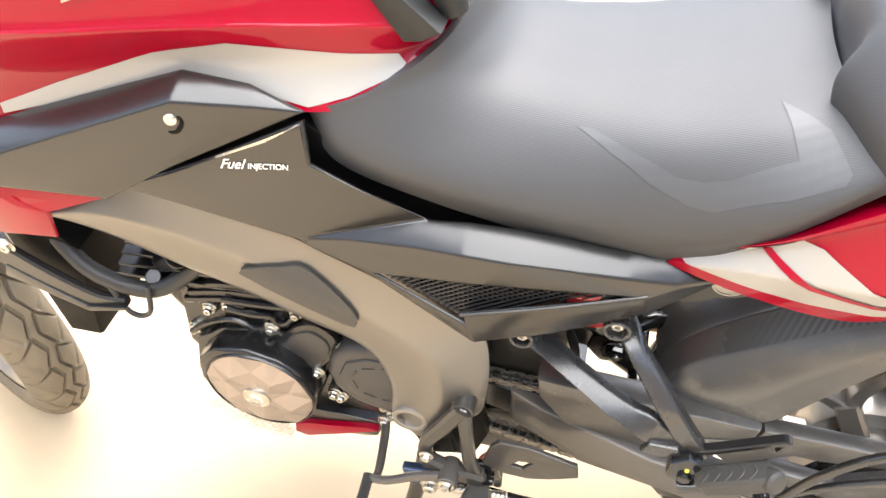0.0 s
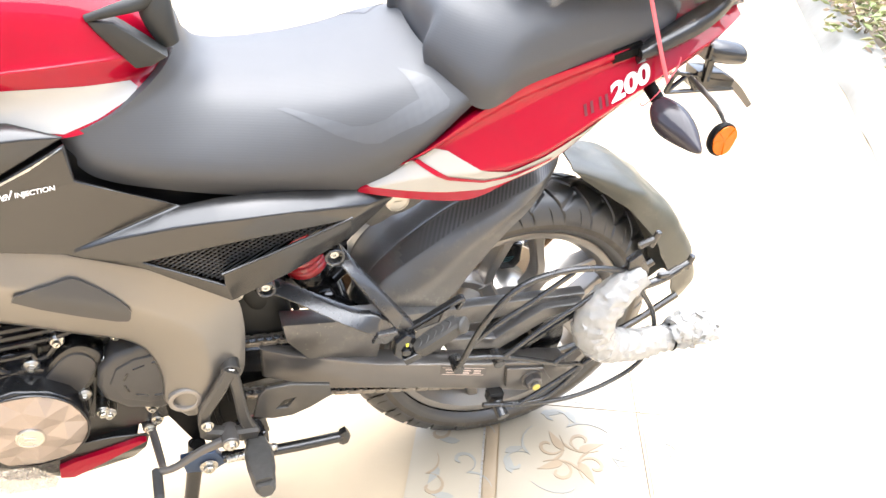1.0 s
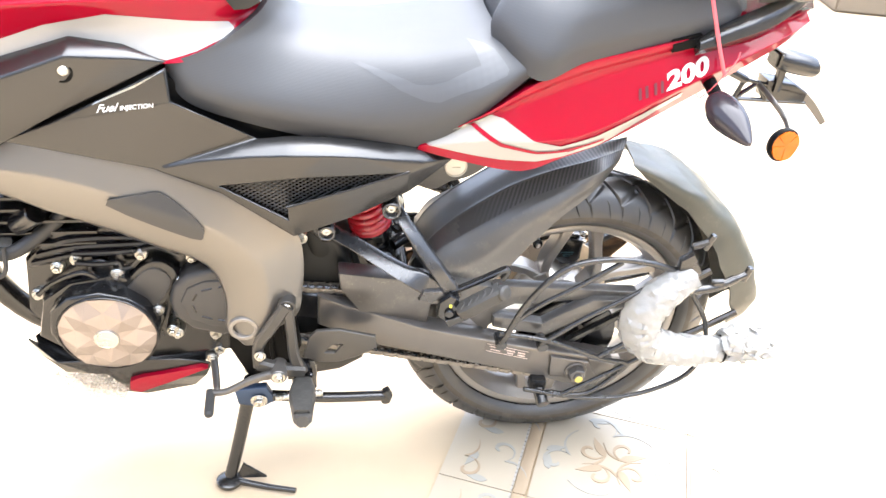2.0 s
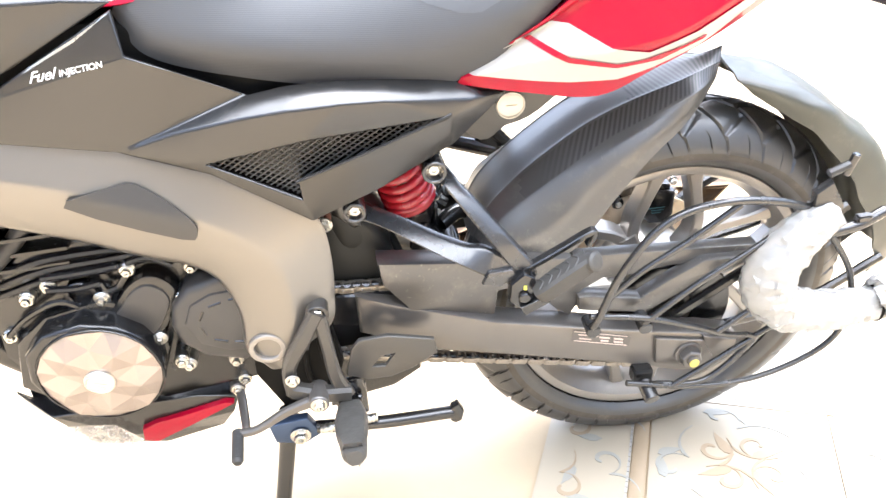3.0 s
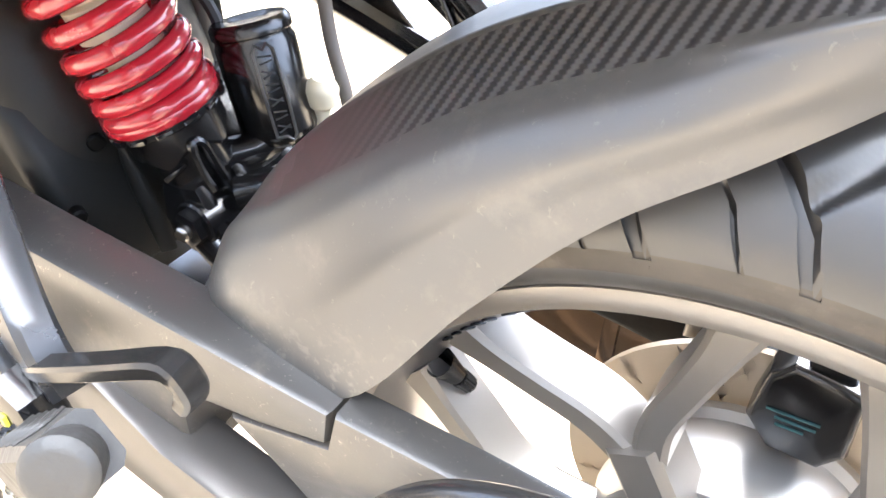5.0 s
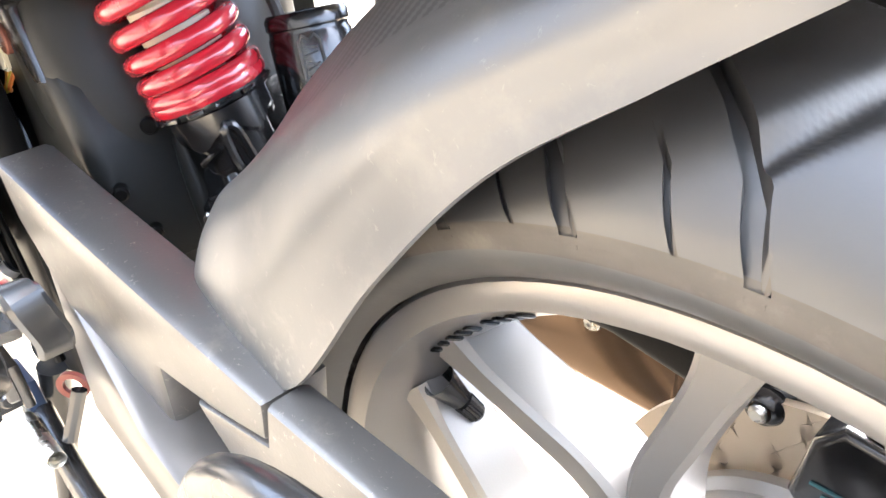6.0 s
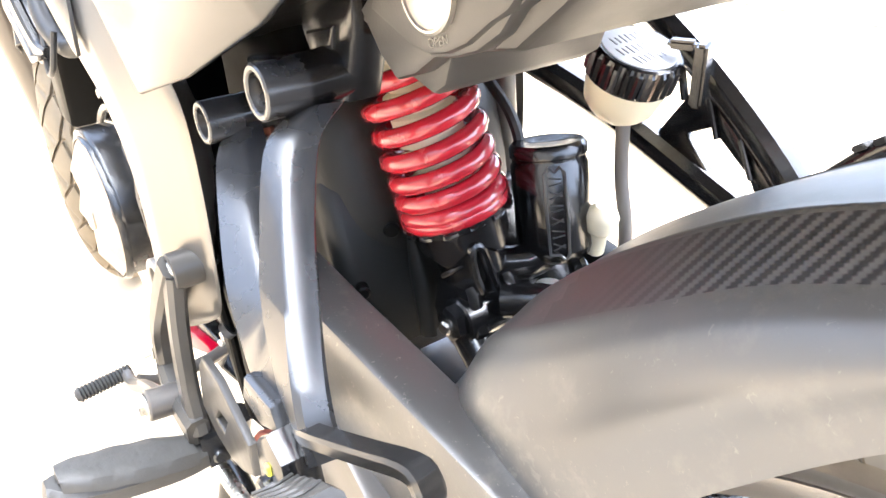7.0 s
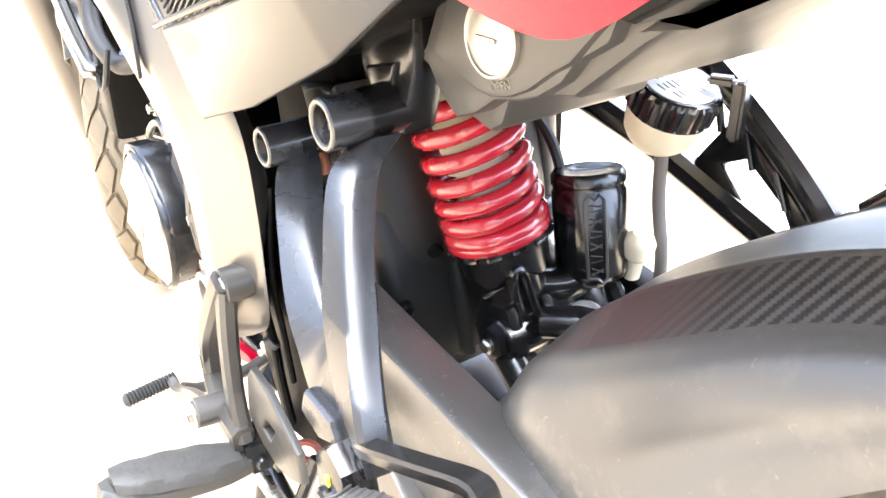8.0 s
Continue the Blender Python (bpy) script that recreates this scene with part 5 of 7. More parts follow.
for p in ((-0.400, -0.074, 0.47), (-0.402, -0.06, 0.435)):
    part("flap_stud", rod(p, Vector(p) + Vector((0.010, -0.004, 0)), 0.005), DARK, air)
part("engine_mount_plate", prism([(-0.60, 0.52), (-0.50, 0.56), (-0.488, 0.50), (-0.50, 0.40), (-0.49, 0.33), (-0.51, 0.27), (-0.58, 0.25), (-0.612, 0.33)], -0.116, -0.096, 0.004), DARK, bike, "black mounting plate behind the frame")
part("loom", join(tube([(-0.515, -0.128, 0.545), (-0.528, -0.130, 0.50), (-0.540, -0.130, 0.455), (-0.546, -0.129, 0.411), (-0.538, -0.128, 0.375), (-0.540, -0.126, 0.335), (-0.535, -0.124, 0.29)], 0.0042, 8, 5), tube([(-0.505, -0.124, 0.54), (-0.517, -0.126, 0.49), (-0.524, -0.126, 0.44), (-0.520, -0.125, 0.40), (-0.516, -0.124, 0.35)], 0.0030, 8, 5)), DARK, bike, "black wiring loom beside the frame")
for p in ((-0.541, -0.131, 0.452), (-0.539, -0.130, 0.382)):
    part("loom_clip", lathe([(-0.003, 0.0078), (0.003, 0.0078), (0.003, 0.0052), (-0.003, 0.0052)], p, (0.3, 0.7, 0.6), 18, closed=True), GREYCLIP, bike)
part("seal_washer", join(lathe([(0, 0.013), (0.004, 0.013), (0.004, 0.008), (0, 0.008)], (-0.492, -0.128, 0.292), (0.7, -0.7, 0), 24, closed=True)), material("red_rubber_seal", (0.20, 0.05, 0.035), 0.5), bike, "red rubber seal ring")
# added black filler that keeps the gap below the shock dark
part("gap_filler", prism([(-0.46, 0.39), (-0.46, 0.50), (-0.41, 0.505), (-0.34, 0.455), (-0.315, 0.41), (-0.36, 0.375)], 0.022, 0.092, 0.010), BLACK, bike, "black filler box added below the shock to darken the gap")
plug = part("connector", join(block((-0.507, -0.086, 0.547), (0.014, 0.012, 0.030), 0.0025, (0, 8, 10)), block((-0.509, -0.086, 0.563), (0.018, 0.015, 0.010), 0.002, (0, 8, 10))), IVORY, bike, "white wiring connector")
for q, col in enumerate(((0.65, 0.28, 0.04), (0.6, 0.5, 0.06), (0.7, 0.22, 0.05))):
    part("wire", tube([(-0.507, -0.088 + 0.003 * q, 0.533), (-0.510 + 0.003 * q, -0.091, 0.522), (-0.52, -0.094 + 0.003 * q, 0.515), (-0.54, -0.09, 0.512)], 0.0015, 6, 4), material("coloured_wire", col, 0.5), plug, "orange and yellow wires")
mount = part("airbox_mount", prism([(-0.505, 0.612), (-0.452, 0.622), (-0.445, 0.595), (-0.455, 0.578), (-0.490, 0.575)], -0.092, -0.04, 0.006, seg=3), SATIN, bike, "dark plastic airbox lug")
part("lug_bolt", join(rod((-0.487, -0.080, 0.557), (-0.487, -0.106, 0.555), 0.0045), bolt((-0.487, -0.104, 0.555), r=0.0075)), STEEL, mount, "bright zinc bolt")
part("lug_washer", ring((-0.487, -0.086, 0.556), (0, -1, 0), 0.010, 0.006, 0.004), material("rusty_rubber_washer", (0.16, 0.055, 0.035), 0.6), mount, "red-brown rubber washer")
part("lug_web", prism([(-0.482, 0.582), (-0.455, 0.582), (-0.440, 0.535), (-0.452, 0.532), (-0.476, 0.556)], -0.088, -0.080, 0.003), SATIN, mount)

# ---- engine ----
CASE = material("black_engine_paint", (0.009, 0.009, 0.0095), 0.24, specular=0.7, var=0.25, bump=0.12, bump_scale=350, rough_var=0.1)
GREYCASE = material("grey_sprocket_cover_plastic", (0.045, 0.043, 0.041), 0.42, var=0.1, bump=0.08, bump_scale=900)
engine = part("engine", join(prism([(-0.93, 0.40), (-0.915, 0.50), (-0.86, 0.56), (-0.74, 0.575), (-0.62, 0.53), (-0.57, 0.46), (-0.56, 0.36), (-0.62, 0.30), (-0.75, 0.285), (-0.88, 0.305)], -0.095, 0.11, 0.012),
                             prism([(-0.98, 0.50), (-0.90, 0.70), (-0.78, 0.70), (-0.80, 0.52)], -0.085, 0.085, 0.01)), CASE, bike, "black single-cylinder engine")
engine.location = (0.010, -0.010, 0.012)
for k in range(7):
    part("fin", prism([(-0.985 + 0.012 * k, 0.535 + 0.021 * k), (-0.80 + 0.004 * k, 0.54 + 0.021 * k), (-0.80 + 0.004 * k, 0.545 + 0.021 * k), (-0.985 + 0.012 * k, 0.54 + 0.021 * k)], -0.105, 0.105, 0.001), CASE, engine)
CC = Vector((-0.797, 0, 0.399))
drum = [(CC.x + r * math.cos(radians(a)), CC.z + r * math.sin(radians(a))) for a, r in ((12, 0.078), (40, 0.079), (62, 0.080), (92, 0.082), (125, 0.088), (150, 0.090), (178, 0.086), (205, 0.081), (240, 0.077), (275, 0.075), (310, 0.075), (342, 0.076))]
part("magneto_housing", join(prism(drum, -0.150, -0.085, 0.006, seg=3), lathe([(-0.146, 0.0768), (-0.151, 0.0764), (-0.153, 0.0752), (-0.153, 0.0738), (-0.150, 0.073), (-0.146, 0.073)], CC, (0, 1, 0), 48, closed=True), prism([(-0.915, 0.365), (-0.895, 0.44), (-0.850, 0.475), (-0.78, 0.49), (-0.73, 0.47), (-0.715, 0.40), (-0.74, 0.34), (-0.80, 0.315), (-0.87, 0.325)], -0.118, -0.08, 0.008)), CASE, engine)
FACET = material("brushed_bronze_cover", (0.36, 0.31, 0.28), 0.33, metal=0.75, var=0.12, bump=0.05, bump_scale=700)
bm = bmesh.new()
n = 10
hub = [bm.verts.new((CC.x + 0.021 * math.cos(2 * math.pi * i / n), -0.162, CC.z + 0.021 * math.sin(2 * math.pi * i / n))) for i in range(n)]
ridge = [bm.verts.new((CC.x + 0.048 * math.cos(2 * math.pi * (i + 0.5) / n), -0.165 if i % 2 else -0.157, CC.z + 0.048 * math.sin(2 * math.pi * (i + 0.5) / n))) for i in range(n)]
out = [bm.verts.new((CC.x + 0.0732 * math.cos(math.pi * i / n), -0.1515 - (0.003 if i % 4 == 1 else 0), CC.z + 0.0732 * math.sin(math.pi * i / n))) for i in range(2 * n)]
back = [bm.verts.new((v.co.x, -0.143, v.co.z)) for v in out]
for i in range(n):
    k = (i + 1) % n
    bm.faces.new((hub[i], hub[k], ridge[i]))
    bm.faces.new((hub[k], ridge[k], ridge[i]))
    a, b, c = out[(2 * i + 1) % (2 * n)], out[(2 * i + 2) % (2 * n)], out[(2 * i + 3) % (2 * n)]
    bm.faces.new((ridge[i], b, a))
    bm.faces.new((ridge[i], ridge[k], b))
    bm.faces.new((ridge[k], c, b))
bm.faces.new(hub[::-1])
for i in range(2 * n):
    k = (i + 1) % (2 * n)
    bm.faces.new((out[i], out[k], back[k], back[i]))
part("magneto_cover", bm, FACET, engine, "faceted bronze-silver magneto cover", smooth=False)
part("emblem", join(ring((CC.x, -0.160, CC.z), (0, -1, 0), 0.019, 0.004, 0.005), lathe([(0, 0.016), (0.003, 0.015), (0.0035, 0)], (CC.x, -0.161, CC.z), (0, -1, 0), 24), block((CC.x, -0.165, CC.z + 0.002), (0.016, 0.0015, 0.004), 0.0005, (0, 20, 0)), block((CC.x, -0.165, CC.z - 0.004), (0.016, 0.0015, 0.004), 0.0005, (0, 20, 0))), STEEL, engine, "polished plain emblem")
SPR = [(-0.703, 0.445), (-0.695, 0.475), (-0.672, 0.50), (-0.635, 0.512), (-0.600, 0.512), (-0.592, 0.46), (-0.600, 0.38), (-0.625, 0.372), (-0.672, 0.388), (-0.697, 0.415)]
sp = part("sprocket_cover", prism(SPR, -0.135, -0.085, 0.010, seg=3), GREYCASE, engine, "grey plastic sprocket cover with slit marks")
part("cover_ridge", prism([(-0.684, 0.45), (-0.672, 0.478), (-0.645, 0.492), (-0.60, 0.495), (-0.60, 0.395), (-0.64, 0.398), (-0.672, 0.415)], -0.139, -0.13, 0.004), GREYCASE, engine)
for p, q in (((-0.665, 0.455), (-0.658, 0.468)), ((-0.650, 0.474), (-0.634, 0.479)), ((-0.624, 0.481), (-0.610, 0.484)), ((-0.666, 0.445), (-0.662, 0.430)), ((-0.654, 0.421), (-0.638, 0.415)), ((-0.630, 0.413), (-0.614, 0.411))):
    part("slit", tube([(p[0], -0.1385, p[1]), (q[0], -0.1385, q[1])], 0.0017, 6, 1), BLACK, engine)
for x, z, y in ((-0.865, 0.497, -0.10), (-0.835, 0.513, -0.10), (-0.738, 0.525, -0.105), (-0.777, 0.489, -0.108), (-0.687, 0.476, -0.112), (-0.724, 0.420, -0.116), (-0.707, 0.377, -0.116), (-0.700, 0.366, -0.112), (-0.640, 0.360, -0.11), (-0.665, 0.515, -0.10), (-0.905, 0.44, -0.095), (-0.90, 0.36, -0.095)):
    part("bolt", join(rod((x, -0.08, z), (x, y - 0.006, z), 0.010), bolt((x, y - 0.006, z), r=0.0058)), STEEL, engine)
part("crankcase_rib", join(*[tube([(-0.90 + 0.01 * k, -0.097, 0.50 + 0.016 * k), (-0.83, -0.101, 0.52 + 0.014 * k), (-0.76, -0.1, 0.525 + 0.013 * k), (-0.70, -0.098, 0.535 + 0.006 * k)], 0.006, 8, 4) for k in range(3)]), CASE, engine)
BULGE = [(-0.780, 0.452), (-0.760, 0.485), (-0.738, 0.510), (-0.713, 0.520), (-0.692, 0.506), (-0.686, 0.482), (-0.700, 0.452), (-0.722, 0.424), (-0.745, 0.415)]
part("starter_bulge", join(prism(BULGE, -0.121, -0.08, 0.006, 3), rod((-0.86, -0.05, 0.545), (-0.74, -0.05, 0.565), 0.03)), CASE, engine)
part("starter_plate", prism([(-0.735 + (x + 0.735) * 0.78, 0.468 + (z - 0.468) * 0.78) for x, z in BULGE], -0.1245, -0.115, 0.003, 3), GREYCASE, engine, "brown-grey gear cover plate")
for pts in (((-0.835, 0.530), (-0.79, 0.531), (-0.744, 0.535)), ((-0.835, 0.512), (-0.80, 0.509), (-0.771, 0.513)), ((-0.735, 0.537), (-0.708, 0.541), (-0.684, 0.525)), ((-0.772, 0.514), (-0.768, 0.501), (-0.754, 0.503), (-0.745, 0.513), (-0.736, 0.524)), ((-0.90, 0.45), (-0.87, 0.475), (-0.829, 0.492), (-0.804, 0.478), (-0.793, 0.461))):
    part("casting_edge", tube([(x, -0.112, z) for x, z in pts], 0.0045, 8, 5), CASE, engine)
part("gasket_boss", join(ring((-0.800, -0.085, 0.497), (0, -1, 0), 0.019, 0.006, 0.027), lathe([(0, 0.014), (0.018, 0.013), (0.02, 0)], (-0.800, -0.085, 0.497), (0, -1, 0), 24)), CASE, engine)
part("coolant_hose", tube([(-1.06, -0.10, 0.62), (-1.0, -0.125, 0.565), (-0.93, -0.12, 0.535), (-0.88, -0.10, 0.555), (-0.83, -0.09, 0.60)], 0.011, 12, 6), HOSE, engine, "black coolant hose")
part("cable", tube([(-0.98, -0.13, 0.56), (-0.955, -0.14, 0.51), (-0.925, -0.14, 0.515), (-0.92, -0.13, 0.555)], 0.0035, 8, 6), HOSE, engine)
part("thermostat", join(rod((-0.905, -0.10, 0.575), (-0.87, -0.115, 0.605), 0.016), rod((-0.93, -0.09, 0.52), (-0.925, -0.11, 0.55), 0.011)), BLACK, engine)
part("exhaust_header", tube([(-0.93, 0.02, 0.56), (-1.03, 0.03, 0.53), (-1.03, 0.03, 0.38), (-0.95, 0.03, 0.27), (-0.80, 0.03, 0.245)], 0.021, 12, 5), BLACK, engine)
part("silencer_box", prism([(-0.60, 0.20), (-0.58, 0.30), (-0.42, 0.315), (-0.375, 0.30), (-0.375, 0.235), (-0.42, 0.205), (-0.50, 0.19)], -0.06, 0.10, 0.015), SATIN, bike, "dark underbelly silencer box")
# belly pan
BV = [(-0.96, -0.05, 0.30), (-0.90, -0.105, 0.295), (-0.70, -0.115, 0.305), (-0.645, -0.105, 0.285), (-0.80, -0.105, 0.235), (-0.655, -0.112, 0.262), (-0.68, -0.09, 0.215), (-0.77, -0.08, 0.185), (-0.87, -0.08, 0.205), (-0.945, -0.05, 0.26), (-0.80, -0.11, 0.222), (-0.67, -0.0, 0.20), (-0.78, 0, 0.17), (-0.90, 0, 0.19), (-0.97, 0, 0.26)]
BF = [(0, 1, 4, 8, 9), (1, 2, 3, 5, 4), (4, 5, 6, 7, 8), (6, 11, 12, 7), (7, 12, 13, 8), (8, 13, 14, 9)]
pan = part("belly_pan", mirror(shell(BV, BF, 0.003, 0.004)), SATIN, bike, "dark belly pan with a red flash, partly under clear film")
part("flash", prism([(-0.785, 0.257), (-0.788, 0.235), (-0.769, 0.229), (-0.710, 0.255), (-0.652, 0.282), (-0.663, 0.287), (-0.723, 0.274), (-0.763, 0.267)], -0.1175, -0.10, 0.002, 1), RED, pan, "red flash on the belly pan")
FILM = material("clear_plastic_film", (0.72, 0.69, 0.67), 0.25, var=0.1, scale=40, bump=0.2, bump_scale=30, transmission=0.8, alpha=0.5, rough_var=0.15)
part("film", prism([(-0.93, 0.262), (-0.90, 0.285), (-0.82, 0.272), (-0.79, 0.235), (-0.80, 0.21), (-0.87, 0.215)], -0.118, -0.112, 0.002), FILM, pan, "crumpled clear protective film")

# ---- controls on the left side ----
CTLM = material("grey_bracket_paint", (0.06, 0.056, 0.05), 0.34, metal=0.35, specular=0.7, var=0.1, dust=0.08)
ctl = part("rider_footrest_bracket", join(beam([(-0.512, -0.160, 0.462), (-0.535, -0.165, 0.425), (-0.558, -0.168, 0.385), (-0.560, -0.170, 0.34)], [0.02, 0.02, 0.018, 0.018], 0.016), beam([(-0.510, -0.160, 0.455), (-0.506, -0.166, 0.41), (-0.502, -0.170, 0.36), (-0.49, -0.172, 0.325)], [0.018, 0.016, 0.018, 0.02], 0.014), beam([(-0.56, -0.170, 0.345), (-0.525, -0.174, 0.335), (-0.485, -0.174, 0.33)], 0.024, 0.018), ring((-0.512, -0.140, 0.457), (0, -1, 0), 0.0145, 0.005, 0.022)), CTLM, bike, "satin black rider footrest bracket")
ctl.location = (0.002, -0.010, 0.010)
part("bolt", bolt((-0.512, -0.155, 0.457), r=0.008), STEEL, ctl)
part("heel_guard", shell([(-0.488, -0.166, 0.352), (-0.477, -0.165, 0.396), (-0.466, -0.165, 0.409), (-0.429, -0.167, 0.412), (-0.370, -0.172, 0.400), (-0.367, -0.173, 0.376), (-0.400, -0.170, 0.353), (-0.429, -0.168, 0.340), (-0.460, -0.167, 0.340),
    (-0.453, -0.167, 0.362), (-0.440, -0.167, 0.378), (-0.422, -0.168, 0.381), (-0.436, -0.168, 0.361)], [(0, 1, 9), (1, 10, 9), (1, 2, 10), (2, 3, 10), (3, 11, 10), (3, 4, 11), (4, 5, 11), (5, 6, 11), (6, 12, 11), (6, 7, 12), (7, 8, 12), (8, 9, 12), (8, 0, 9)], 0.006, 0.002), CTLM, ctl, "dark heel guard plate")
part("rider_footrest", beam([(-0.490, -0.170, 0.304), (-0.490, -0.195, 0.309), (-0.489, -0.24, 0.319), (-0.488, -0.275, 0.328), (-0.488, -0.286, 0.331)], [0.022, 0.034, 0.036, 0.030, 0.018], 0.020, 4, 0.22), PEGM, ctl, "rubber-topped rider footrest")
part("peg_rubber", loft([[(-0.489 - w * q, -0.180 - 0.0135 * k, 0.316 + 0.0037 * k + h + (0.0012 if (k + n) % 2 and 0 < k < 7 else 0)) for n, (q, h) in enumerate(((1, -0.006), (0.8, 0.003), (0.3, 0.005), (-0.3, 0.005), (-0.8, 0.003), (-1, -0.006)))] for k, w in enumerate((0.016, 0.019, 0.021, 0.0215, 0.021, 0.020, 0.0175, 0.013))], 3, 2, 0.007), PEGM, ctl, "worn grey rubber with wavy ridges")
part("peg_hinge", join(block((-0.492, -0.165, 0.312), (0.03, 0.022, 0.034), 0.003), rod((-0.512, -0.165, 0.308), (-0.472, -0.165, 0.308), 0.006), prism([(-0.515, 0.29), (-0.515, 0.335), (-0.47, 0.335), (-0.465, 0.30)], -0.158, -0.150, 0.002)), BLACK, ctl)
part("feeler_pin", rod((-0.486, -0.270, 0.322), (-0.486, -0.276, 0.302), 0.004), STEEL, ctl)
part("gear_lever", join(beam([(-0.527, -0.184, 0.336), (-0.57, -0.188, 0.326), (-0.61, -0.192, 0.306), (-0.636, -0.192, 0.302)], [0.018, 0.013, 0.011, 0.012], 0.010), rod((-0.527, -0.162, 0.336), (-0.527, -0.200, 0.341), 0.013)), ALLOY, ctl, "gear lever with a ribbed rubber tip")
part("bolt", bolt((-0.527, -0.199, 0.341), r=0.0075), STEEL, ctl)
part("lever_rubber", lathe([(0, 0)] + [(0.0015 + 0.0032 * k + d, 0.0078 if d else 0.0058) for k in range(15) for d in (0, 0.0016)] + [(0.052, 0.005), (0.053, 0)], (-0.638, -0.186, 0.303), (0.02, -1, -0.09), 16), RUBBER, ctl, "ribbed rubber tip")
part("shift_rod", join(tube([(-0.646, -0.080, 0.288), (-0.640, -0.115, 0.280), (-0.632, -0.165, 0.285), (-0.630, -0.185, 0.296)], [0.006, 0.0065, 0.006, 0.005], 10, 4), rod((-0.650, -0.07, 0.288), (-0.646, -0.094, 0.286), 0.011)), ALLOY, ctl, "short steel shift link")
for p in ((-0.646, -0.094, 0.286), (-0.632, -0.094, 0.305), (-0.556, -0.18, 0.372)):
    part("bolt", bolt(p, r=0.0065), STEEL, ctl)
# stands
stand = part("side_stand", join(tube([(-0.578, -0.125, 0.262), (-0.590, -0.135, 0.20), (-0.612, -0.152, 0.10), (-0.626, -0.163, 0.045)], [0.014, 0.0125, 0.0115, 0.0115], 14, 4), tube([(-0.628, -0.164, 0.033), (-0.57, -0.185, 0.036), (-0.505, -0.205, 0.042)], [0.007, 0.006, 0.005], 10, 4), prism([(-0.615, 0.045), (-0.60, 0.085), (-0.56, 0.042)], -0.172, -0.166, 0.001)), SATIN, bike, "black tubular side stand, lowered")
part("foot", lathe([(-0.004, 0), (-0.004, 0.021), (0.0, 0.024), (0.006, 0.024), (0.010, 0.018), (0.012, 0)], (-0.629, -0.168, 0.031), (0, 0.17, 0.98), 20), SATIN, stand)
part("pivot_plate", prism([(-0.60, 0.235), (-0.605, 0.27), (-0.55, 0.275), (-0.535, 0.24), (-0.56, 0.225)], -0.160, -0.145, 0.003), material("blue_plated_steel", (0.06, 0.09, 0.16), 0.35, metal=0.7), stand, "blue-tinted stand switch plate")
part("bolt", bolt((-0.564, -0.162, 0.246), r=0.010, h=0.009), STEEL, stand)
cst = part("centre_stand", join(tube([(-0.55, -0.150, 0.246), (-0.45, -0.158, 0.243), (-0.345, -0.160, 0.244)], 0.0095, 12, 4), tube([(-0.47, -0.15, 0.262), (-0.47, -0.13, 0.30)], 0.006, 8, 1)), SATIN, bike, "black centre stand folded up")
part("foot", prism([(-0.350, 0.230), (-0.349, 0.256), (-0.338, 0.262), (-0.330, 0.245), (-0.334, 0.228), (-0.344, 0.225)], -0.166, -0.152, 0.003), SATIN, cst)
part("stand_spring", lathe([(0.003 * k, 0.007 if k % 2 else 0.0055) for k in range(28)], (-0.535, -0.165, 0.255), (0.5, 0, 0.05), 12), STEEL, cst)

# ---- chain ----
chain = part("chain_run", join(tube([(-0.58, -0.097, 0.457), (-0.40, -0.097, 0.441), (0.02, -0.097, 0.402)], 0.004, 6, 2), tube([(-0.58, -0.097, 0.352), (-0.2, -0.097, 0.257), (0.02, -0.097, 0.212)], 0.004, 6, 2)), BLACK, bike, "greased drive chain")
LINK = material("chain_steel", (0.30, 0.27, 0.23), 0.35, metal=0.9, var=0.25, scale=60)
master = None
for run in (((-0.56, 0.456), (-0.28, 0.432)), ((-0.52, 0.337), (0.0, 0.214))):
    (x0, z0), (x1, z1) = run
    n = int(math.hypot(x1 - x0, z1 - z0) / 0.0127)
    ang = math.atan2(z1 - z0, x1 - x0)
    for k in range(n):
        if master is None:
            prof = [(0.0085 * math.cos(a) * 1.0 - (0.0035 if math.cos(a) < 0 else -0.0035), 0.0062 * math.sin(a) * (0.72 if abs(math.cos(a)) < 0.4 else 1)) for a in [2 * math.pi * i / 14 for i in range(14)]]
            bm = join(prism(prof, -0.0085, -0.0065, 0.0005), prism(prof, 0.0065, 0.0085, 0.0005), rod((-0.0062, -0.0095, 0), (-0.0062, 0.0095, 0), 0.0028, 8), rod((0.0062, -0.0095, 0), (0.0062, 0.0095, 0), 0.0028, 8))
            master = part("link", bm, LINK, chain)
            o = master
        else:
            o = new("link", master.data)
            o.parent = chain
        t = k / n
        o.matrix_local = Matrix.Translation((x0 + (x1 - x0) * t, -0.097 - 0.0022 * (k % 2), z0 + (z1 - z0) * t)) @ Matrix.Rotation(-ang, 4, "Y")

# ---- swingarm details ----
STICK = material("sticker_grey", (0.11, 0.10, 0.09), 0.4)
part("sticker", prism([(-0.170, 0.334), (-0.168, 0.352), (-0.082, 0.325), (-0.080, 0.322), (-0.082, 0.306), (-0.085, 0.304), (-0.168, 0.330)], -0.1426, -0.141, 0), STICK, swing, "dark warning sticker with pale print")


def lie(x, dz):
    return 0.341 - 0.31 * (x + 0.165) + dz


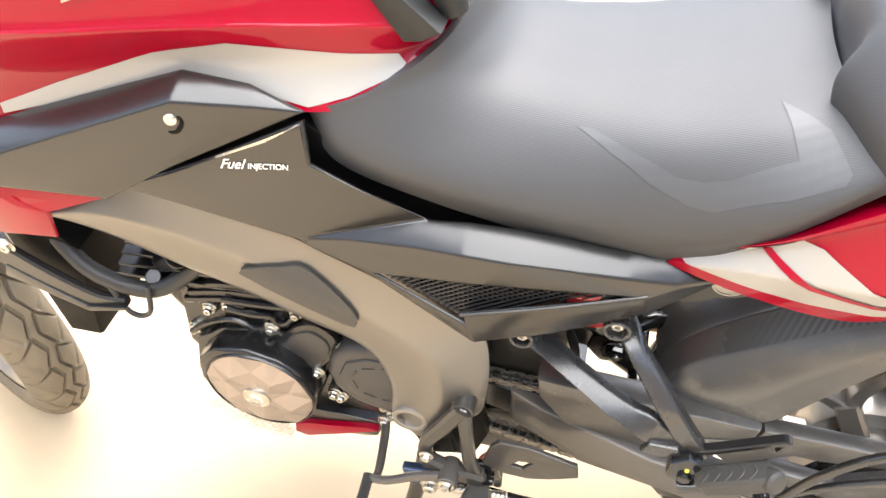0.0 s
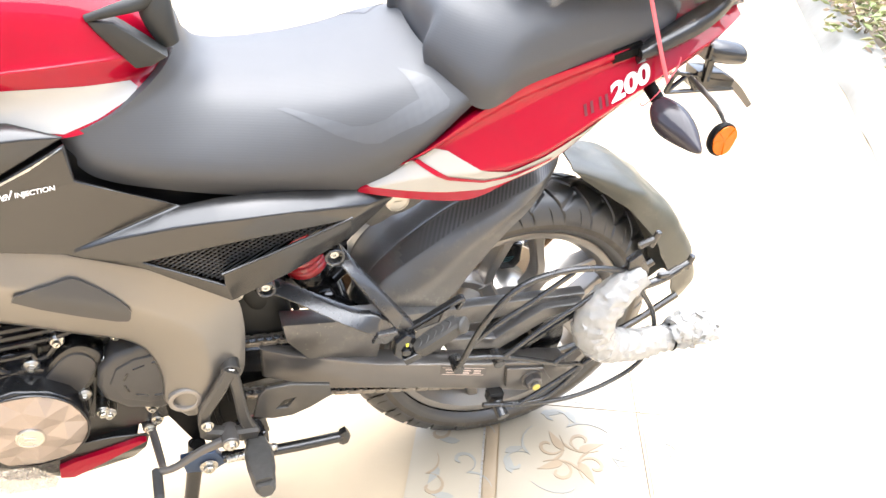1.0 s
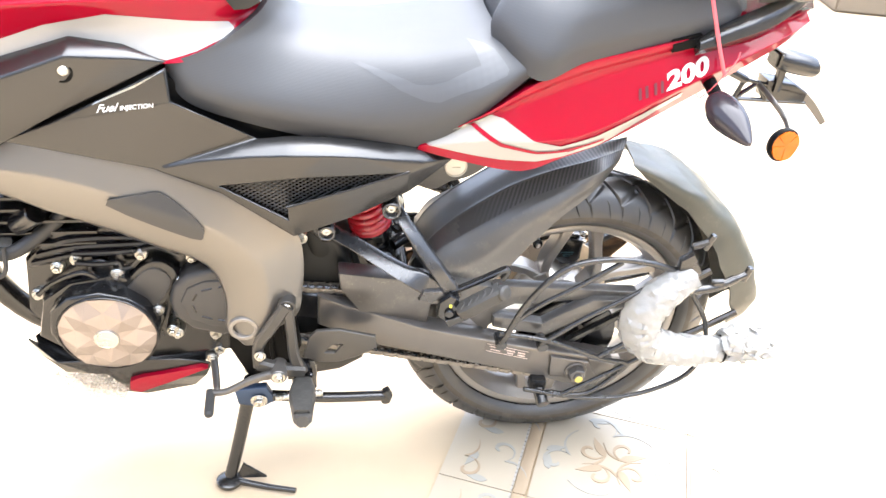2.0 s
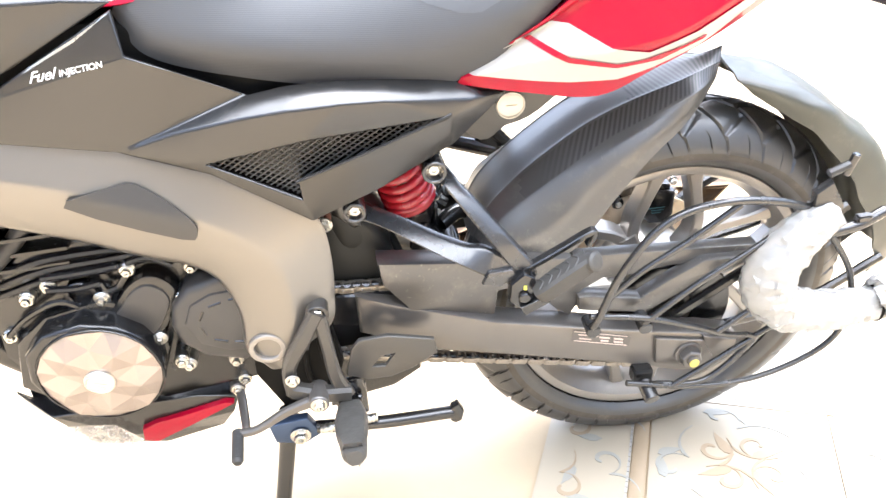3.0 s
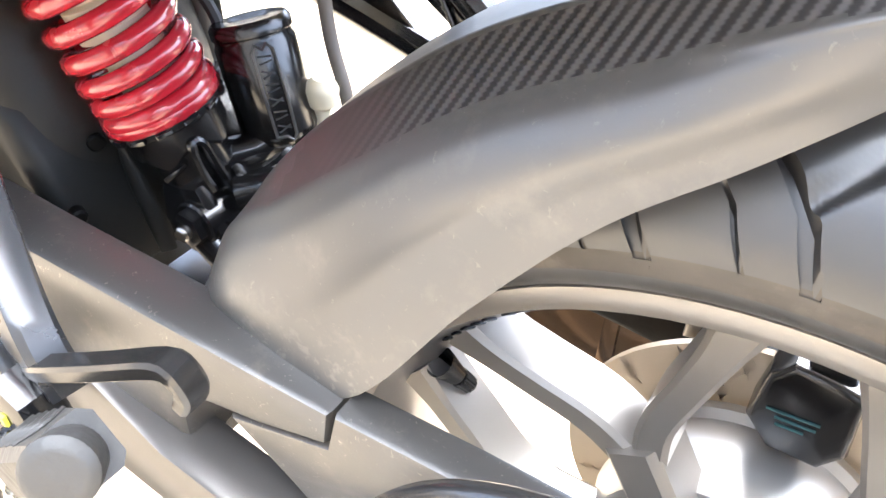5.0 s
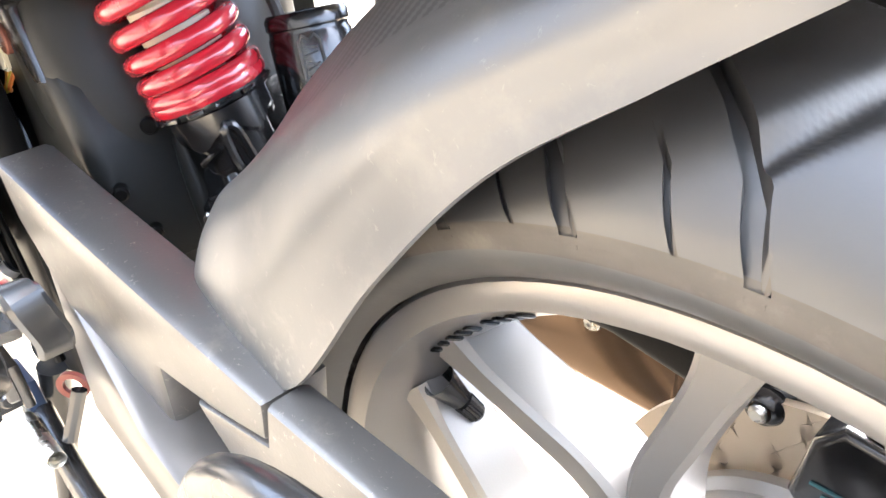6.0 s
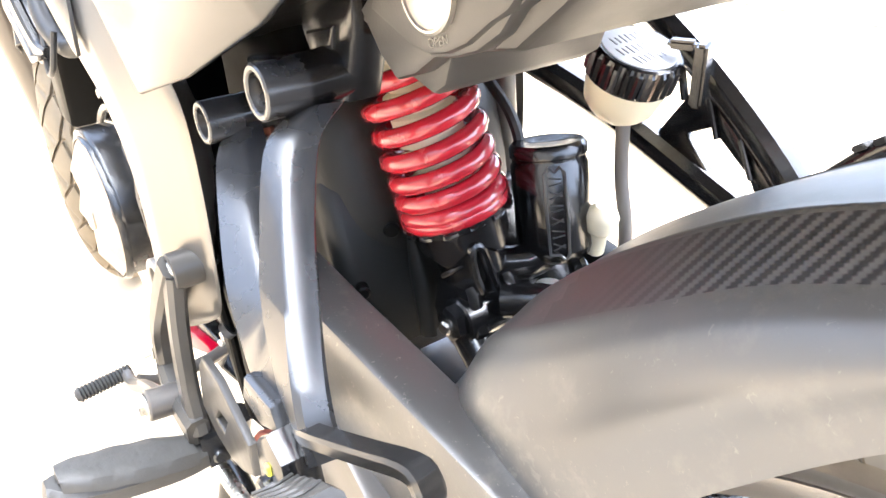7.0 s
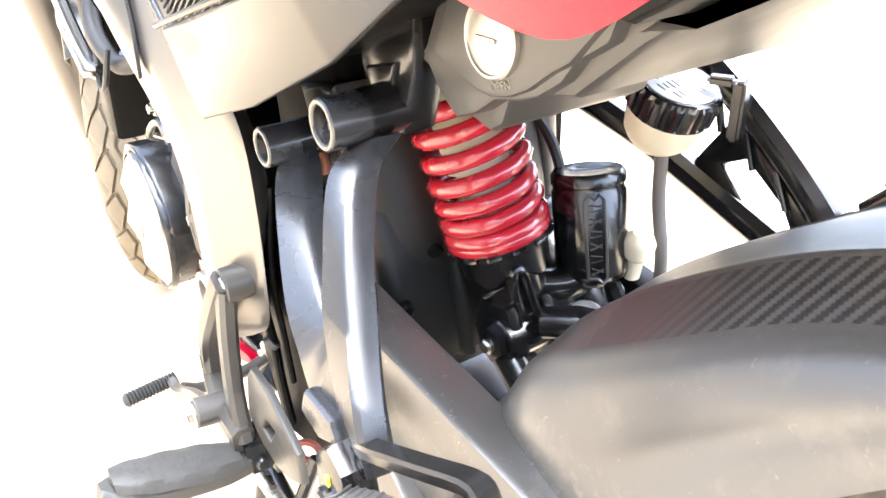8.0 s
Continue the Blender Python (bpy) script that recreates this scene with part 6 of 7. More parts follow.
part("sticker_print", join(*[prism([(a, lie(a, d)), (b, lie(b, d)), (b, lie(b, d - h)), (a, lie(a, d - h))], -0.1432, -0.1427, 0) for a, b, d, h in ((-0.166, -0.086, 0.0085, 0.0012), (-0.166, -0.086, -0.0085, 0.0012), (-0.160, -0.130, 0.004, 0.002), (-0.158, -0.140, -0.003, 0.002), (-0.128, -0.112, 0.003, 0.003), (-0.126, -0.114, -0.003, 0.003), (-0.106, -0.092, 0.003, 0.003), (-0.106, -0.092, -0.003, 0.003))]), material("pale_orange_print", (0.6, 0.5, 0.45), 0.5), swing)
part("chain_adjuster", join(prism([(-0.045, 0.318), (0.03, 0.300), (0.05, 0.265), (0.03, 0.245), (-0.04, 0.268)], -0.150, -0.14, 0.003), prism([(0.03, 0.305), (0.085, 0.288), (0.082, 0.262), (0.04, 0.25)], -0.146, -0.10, 0.003)), ALLOY, swing)
part("axle_nut", join(rod((0.008, -0.148, 0.281), (0.008, -0.154, 0.281), 0.021), lathe([(0, 0.016), (0.012, 0.016), (0.014, 0.014), (0.014, 0)], (0.008, -0.153, 0.281), (0, -1, 0), 6), rod((0.008, -0.16, 0.281), (0.008, -0.173, 0.281), 0.0085)), ALLOY, swing, "large axle nut with a yellow-marked end")
part("axle_end", rod((0.008, -0.172, 0.281), (0.008, -0.1745, 0.281), 0.0075), material("yellow_marked_steel", (0.6, 0.5, 0.12), 0.4, metal=0.4), swing)
part("bobbin", join(rod((-0.057, -0.142, 0.243), (-0.053, -0.184, 0.228), 0.0115), block((-0.06, -0.148, 0.252), (0.03, 0.022, 0.024), 0.003)), SATIN, swing, "paddock stand bobbin")
part("cover_rear", prism([(-0.164, 0.461), (-0.10, 0.454), (0.104, 0.436), (0.100, 0.412), (-0.02, 0.418), (-0.09, 0.412), (-0.120, 0.416), (-0.150, 0.400), (-0.156, 0.375), (-0.166, 0.358), (-0.185, 0.372), (-0.205, 0.394), (-0.236, 0.424), (-0.172, 0.434)], -0.131, -0.108, 0.004, yf=lambda x, z: 0.05 * (min(x, -0.05) + 0.42)), COVERM, swing, "rear half of the chain cover")
# brake caliper on the far side
cal = part("brake_caliper", join(prism([(-0.010, 0.412), (-0.004, 0.444), (0.006, 0.455), (0.026, 0.452), (0.040, 0.448), (0.041, 0.407), (0.030, 0.392), (0.004, 0.394)], 0.024, 0.052, 0.004, 0, 3), prism([(0.010, 0.452), (0.014, 0.463), (0.032, 0.460), (0.034, 0.449)], 0.030, 0.048, 0.002)), BLACK, bike, "black rear brake caliper over the disc")
part("caliper_print", join(*[block((0.012 + 0.002 * (k % 2), 0.0235, 0.4235 - 0.0045 * k), (0.026 - 0.006 * k, 0.001, 0.0011), 0) for k in range(3)]), material("teal_print", (0.06, 0.16, 0.17), 0.5), cal)
part("caliper_body", join(prism([(-0.058, 0.408), (-0.056, 0.432), (-0.045, 0.448), (-0.016, 0.450), (-0.008, 0.425), (-0.02, 0.408)], 0.068, 0.088, 0.005, 0, 3), prism([(-0.012, 0.420), (-0.01, 0.462), (0.045, 0.462), (0.052, 0.42)], 0.070, 0.092, 0.005)), ALLOY, cal, "grey cast caliper body")
boot = part("caliper_boot", lathe([(0, 0.010), (0.004, 0.0115), (0.008, 0.0095), (0.012, 0.0105), (0.016, 0.008), (0.017, 0.0055)], (-0.037, 0.072, 0.416), (0, -1, 0), 24), BLACK, cal, "black rubber boot")
part("pin", rod((-0.037, 0.058, 0.416), (-0.037, 0.051, 0.416), 0.0045), STEEL, boot, "bright slider pin")
for p in ((0.050, 0.060, 0.446), (0.053, 0.060, 0.424)):
    part("caliper_bolt", bolt(p, r=0.0055), STEEL, cal, "bright zinc bolt")
part("brake_hose", tube([(-0.045, 0.085, 0.43), (-0.10, 0.11, 0.425), (-0.2, 0.125, 0.44), (-0.3, 0.115, 0.45)], 0.004, 8, 6), HOSE, cal)
EXH = material("polished_bronze_exhaust", (0.13, 0.088, 0.058), 0.16, metal=1.0, var=0.3, scale=5)
exh = part("exhaust_shield", prism([(-0.36, 0.272), (-0.33, 0.315), (-0.24, 0.345), (-0.10, 0.362), (0.10, 0.372), (0.21, 0.362), (0.155, 0.292), (0.0, 0.277), (-0.10, 0.272), (-0.25, 0.274)], 0.150, 0.215, 0.009, 1, 3), EXH, bike, "polished bronze exhaust shield on the far side")
part("shield_band", prism([(-0.135, 0.285), (-0.128, 0.360), (-0.117, 0.361), (-0.122, 0.283)], 0.1465, 0.152, 0.001), EXH, exh)
for p in ((-0.20, 0.1495, 0.335), (-0.09, 0.1495, 0.345)):
    part("bolt", bolt(p, r=0.005, h=0.004), STEEL, exh)

# ---- rear guard rods ----
GR = material("satin_black_rod", (0.022, 0.0215, 0.021), 0.25, specular=0.9, var=0.1)
guard = part("leg_guard", tube([(-0.150, -0.160, 0.372), (-0.146, -0.172, 0.388), (-0.121, -0.172, 0.460), (-0.085, -0.172, 0.520), (-0.045, -0.172, 0.549), (0.015, -0.170, 0.556), (0.077, -0.166, 0.545), (0.125, -0.158, 0.525), (0.15, -0.15, 0.515)], 0.0055, 12, 6), GR, bike, "black tubular guard beside the rear wheel")
rods = [
    [(-0.131, -0.172, 0.429), (-0.091, -0.172, 0.466), (-0.035, -0.172, 0.503), (0.030, -0.170, 0.550)],
    [(-0.075, -0.160, 0.362), (-0.070, -0.170, 0.378), (-0.008, -0.170, 0.430), (0.06, -0.168, 0.473), (0.125, -0.16, 0.513)],
    [(-0.155, -0.168, 0.397), (-0.076, -0.170, 0.381), (0.0, -0.170, 0.350), (0.05, -0.170, 0.327), (0.088, -0.170, 0.318), (0.088, -0.170, 0.300), (0.03, -0.170, 0.240), (-0.05, -0.165, 0.243)],
    [(-0.09, -0.168, 0.256), (0.0, -0.170, 0.233), (0.09, -0.170, 0.225), (0.165, -0.168, 0.241), (0.222, -0.165, 0.275), (0.242, -0.16, 0.325), (0.225, -0.158, 0.40), (0.18, -0.155, 0.47)],
    [(0.035, -0.170, 0.335), (0.08, -0.168, 0.366), (0.115, -0.168, 0.39)],
    [(-0.02, -0.170, 0.237), (0.06, -0.170, 0.29), (0.10, -0.168, 0.316), (0.135, -0.167, 0.338)],
]
for r in rods:
    part("rod", tube(r, 0.0045, 10, 6), GR, guard)
for p in ((-0.148, -0.142, 0.372), (-0.073, -0.142, 0.365)):
    part("stud", rod(p, (p[0], -0.172, p[2] - 0.004), 0.010), GR, guard)
part("clamp", join(prism([(0.135, 0.545), (0.155, 0.56), (0.18, 0.52), (0.165, 0.495), (0.14, 0.50)], -0.165, -0.150, 0.003), tube([(0.155, -0.15, 0.565), (0.18, -0.15, 0.575)], 0.006, 8, 2), tube([(0.165, -0.155, 0.472), (0.22, -0.15, 0.476), (0.258, -0.145, 0.490)], 0.008, 10, 3), rod((0.258, -0.145, 0.490), (0.280, -0.142, 0.499), 0.006), rod((0.276, -0.142, 0.484), (0.282, -0.142, 0.514), 0.006), block((0.225, -0.150, 0.487), (0.022, 0.012, 0.010), 0.002), rod((0.178, -0.15, 0.56), (0.186, -0.15, 0.59), 0.0055)), GR, guard, "black clamp for the folding step")
WRAP = material("bubble_wrap", (0.50, 0.495, 0.475), 0.14, var=0.12, scale=60, bump=1.0, bump_scale=110, transmission=0.45, rough_var=0.1)
bm = tube([(0.168, -0.16, 0.510), (0.125, -0.17, 0.490), (0.094, -0.176, 0.455), (0.088, -0.18, 0.415), (0.112, -0.182, 0.380), (0.16, -0.184, 0.363), (0.21, -0.185, 0.360), (0.252, -0.186, 0.363)], [0.022, 0.029, 0.034, 0.036, 0.034, 0.030, 0.027, 0.023], 40, 14)
for v in bm.verts:
    q = noise.noise(v.co * 45) * 0.006 + noise.noise(v.co * 120) * 0.0045 + abs(noise.noise(v.co * 220)) * 0.003
    v.co += Vector((noise.noise(v.co * 90), noise.noise(v.co * 90 + Vector((5, 1, 3))), noise.noise(v.co * 90 + Vector((1, 7, 2))))) * (0.002 + abs(q))
part("step_wrapping", bm, WRAP, guard, "crumpled clear bubble wrap round the folding step", sharp=25)
bm = tube([(0.250, -0.186, 0.363), (0.278, -0.187, 0.376), (0.31, -0.188, 0.374), (0.345, -0.188, 0.362)], [0.021, 0.033, 0.030, 0.016], 36, 12)
for v in bm.verts:
    v.co += Vector((noise.noise(v.co * 120), noise.noise(v.co * 90 + Vector((5, 1, 3))), noise.noise(v.co * 80 + Vector((1, 7, 2))))) * 0.013
part("wrapping_end", bm, WRAP, guard, sharp=25)
part("wrapping_band", tube([(0.252, -0.186 + 0.0245 * math.cos(a), 0.363 + 0.0245 * math.sin(a)) for a in [2 * math.pi * k / 14 for k in range(15)]], 0.0022, 6, 2), DARK, guard)

# ---- tail fittings ----
grab = part("grab_rail", loft([[(x, y - w, z), (x, y - w * 0.6, z + h), (x, y + w, z + h), (x, y + w, z - h * 0.4), (x, y, z - h)] for x, y, z, w, h in ((0.052, -0.160, 0.912, 0.008, 0.010), (0.09, -0.155, 0.926, 0.014, 0.015), (0.15, -0.140, 0.944, 0.017, 0.018), (0.20, -0.115, 0.962, 0.016, 0.017), (0.25, -0.075, 0.985, 0.012, 0.010), (0.272, -0.05, 0.998, 0.006, 0.003))], 5, 3, close=True, caps=True), SATIN, bike, "satin grey-black grab rail")
part("grab_mount", block((0.04, -0.14, 0.915), (0.05, 0.03, 0.018), 0.004, (0, -15, 0)), DARK, grab)
part("grab_rail_far", loft([[(x, -y - w, z), (x, -y - w * 0.6, z + h), (x, -y + w, z + h), (x, -y + w, z - h * 0.4), (x, -y, z - h)] for x, y, z, w, h in ((0.052, -0.160, 0.912, 0.008, 0.010), (0.15, -0.140, 0.944, 0.017, 0.018), (0.25, -0.075, 0.985, 0.012, 0.010), (0.272, -0.05, 0.998, 0.006, 0.003))], 5, 3, close=True, caps=True), SATIN, bike)
part("tail_tip", loft([[(x, -w, z - h), (x, -w * 1.1, z), (x, -w * 0.7, z + h), (x, 0, z + h * 1.1), (x, w * 0.7, z + h), (x, w * 1.1, z), (x, w, z - h)] for x, w, z, h in ((0.05, 0.12, 0.915, 0.03), (0.12, 0.11, 0.935, 0.028), (0.18, 0.09, 0.950, 0.022), (0.245, 0.05, 0.968, 0.012))], 5, 3, 0.003), RED, tail, "red tail tip")
hold = part("plate_holder", join(tube([(0.10, -0.05, 0.872), (0.16, -0.045, 0.84), (0.215, -0.04, 0.815)], 0.007, 8, 4), prism([(0.25, 0.818), (0.255, 0.784), (0.326, 0.776), (0.328, 0.797), (0.30, 0.812)], -0.046, -0.01, 0.004), prism([(0.258, 0.85), (0.262, 0.80), (0.274, 0.80), (0.272, 0.85)], -0.052, -0.040, 0.003)), BLACK, bike, "black plate bracket under the tail")
for p, q in (((0.212, 0.817), (0.325, 0.794)), ((0.203, 0.784), (0.33, 0.779)), ((0.212, 0.817), (0.203, 0.784)), ((0.206, 0.786), (0.235, 0.811)), ((0.235, 0.811), (0.256, 0.783))):
    part("lattice_bar", beam([(p[0], -0.042, p[1]), (q[0], -0.042, q[1])], 0.0055, 0.008, 1), BLACK, hold)
part("plate_leg", beam([(0.322, -0.04, 0.792), (0.345, -0.042, 0.775), (0.377, -0.044, 0.744)], [0.014, 0.013, 0.010], 0.004, 3), ALLOY, hold, "grey plate stay")
part("tail_lamp", join(loft([[(x, -0.05 + r * math.cos(a), z + r * 0.8 * math.sin(a)) for a in [2 * math.pi * k / 14 for k in range(14)]] for x, z, r in ((0.248, 0.858, 0.017), (0.262, 0.855, 0.022), (0.308, 0.846, 0.021), (0.320, 0.843, 0.014))], 3, 2, close=True, caps=True), block((0.246, -0.05, 0.858), (0.012, 0.034, 0.028), 0.004)), SATIN, hold, "dark tail lamp housing")
ind = part("indicator", loft([[(x + r * math.cos(a), y, z + 0.85 * r * math.sin(a)) for a in [2 * math.pi * k / 18 for k in range(18)]] for x, y, z, r in ((0.097, -0.168, 0.847, 0.010), (0.098, -0.178, 0.841, 0.020), (0.102, -0.198, 0.834, 0.0265), (0.108, -0.224, 0.828, 0.021), (0.114, -0.248, 0.820, 0.009), (0.116, -0.256, 0.818, 0.003))], 4, 2, close=True, caps=True), material("smoked_lens", (0.035, 0.03, 0.036), 0.16, var=0.2), bike, "dark smoked arrow-shaped indicator on a stalk")
part("stalk", tube([(0.085, -0.11, 0.87), (0.092, -0.14, 0.86), (0.097, -0.172, 0.846)], 0.0095, 10, 3), DARK, ind)
AMBER = material("amber_reflector", (0.55, 0.13, 0.004), 0.18, var=0.3, scale=50)
refl = part("reflector", lathe([(-0.006, 0.024), (0.0, 0.0265), (0.004, 0.0265), (0.006, 0.025), (0.006, 0)], (0.236, -0.158, 0.765), Vector((0.15, -1, 0.12)), 28), DARK, bike, "round amber reflector on a thin stay")
for k in range(8):
    a0, a1 = 2 * math.pi * k / 8, 2 * math.pi * (k + 1) / 8
    d = Vector((0.15, -1, 0.12)).normalized()
    s = d.orthogonal().normalized()
    u = d.cross(s)
    c = Vector((0.236, -0.158, 0.765)) + d * 0.0068
    bm = bmesh.new()
    f = [bm.verts.new(c + d * 0.0006)] + [bm.verts.new(c + 0.0235 * (math.cos(a) * s + math.sin(a) * u) + d * (0.002 if k % 2 else 0)) for a in (a0, (a0 + a1) / 2, a1)]
    bm.faces.new(f)
    part("facet", thicken(bm, 0.002), AMBER, refl, "amber reflector facet", smooth=False)
part("stay", join(tube([(0.244, -0.150, 0.783), (0.250, -0.12, 0.79), (0.234, -0.10, 0.808), (0.226, -0.06, 0.818)], 0.0042, 8, 3, 0.4), prism([(0.245, 0.74), (0.262, 0.735), (0.268, 0.765), (0.25, 0.775)], -0.152, -0.146, 0.001)), ALLOY, refl)

# ---- front wheel and fork ----
FA = Vector((-1.447, 0.0, 0.297))
STEER = Matrix.Translation(FA) @ Matrix.Rotation(radians(-23), 4, "Z") @ Matrix.Translation(-FA)
fw = part("front_wheel", lathe([(-0.04, 0.03), (0.04, 0.03), (0.04, 0.012), (-0.04, 0.012)], FA, (0, 1, 0), 28, closed=True), ALLOY, bike, "cast grey alloy front wheel")
part("tyre", tyre_mesh(FA, 0.296, 0.050, 27), TYRE_DUSTY, fw, "dusty front road tyre with slanted grooves")
part("rim", lathe([(a * 0.74, r - 0.012) for a, r in rim_profile], FA, (0, 1, 0), 72, closed=True), RIM, fw)
for k in range(6):
    a = radians(20 + 60 * k)
    part("spoke", join(tube([FA + Vector((0.03 * math.cos(a), -0.01, 0.03 * math.sin(a))), FA + Vector((0.11 * math.cos(a), -0.012, 0.11 * math.sin(a)))], 0.014, 10, 2), *[tube([FA + Vector((0.105 * math.cos(a), -0.012, 0.105 * math.sin(a))), FA + Vector((0.195 * math.cos(a + s * 0.33), -0.015, 0.195 * math.sin(a + s * 0.33)))], 0.0105, 10, 2) for s in (-1, 1)]), RIM, fw)
rows = []
for a, r, w in ((150, 0.315, 0.03), (120, 0.325, 0.058), (90, 0.328, 0.062), (60, 0.328, 0.062), (38, 0.33, 0.05)):
    c, s = math.cos(radians(a)), math.sin(radians(a))
    rows.append(sym([(FA.x + (r - 0.045) * c, -w, FA.z + (r - 0.045) * s), (FA.x + (r - 0.012) * c, -w * 0.9, FA.z + (r - 0.012) * s), (FA.x + r * c, 0, FA.z + r * s)]))
fw.matrix_local = STEER
part("front_mudguard", loft(rows, 6, 5, 0.003), SATIN, bike, "satin black front mudguard").matrix_local = STEER
for s in (-1, 1):
    part("fork_leg", join(rod(FA + Vector((0.02, s * 0.085, -0.01)), (-1.25, s * 0.088, 0.66), 0.027), rod((-1.25, s * 0.088, 0.66), (-1.15, s * 0.088, 0.96), 0.0205)), ALLOY, bike).matrix_local = STEER
part("radiator", prism([(-1.10, 0.62), (-1.06, 0.68), (-1.0, 0.60), (-1.04, 0.42), (-1.09, 0.42)], -0.13, 0.13, 0.008), DARK, bike, "black radiator")
part("radiator_side_rail", join(beam([(-1.10, -0.150, 0.610), (-1.04, -0.150, 0.566), (-0.985, -0.148, 0.535), (-0.945, -0.145, 0.538)], [0.04, 0.034, 0.028, 0.012], 0.012), prism([(-1.09, 0.585), (-1.0, 0.527), (-0.94, 0.538), (-0.945, 0.532), (-1.0, 0.518), (-1.10, 0.565)], -0.158, -0.152, 0.001)), SATIN, bike, "dark plastic lower shroud rail")
part("bolt", bolt((-1.075, -0.152, 0.618), r=0.008), STEEL, bike)
part("handlebar_clamp", prism([(-1.16, 0.95), (-1.08, 0.92), (-1.02, 0.98), (-1.10, 1.04)], -0.11, 0.11, 0.01), BLACK, bike)

# ---- parcel on the pillion seat ----
parcel = thing("parcel", "brown cardboard parcel in a crumpled clear plastic bag", "parcel", BIKE)
CARD = material("brown_cardboard", (0.42, 0.29, 0.18), 0.7, var=0.08)
part("carton", block((0.075, -0.01, 1.062), (0.30, 0.225, 0.13), 0.006, (0, 6, 4)), CARD, parcel)
bm = block((0.075, -0.018, 1.05), (0.385, 0.285, 0.180), 0.035, (0, 6, 4), 3)
bmesh.ops.subdivide_edges(bm, edges=[e for e in bm.edges if e.calc_length() > 0.03], cuts=9, use_grid_fill=True)
for v in bm.verts:
    q = v.co * 16
    v.co += Vector((noise.noise(q), noise.noise(q + Vector((3, 3, 3))), noise.noise(q + Vector((7, 1, 5))))) * 0.016 + Vector((noise.noise(v.co * 50), noise.noise(v.co * 55), noise.noise(v.co * 60))) * 0.005
BAG = material("thin_plastic_bag", (0.75, 0.73, 0.72), 0.2, var=0.04, scale=30, bump=0.6, bump_scale=40, transmission=0.8, rough_var=0.12)
part("bag", bm, BAG, parcel, "thin crumpled plastic bag", sharp=20)
strap = thing("strap", "flat pink plastic strapping tied round the parcel and tail", "strap", BIKE)
PINK = material("pink_strapping", (0.72, 0.13, 0.16), 0.35, var=0.08)
part("band", join(tube([(0.0, -0.05, 1.14), (0.012, -0.135, 1.115), (0.038, -0.154, 1.02), (0.072, -0.172, 0.93), (0.094, -0.178, 0.882)], 0.0026, 8, 8, 0.4), tube([(0.094, -0.178, 0.882), (0.108, -0.172, 0.900), (0.112, -0.168, 0.912)], 0.0016, 8, 4, 0.5), tube([(0.094, -0.178, 0.882), (0.082, -0.174, 0.858), (0.074, -0.166, 0.842), (0.068, -0.166, 0.848)], 0.0014, 8, 5, 0.6)), PINK, strap)

# ---- patterned floor tiles let into the yard ----
O = Vector((0.022, -0.028, 0))
TD, TE = Vector((-0.42, -0.907, 0)), Vector((0.907, -0.42, 0))
TILE = material("cream_ceramic_tile", (0.40, 0.345, 0.26), 0.35, var=0.06, scale=9)
BROWN = material("brown_tile_glaze", (0.35, 0.27, 0.18), 0.4, var=0.2)
GREYG = material("grey_blue_tile_glaze", (0.32, 0.315, 0.28), 0.4, var=0.2)


def flat(u0, u1, v0, v1, z0, z1, bevel=0.0015):
    bm = bmesh.new()
    bmesh.ops.create_cube(bm, size=1)
    bmesh.ops.bevel(bm, geom=bm.edges[:], offset=0.004, segments=1, affect="EDGES")
    for v in bm.verts:
        u, w = u0 + (v.co.x + 0.5) * (u1 - u0), v0 + (v.co.y + 0.5) * (v1 - v0)
        z = z0 + (v.co.z + 0.5) * (z1 - z0)
        v.co = O + TE * u + TD * w + Vector((0, 0, z))
    return bm


def scroll(cu, cv, size, start, turns, hand, tail_len):
    """A flat leaf scroll: a spiral that swells and tapers, with a stem."""
    pts, ws = [], []
    for i in range(34):
        t = i / 33
        a = start + hand * turns * 2 * math.pi * (1 - t)
        r = size * (0.14 + 0.86 * t)
        pts.append((cu + r * math.cos(a), cv + r * math.sin(a)))
        ws.append(size * (0.20 * math.sin(math.pi * min(1, 0.12 + t * 0.95)) + 0.03))
    a = start + hand * 0.5 * math.pi
    for i in range(1, 7):
        t = i / 6
        pts.append((pts[33][0] + tail_len * t * math.cos(a + hand * -0.9 * t), pts[33][1] + tail_len * t * math.sin(a + hand * -0.9 * t)))
        ws.append(size * 0.16 * (1 - t) + 0.0012)
    bm = bmesh.new()
    prev = None
    for i, (u, v) in enumerate(pts):
        k = min(i + 1, len(pts) - 1)
        j = max(i - 1, 0)
        d = Vector((pts[k][0] - pts[j][0], pts[k][1] - pts[j][1]))
        d = d.normalized() if d.length else Vector((1, 0))
        q = [Vector((u, v)) + s * ws[i] * 0.5 * Vector((-d.y, d.x)) for s in (-1, 1)]
        cur = [bm.verts.new(O + TE * p.x + TD * p.y + Vector((0, 0, 0.0062))) for p in q]
        if prev:
            bm.faces.new((prev[0], prev[1], cur[1], cur[0]))
        prev = cur
    return thicken(bm, 0.0012)


def leaf(cu, cv, ang, length, width):
    """A flat pointed leaf."""
    bm = bmesh.new()
    c, s = math.cos(ang), math.sin(ang)
    pts = [(length * t, width * math.sin(math.pi * t ** 0.7) * h + 0.25 * length * t * t) for h, ts in ((1, (0, 0.2, 0.4, 0.6, 0.8)), (-1, (1.0, 0.8, 0.6, 0.4, 0.2))) for t in ts]
    f = bm.faces.new([bm.verts.new(O + TE * (cu + c * a - s * b) + TD * (cv + s * a + c * b) + Vector((0, 0, 0.0060))) for a, b in pts])
    return thicken(bm, 0.0011)


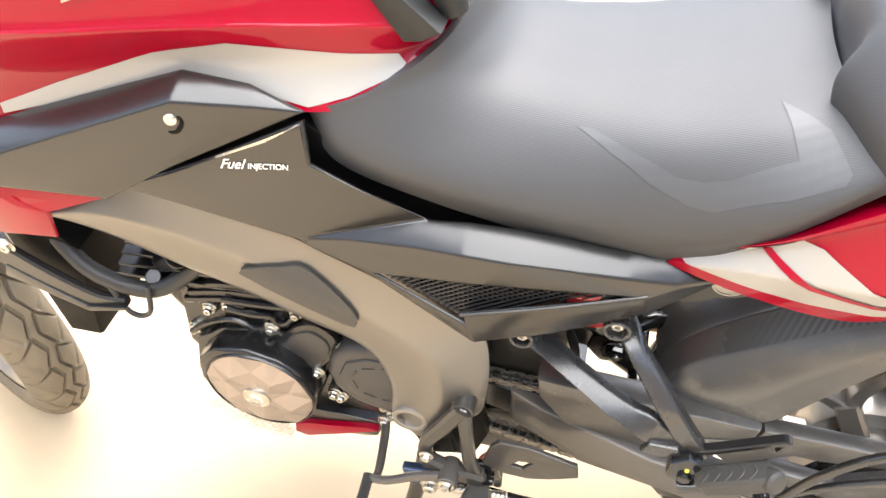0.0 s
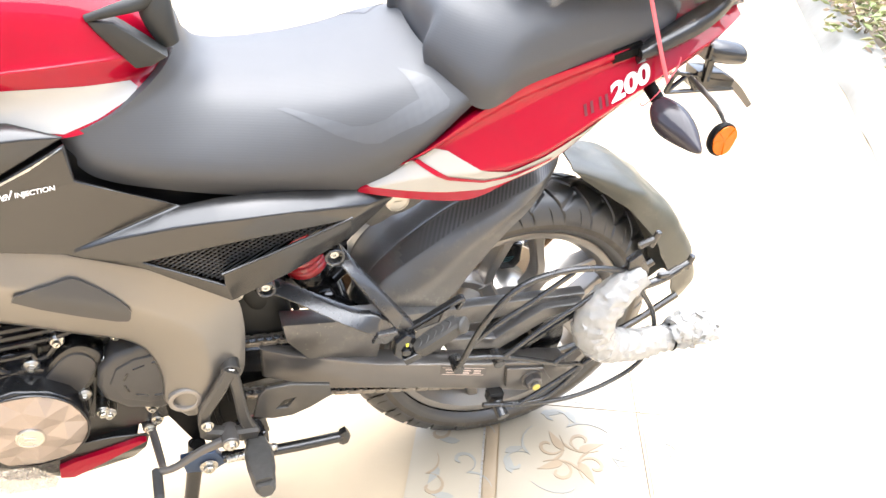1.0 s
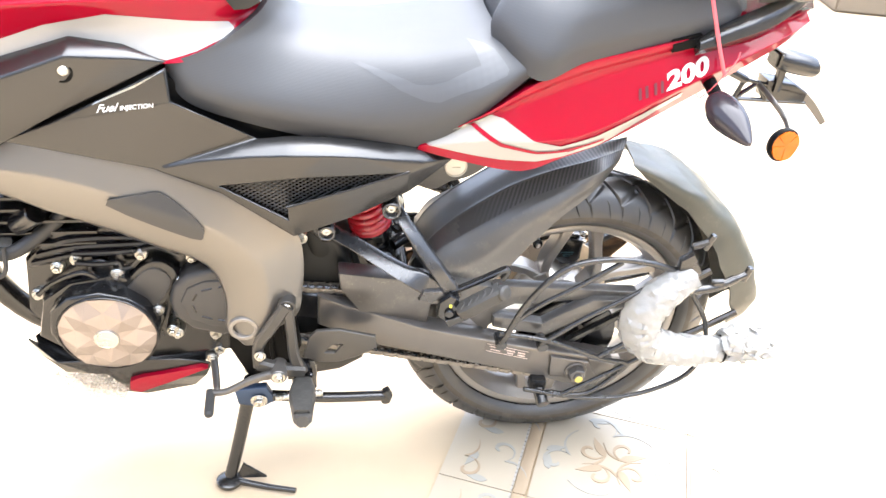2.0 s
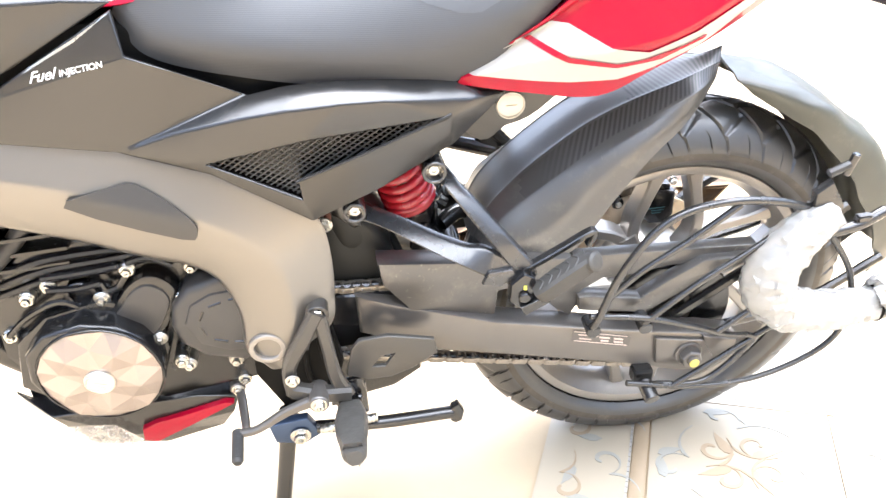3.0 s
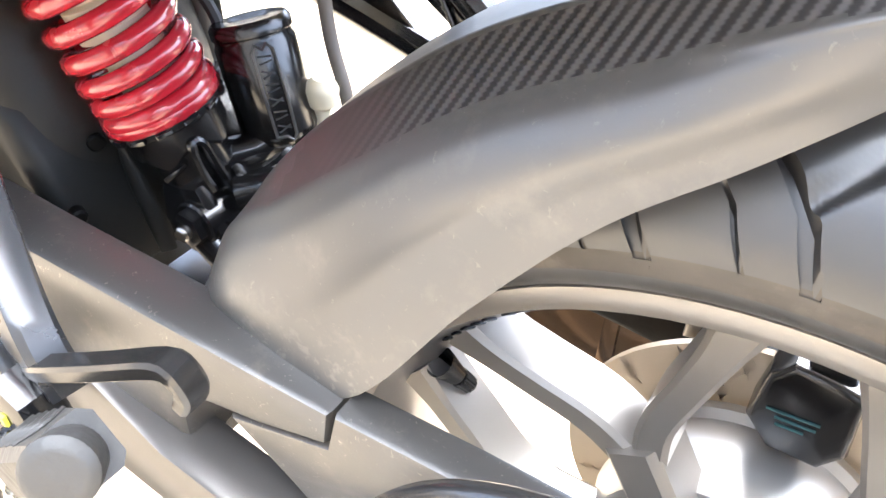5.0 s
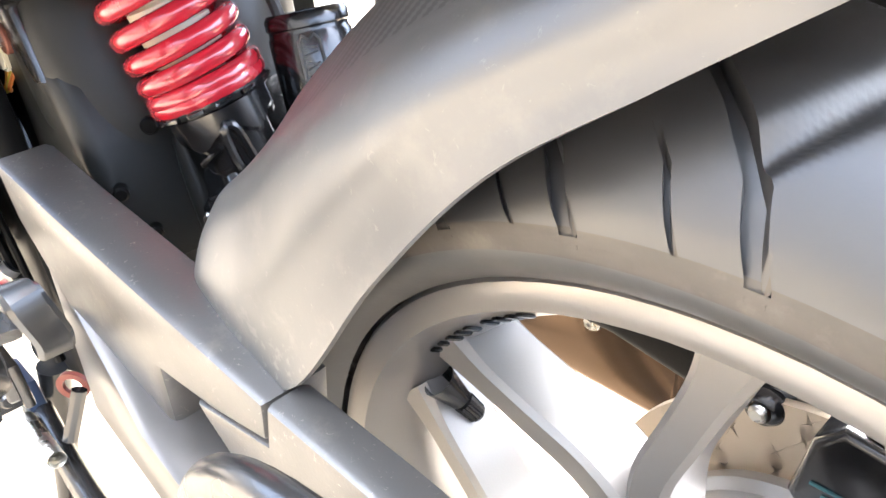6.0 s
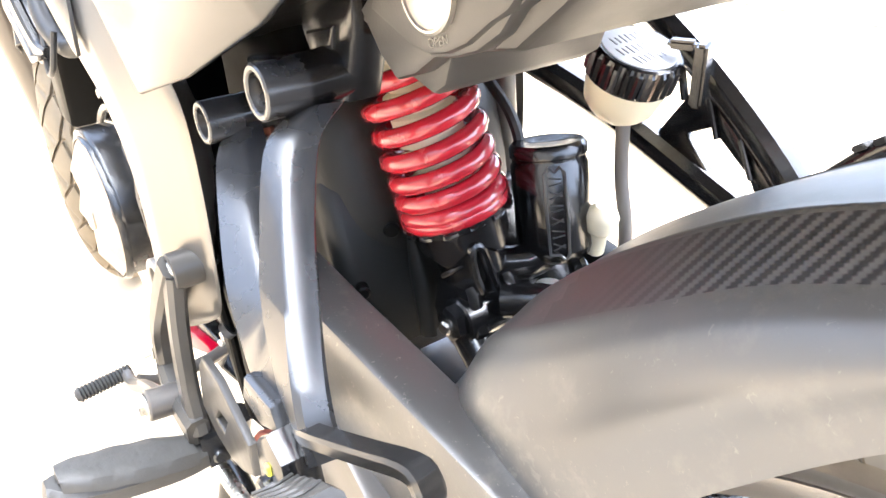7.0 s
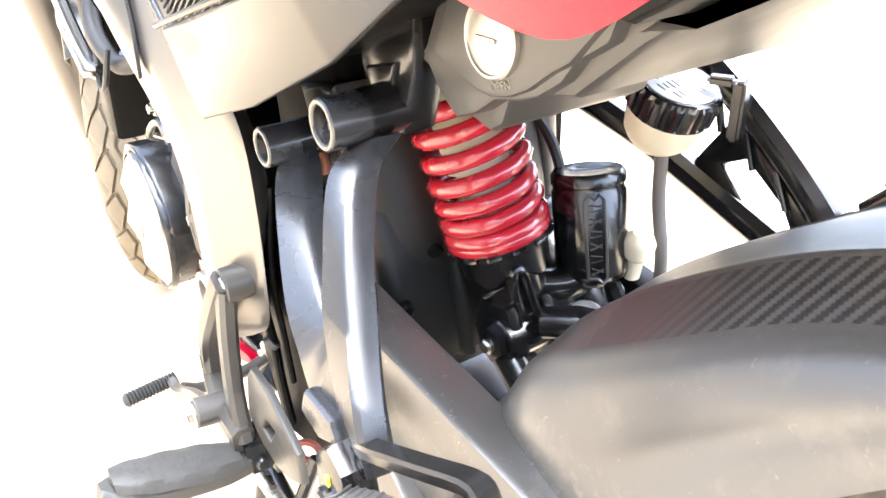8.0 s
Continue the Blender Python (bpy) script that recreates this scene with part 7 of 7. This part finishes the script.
ti = thing("patterned_tiles", "cream floor tiles with brown and grey leaf scrolls", "floor tiles", kind="structure")
for row in range(-1, 4):
    v0 = -0.06 + 0.302 * row
    part("tile", flat(0.012, 0.308, v0, v0 + 0.299, -0.01, 0.0048), TILE, ti)
    part("border_tile", flat(-0.165, -0.018, v0, v0 + 0.299, -0.01, 0.0046), TILE, ti)
    part("border_tile", flat(0.318, 0.45, v0, v0 + 0.299, -0.01, 0.0044), TILE, ti)
    part("listello", flat(-0.016, 0.008, v0, v0 + 0.299, -0.01, 0.0058), BROWN, ti)
    part("listello", flat(0.3095, 0.3165, v0, v0 + 0.299, -0.01, 0.0056), BROWN, ti)
    cu, cv = 0.16, v0 + 0.15
    for k in range(4):
        a = math.pi / 2 * k + 0.5
        part("scroll", scroll(cu + 0.052 * math.cos(a), cv + 0.052 * math.sin(a), 0.033, a + 2.2, 0.9, 1, 0.075), BROWN, ti)
        part("leaf", leaf(cu + 0.02 * math.cos(a + 0.4), cv + 0.02 * math.sin(a + 0.4), a + 0.3, 0.06, 0.010), BROWN, ti)
        b = a + 0.78
        part("scroll", scroll(cu + 0.115 * math.cos(b), cv + 0.115 * math.sin(b), 0.038, b + 2.6, 0.8, -1, 0.085), GREYG, ti)
        for q in (-0.5, 0.7):
            part("leaf", leaf(cu + 0.135 * math.cos(b + q * 0.35), cv + 0.135 * math.sin(b + q * 0.35), b + 2.0 + q, 0.045, 0.009), GREYG, ti)
    for k in range(4):
        part("scroll", scroll(-0.09 + 0.028 * (-1) ** k, v0 + 0.04 + 0.075 * k, 0.034, 1.2 + math.pi * (k % 2), 0.85, 1 if k % 2 else -1, 0.06), BROWN if k % 2 else GREYG, ti)
        part("leaf", leaf(-0.09 - 0.02 * (-1) ** k, v0 + 0.06 + 0.075 * k, 1.6 + 1.4 * (k % 2), 0.05, 0.009), GREYG, ti)
        part("scroll", scroll(0.385 + 0.02 * (-1) ** k, v0 + 0.04 + 0.075 * k, 0.024, 1.2 + math.pi * (k % 2), 0.7, 1 if k % 2 else -1, 0.05), GREYG, ti)
    for k in range(24):
        part("bead", flat(-0.0225, -0.0185, v0 + 0.003 + 0.0123 * k, v0 + 0.012 + 0.0123 * k, 0, 0.006), CREAM, ti)

# ---- planted strip along the yard ----
K0, KD = Vector((1.43, 0.08, 0)), Vector((0.575, 0.818, 0))
KN = Vector((0.818, -0.575, 0))
CLOTH = material("pale_sheeting", (0.20, 0.20, 0.185), 0.6, var=0.15, scale=8, bump=0.5, bump_scale=25)
rows = []
for i in range(60):
    t = -1.0 + 0.12 * i
    rows.append([K0 + KD * t + KN * w + Vector((0, 0, z + 0.02 * noise.noise(Vector((t * 3, w * 5, z * 9))))) for w, z in ((0.02 * noise.noise(Vector((t * 2, 0, 0))), 0.0), (0.03, 0.05), (0.08, 0.10), (0.17, 0.115), (0.25, 0.09))])
edging = part("bed_edging", loft(rows, 2, 3, 0.006), CLOTH)
tagged(edging, "pale plastic sheeting draped over the planting bed's edge", "bed edging", kind="structure")
SOIL = material("dry_soil", (0.16, 0.13, 0.09), 0.9, var=0.3, scale=8, bump=1, bump_scale=40)
bm = bmesh.new()
vs = [[bm.verts.new(K0 + KD * (-1 + 0.24 * i) + KN * (0.2 + 0.25 * j) + Vector((0, 0, 0.07 + 0.03 * noise.noise(Vector((i, j, 0)))))) for j in range(7)] for i in range(30)]
for i in range(29):
    for j in range(6):
        bm.faces.new((vs[i][j], vs[i][j + 1], vs[i + 1][j + 1], vs[i + 1][j]))
soil = part("bed_soil", bm, SOIL)
tagged(soil, "dry pale soil in the planting bed", "soil", kind="structure")
LEAFS = [material("pale_green_leaf", (0.20, 0.24, 0.09), 0.5, var=0.3, scale=20), material("yellow_green_leaf", (0.29, 0.28, 0.12), 0.5, var=0.3, scale=20), material("pinkish_dry_leaf", (0.40, 0.32, 0.26), 0.6, var=0.3, scale=20)]
rng = random.Random(7)
for k in range(12):
    base = K0 + KD * (-0.3 + 0.42 * k + rng.uniform(-0.1, 0.1)) + KN * rng.uniform(0.17, 0.42) + Vector((0, 0, 0.05))
    plant = thing("bed_plant", "small leafy bedding plant with pale leaves", "plant", Matrix.Translation(base), group="plants in the bed")
    part("stem", join(*[tube([(0, 0, 0), (0.05 * math.cos(a), 0.05 * math.sin(a), 0.12), (0.12 * math.cos(a), 0.12 * math.sin(a), 0.22)], [0.005, 0.004, 0.002], 6, 3) for a in (0.3, 1.8, 3.1, 4.4, 5.6)]), SOIL, plant)
    for m in range(3):
        bm = bmesh.new()
        for q in range(60):
            a, r, h = rng.uniform(0, 6.28), rng.uniform(0.02, 0.22), rng.uniform(0.06, 0.30)
            c = Vector((r * math.cos(a), r * math.sin(a), h))
            d = Vector((math.cos(a) + rng.uniform(-0.6, 0.6), math.sin(a) + rng.uniform(-0.6, 0.6), rng.uniform(-0.5, 0.7))).normalized()
            s = d.cross(Vector((rng.uniform(-0.3, 0.3), rng.uniform(-0.3, 0.3), 1))).normalized()
            L, W = rng.uniform(0.035, 0.08), rng.uniform(0.012, 0.026)
            up = s.cross(d) * 0.008
            p = [bm.verts.new(x) for x in (c, c + d * L * 0.45 + s * W + up, c + d * L, c + d * L * 0.45 - s * W + up, c + d * L * 0.5 - up)]
            bm.faces.new((p[0], p[1], p[4]))
            bm.faces.new((p[1], p[2], p[4]))
            bm.faces.new((p[2], p[3], p[4]))
            bm.faces.new((p[3], p[0], p[4]))
        o = part("leaves", bm, LEAFS[m], plant)
        tagged(o, kind="stuff")
WALLM = material("tan_plaster", (0.20, 0.165, 0.12), 0.8, var=0.1, scale=3, bump=0.3, bump_scale=40)
w = part("low_wall", block((5.75, 6.25, 0.25), (1.9, 1.7, 0.5), 0.02, (0, 0, -22)), WALLM)
tagged(w, "low tan plastered wall block at the yard's end", "wall", kind="structure")
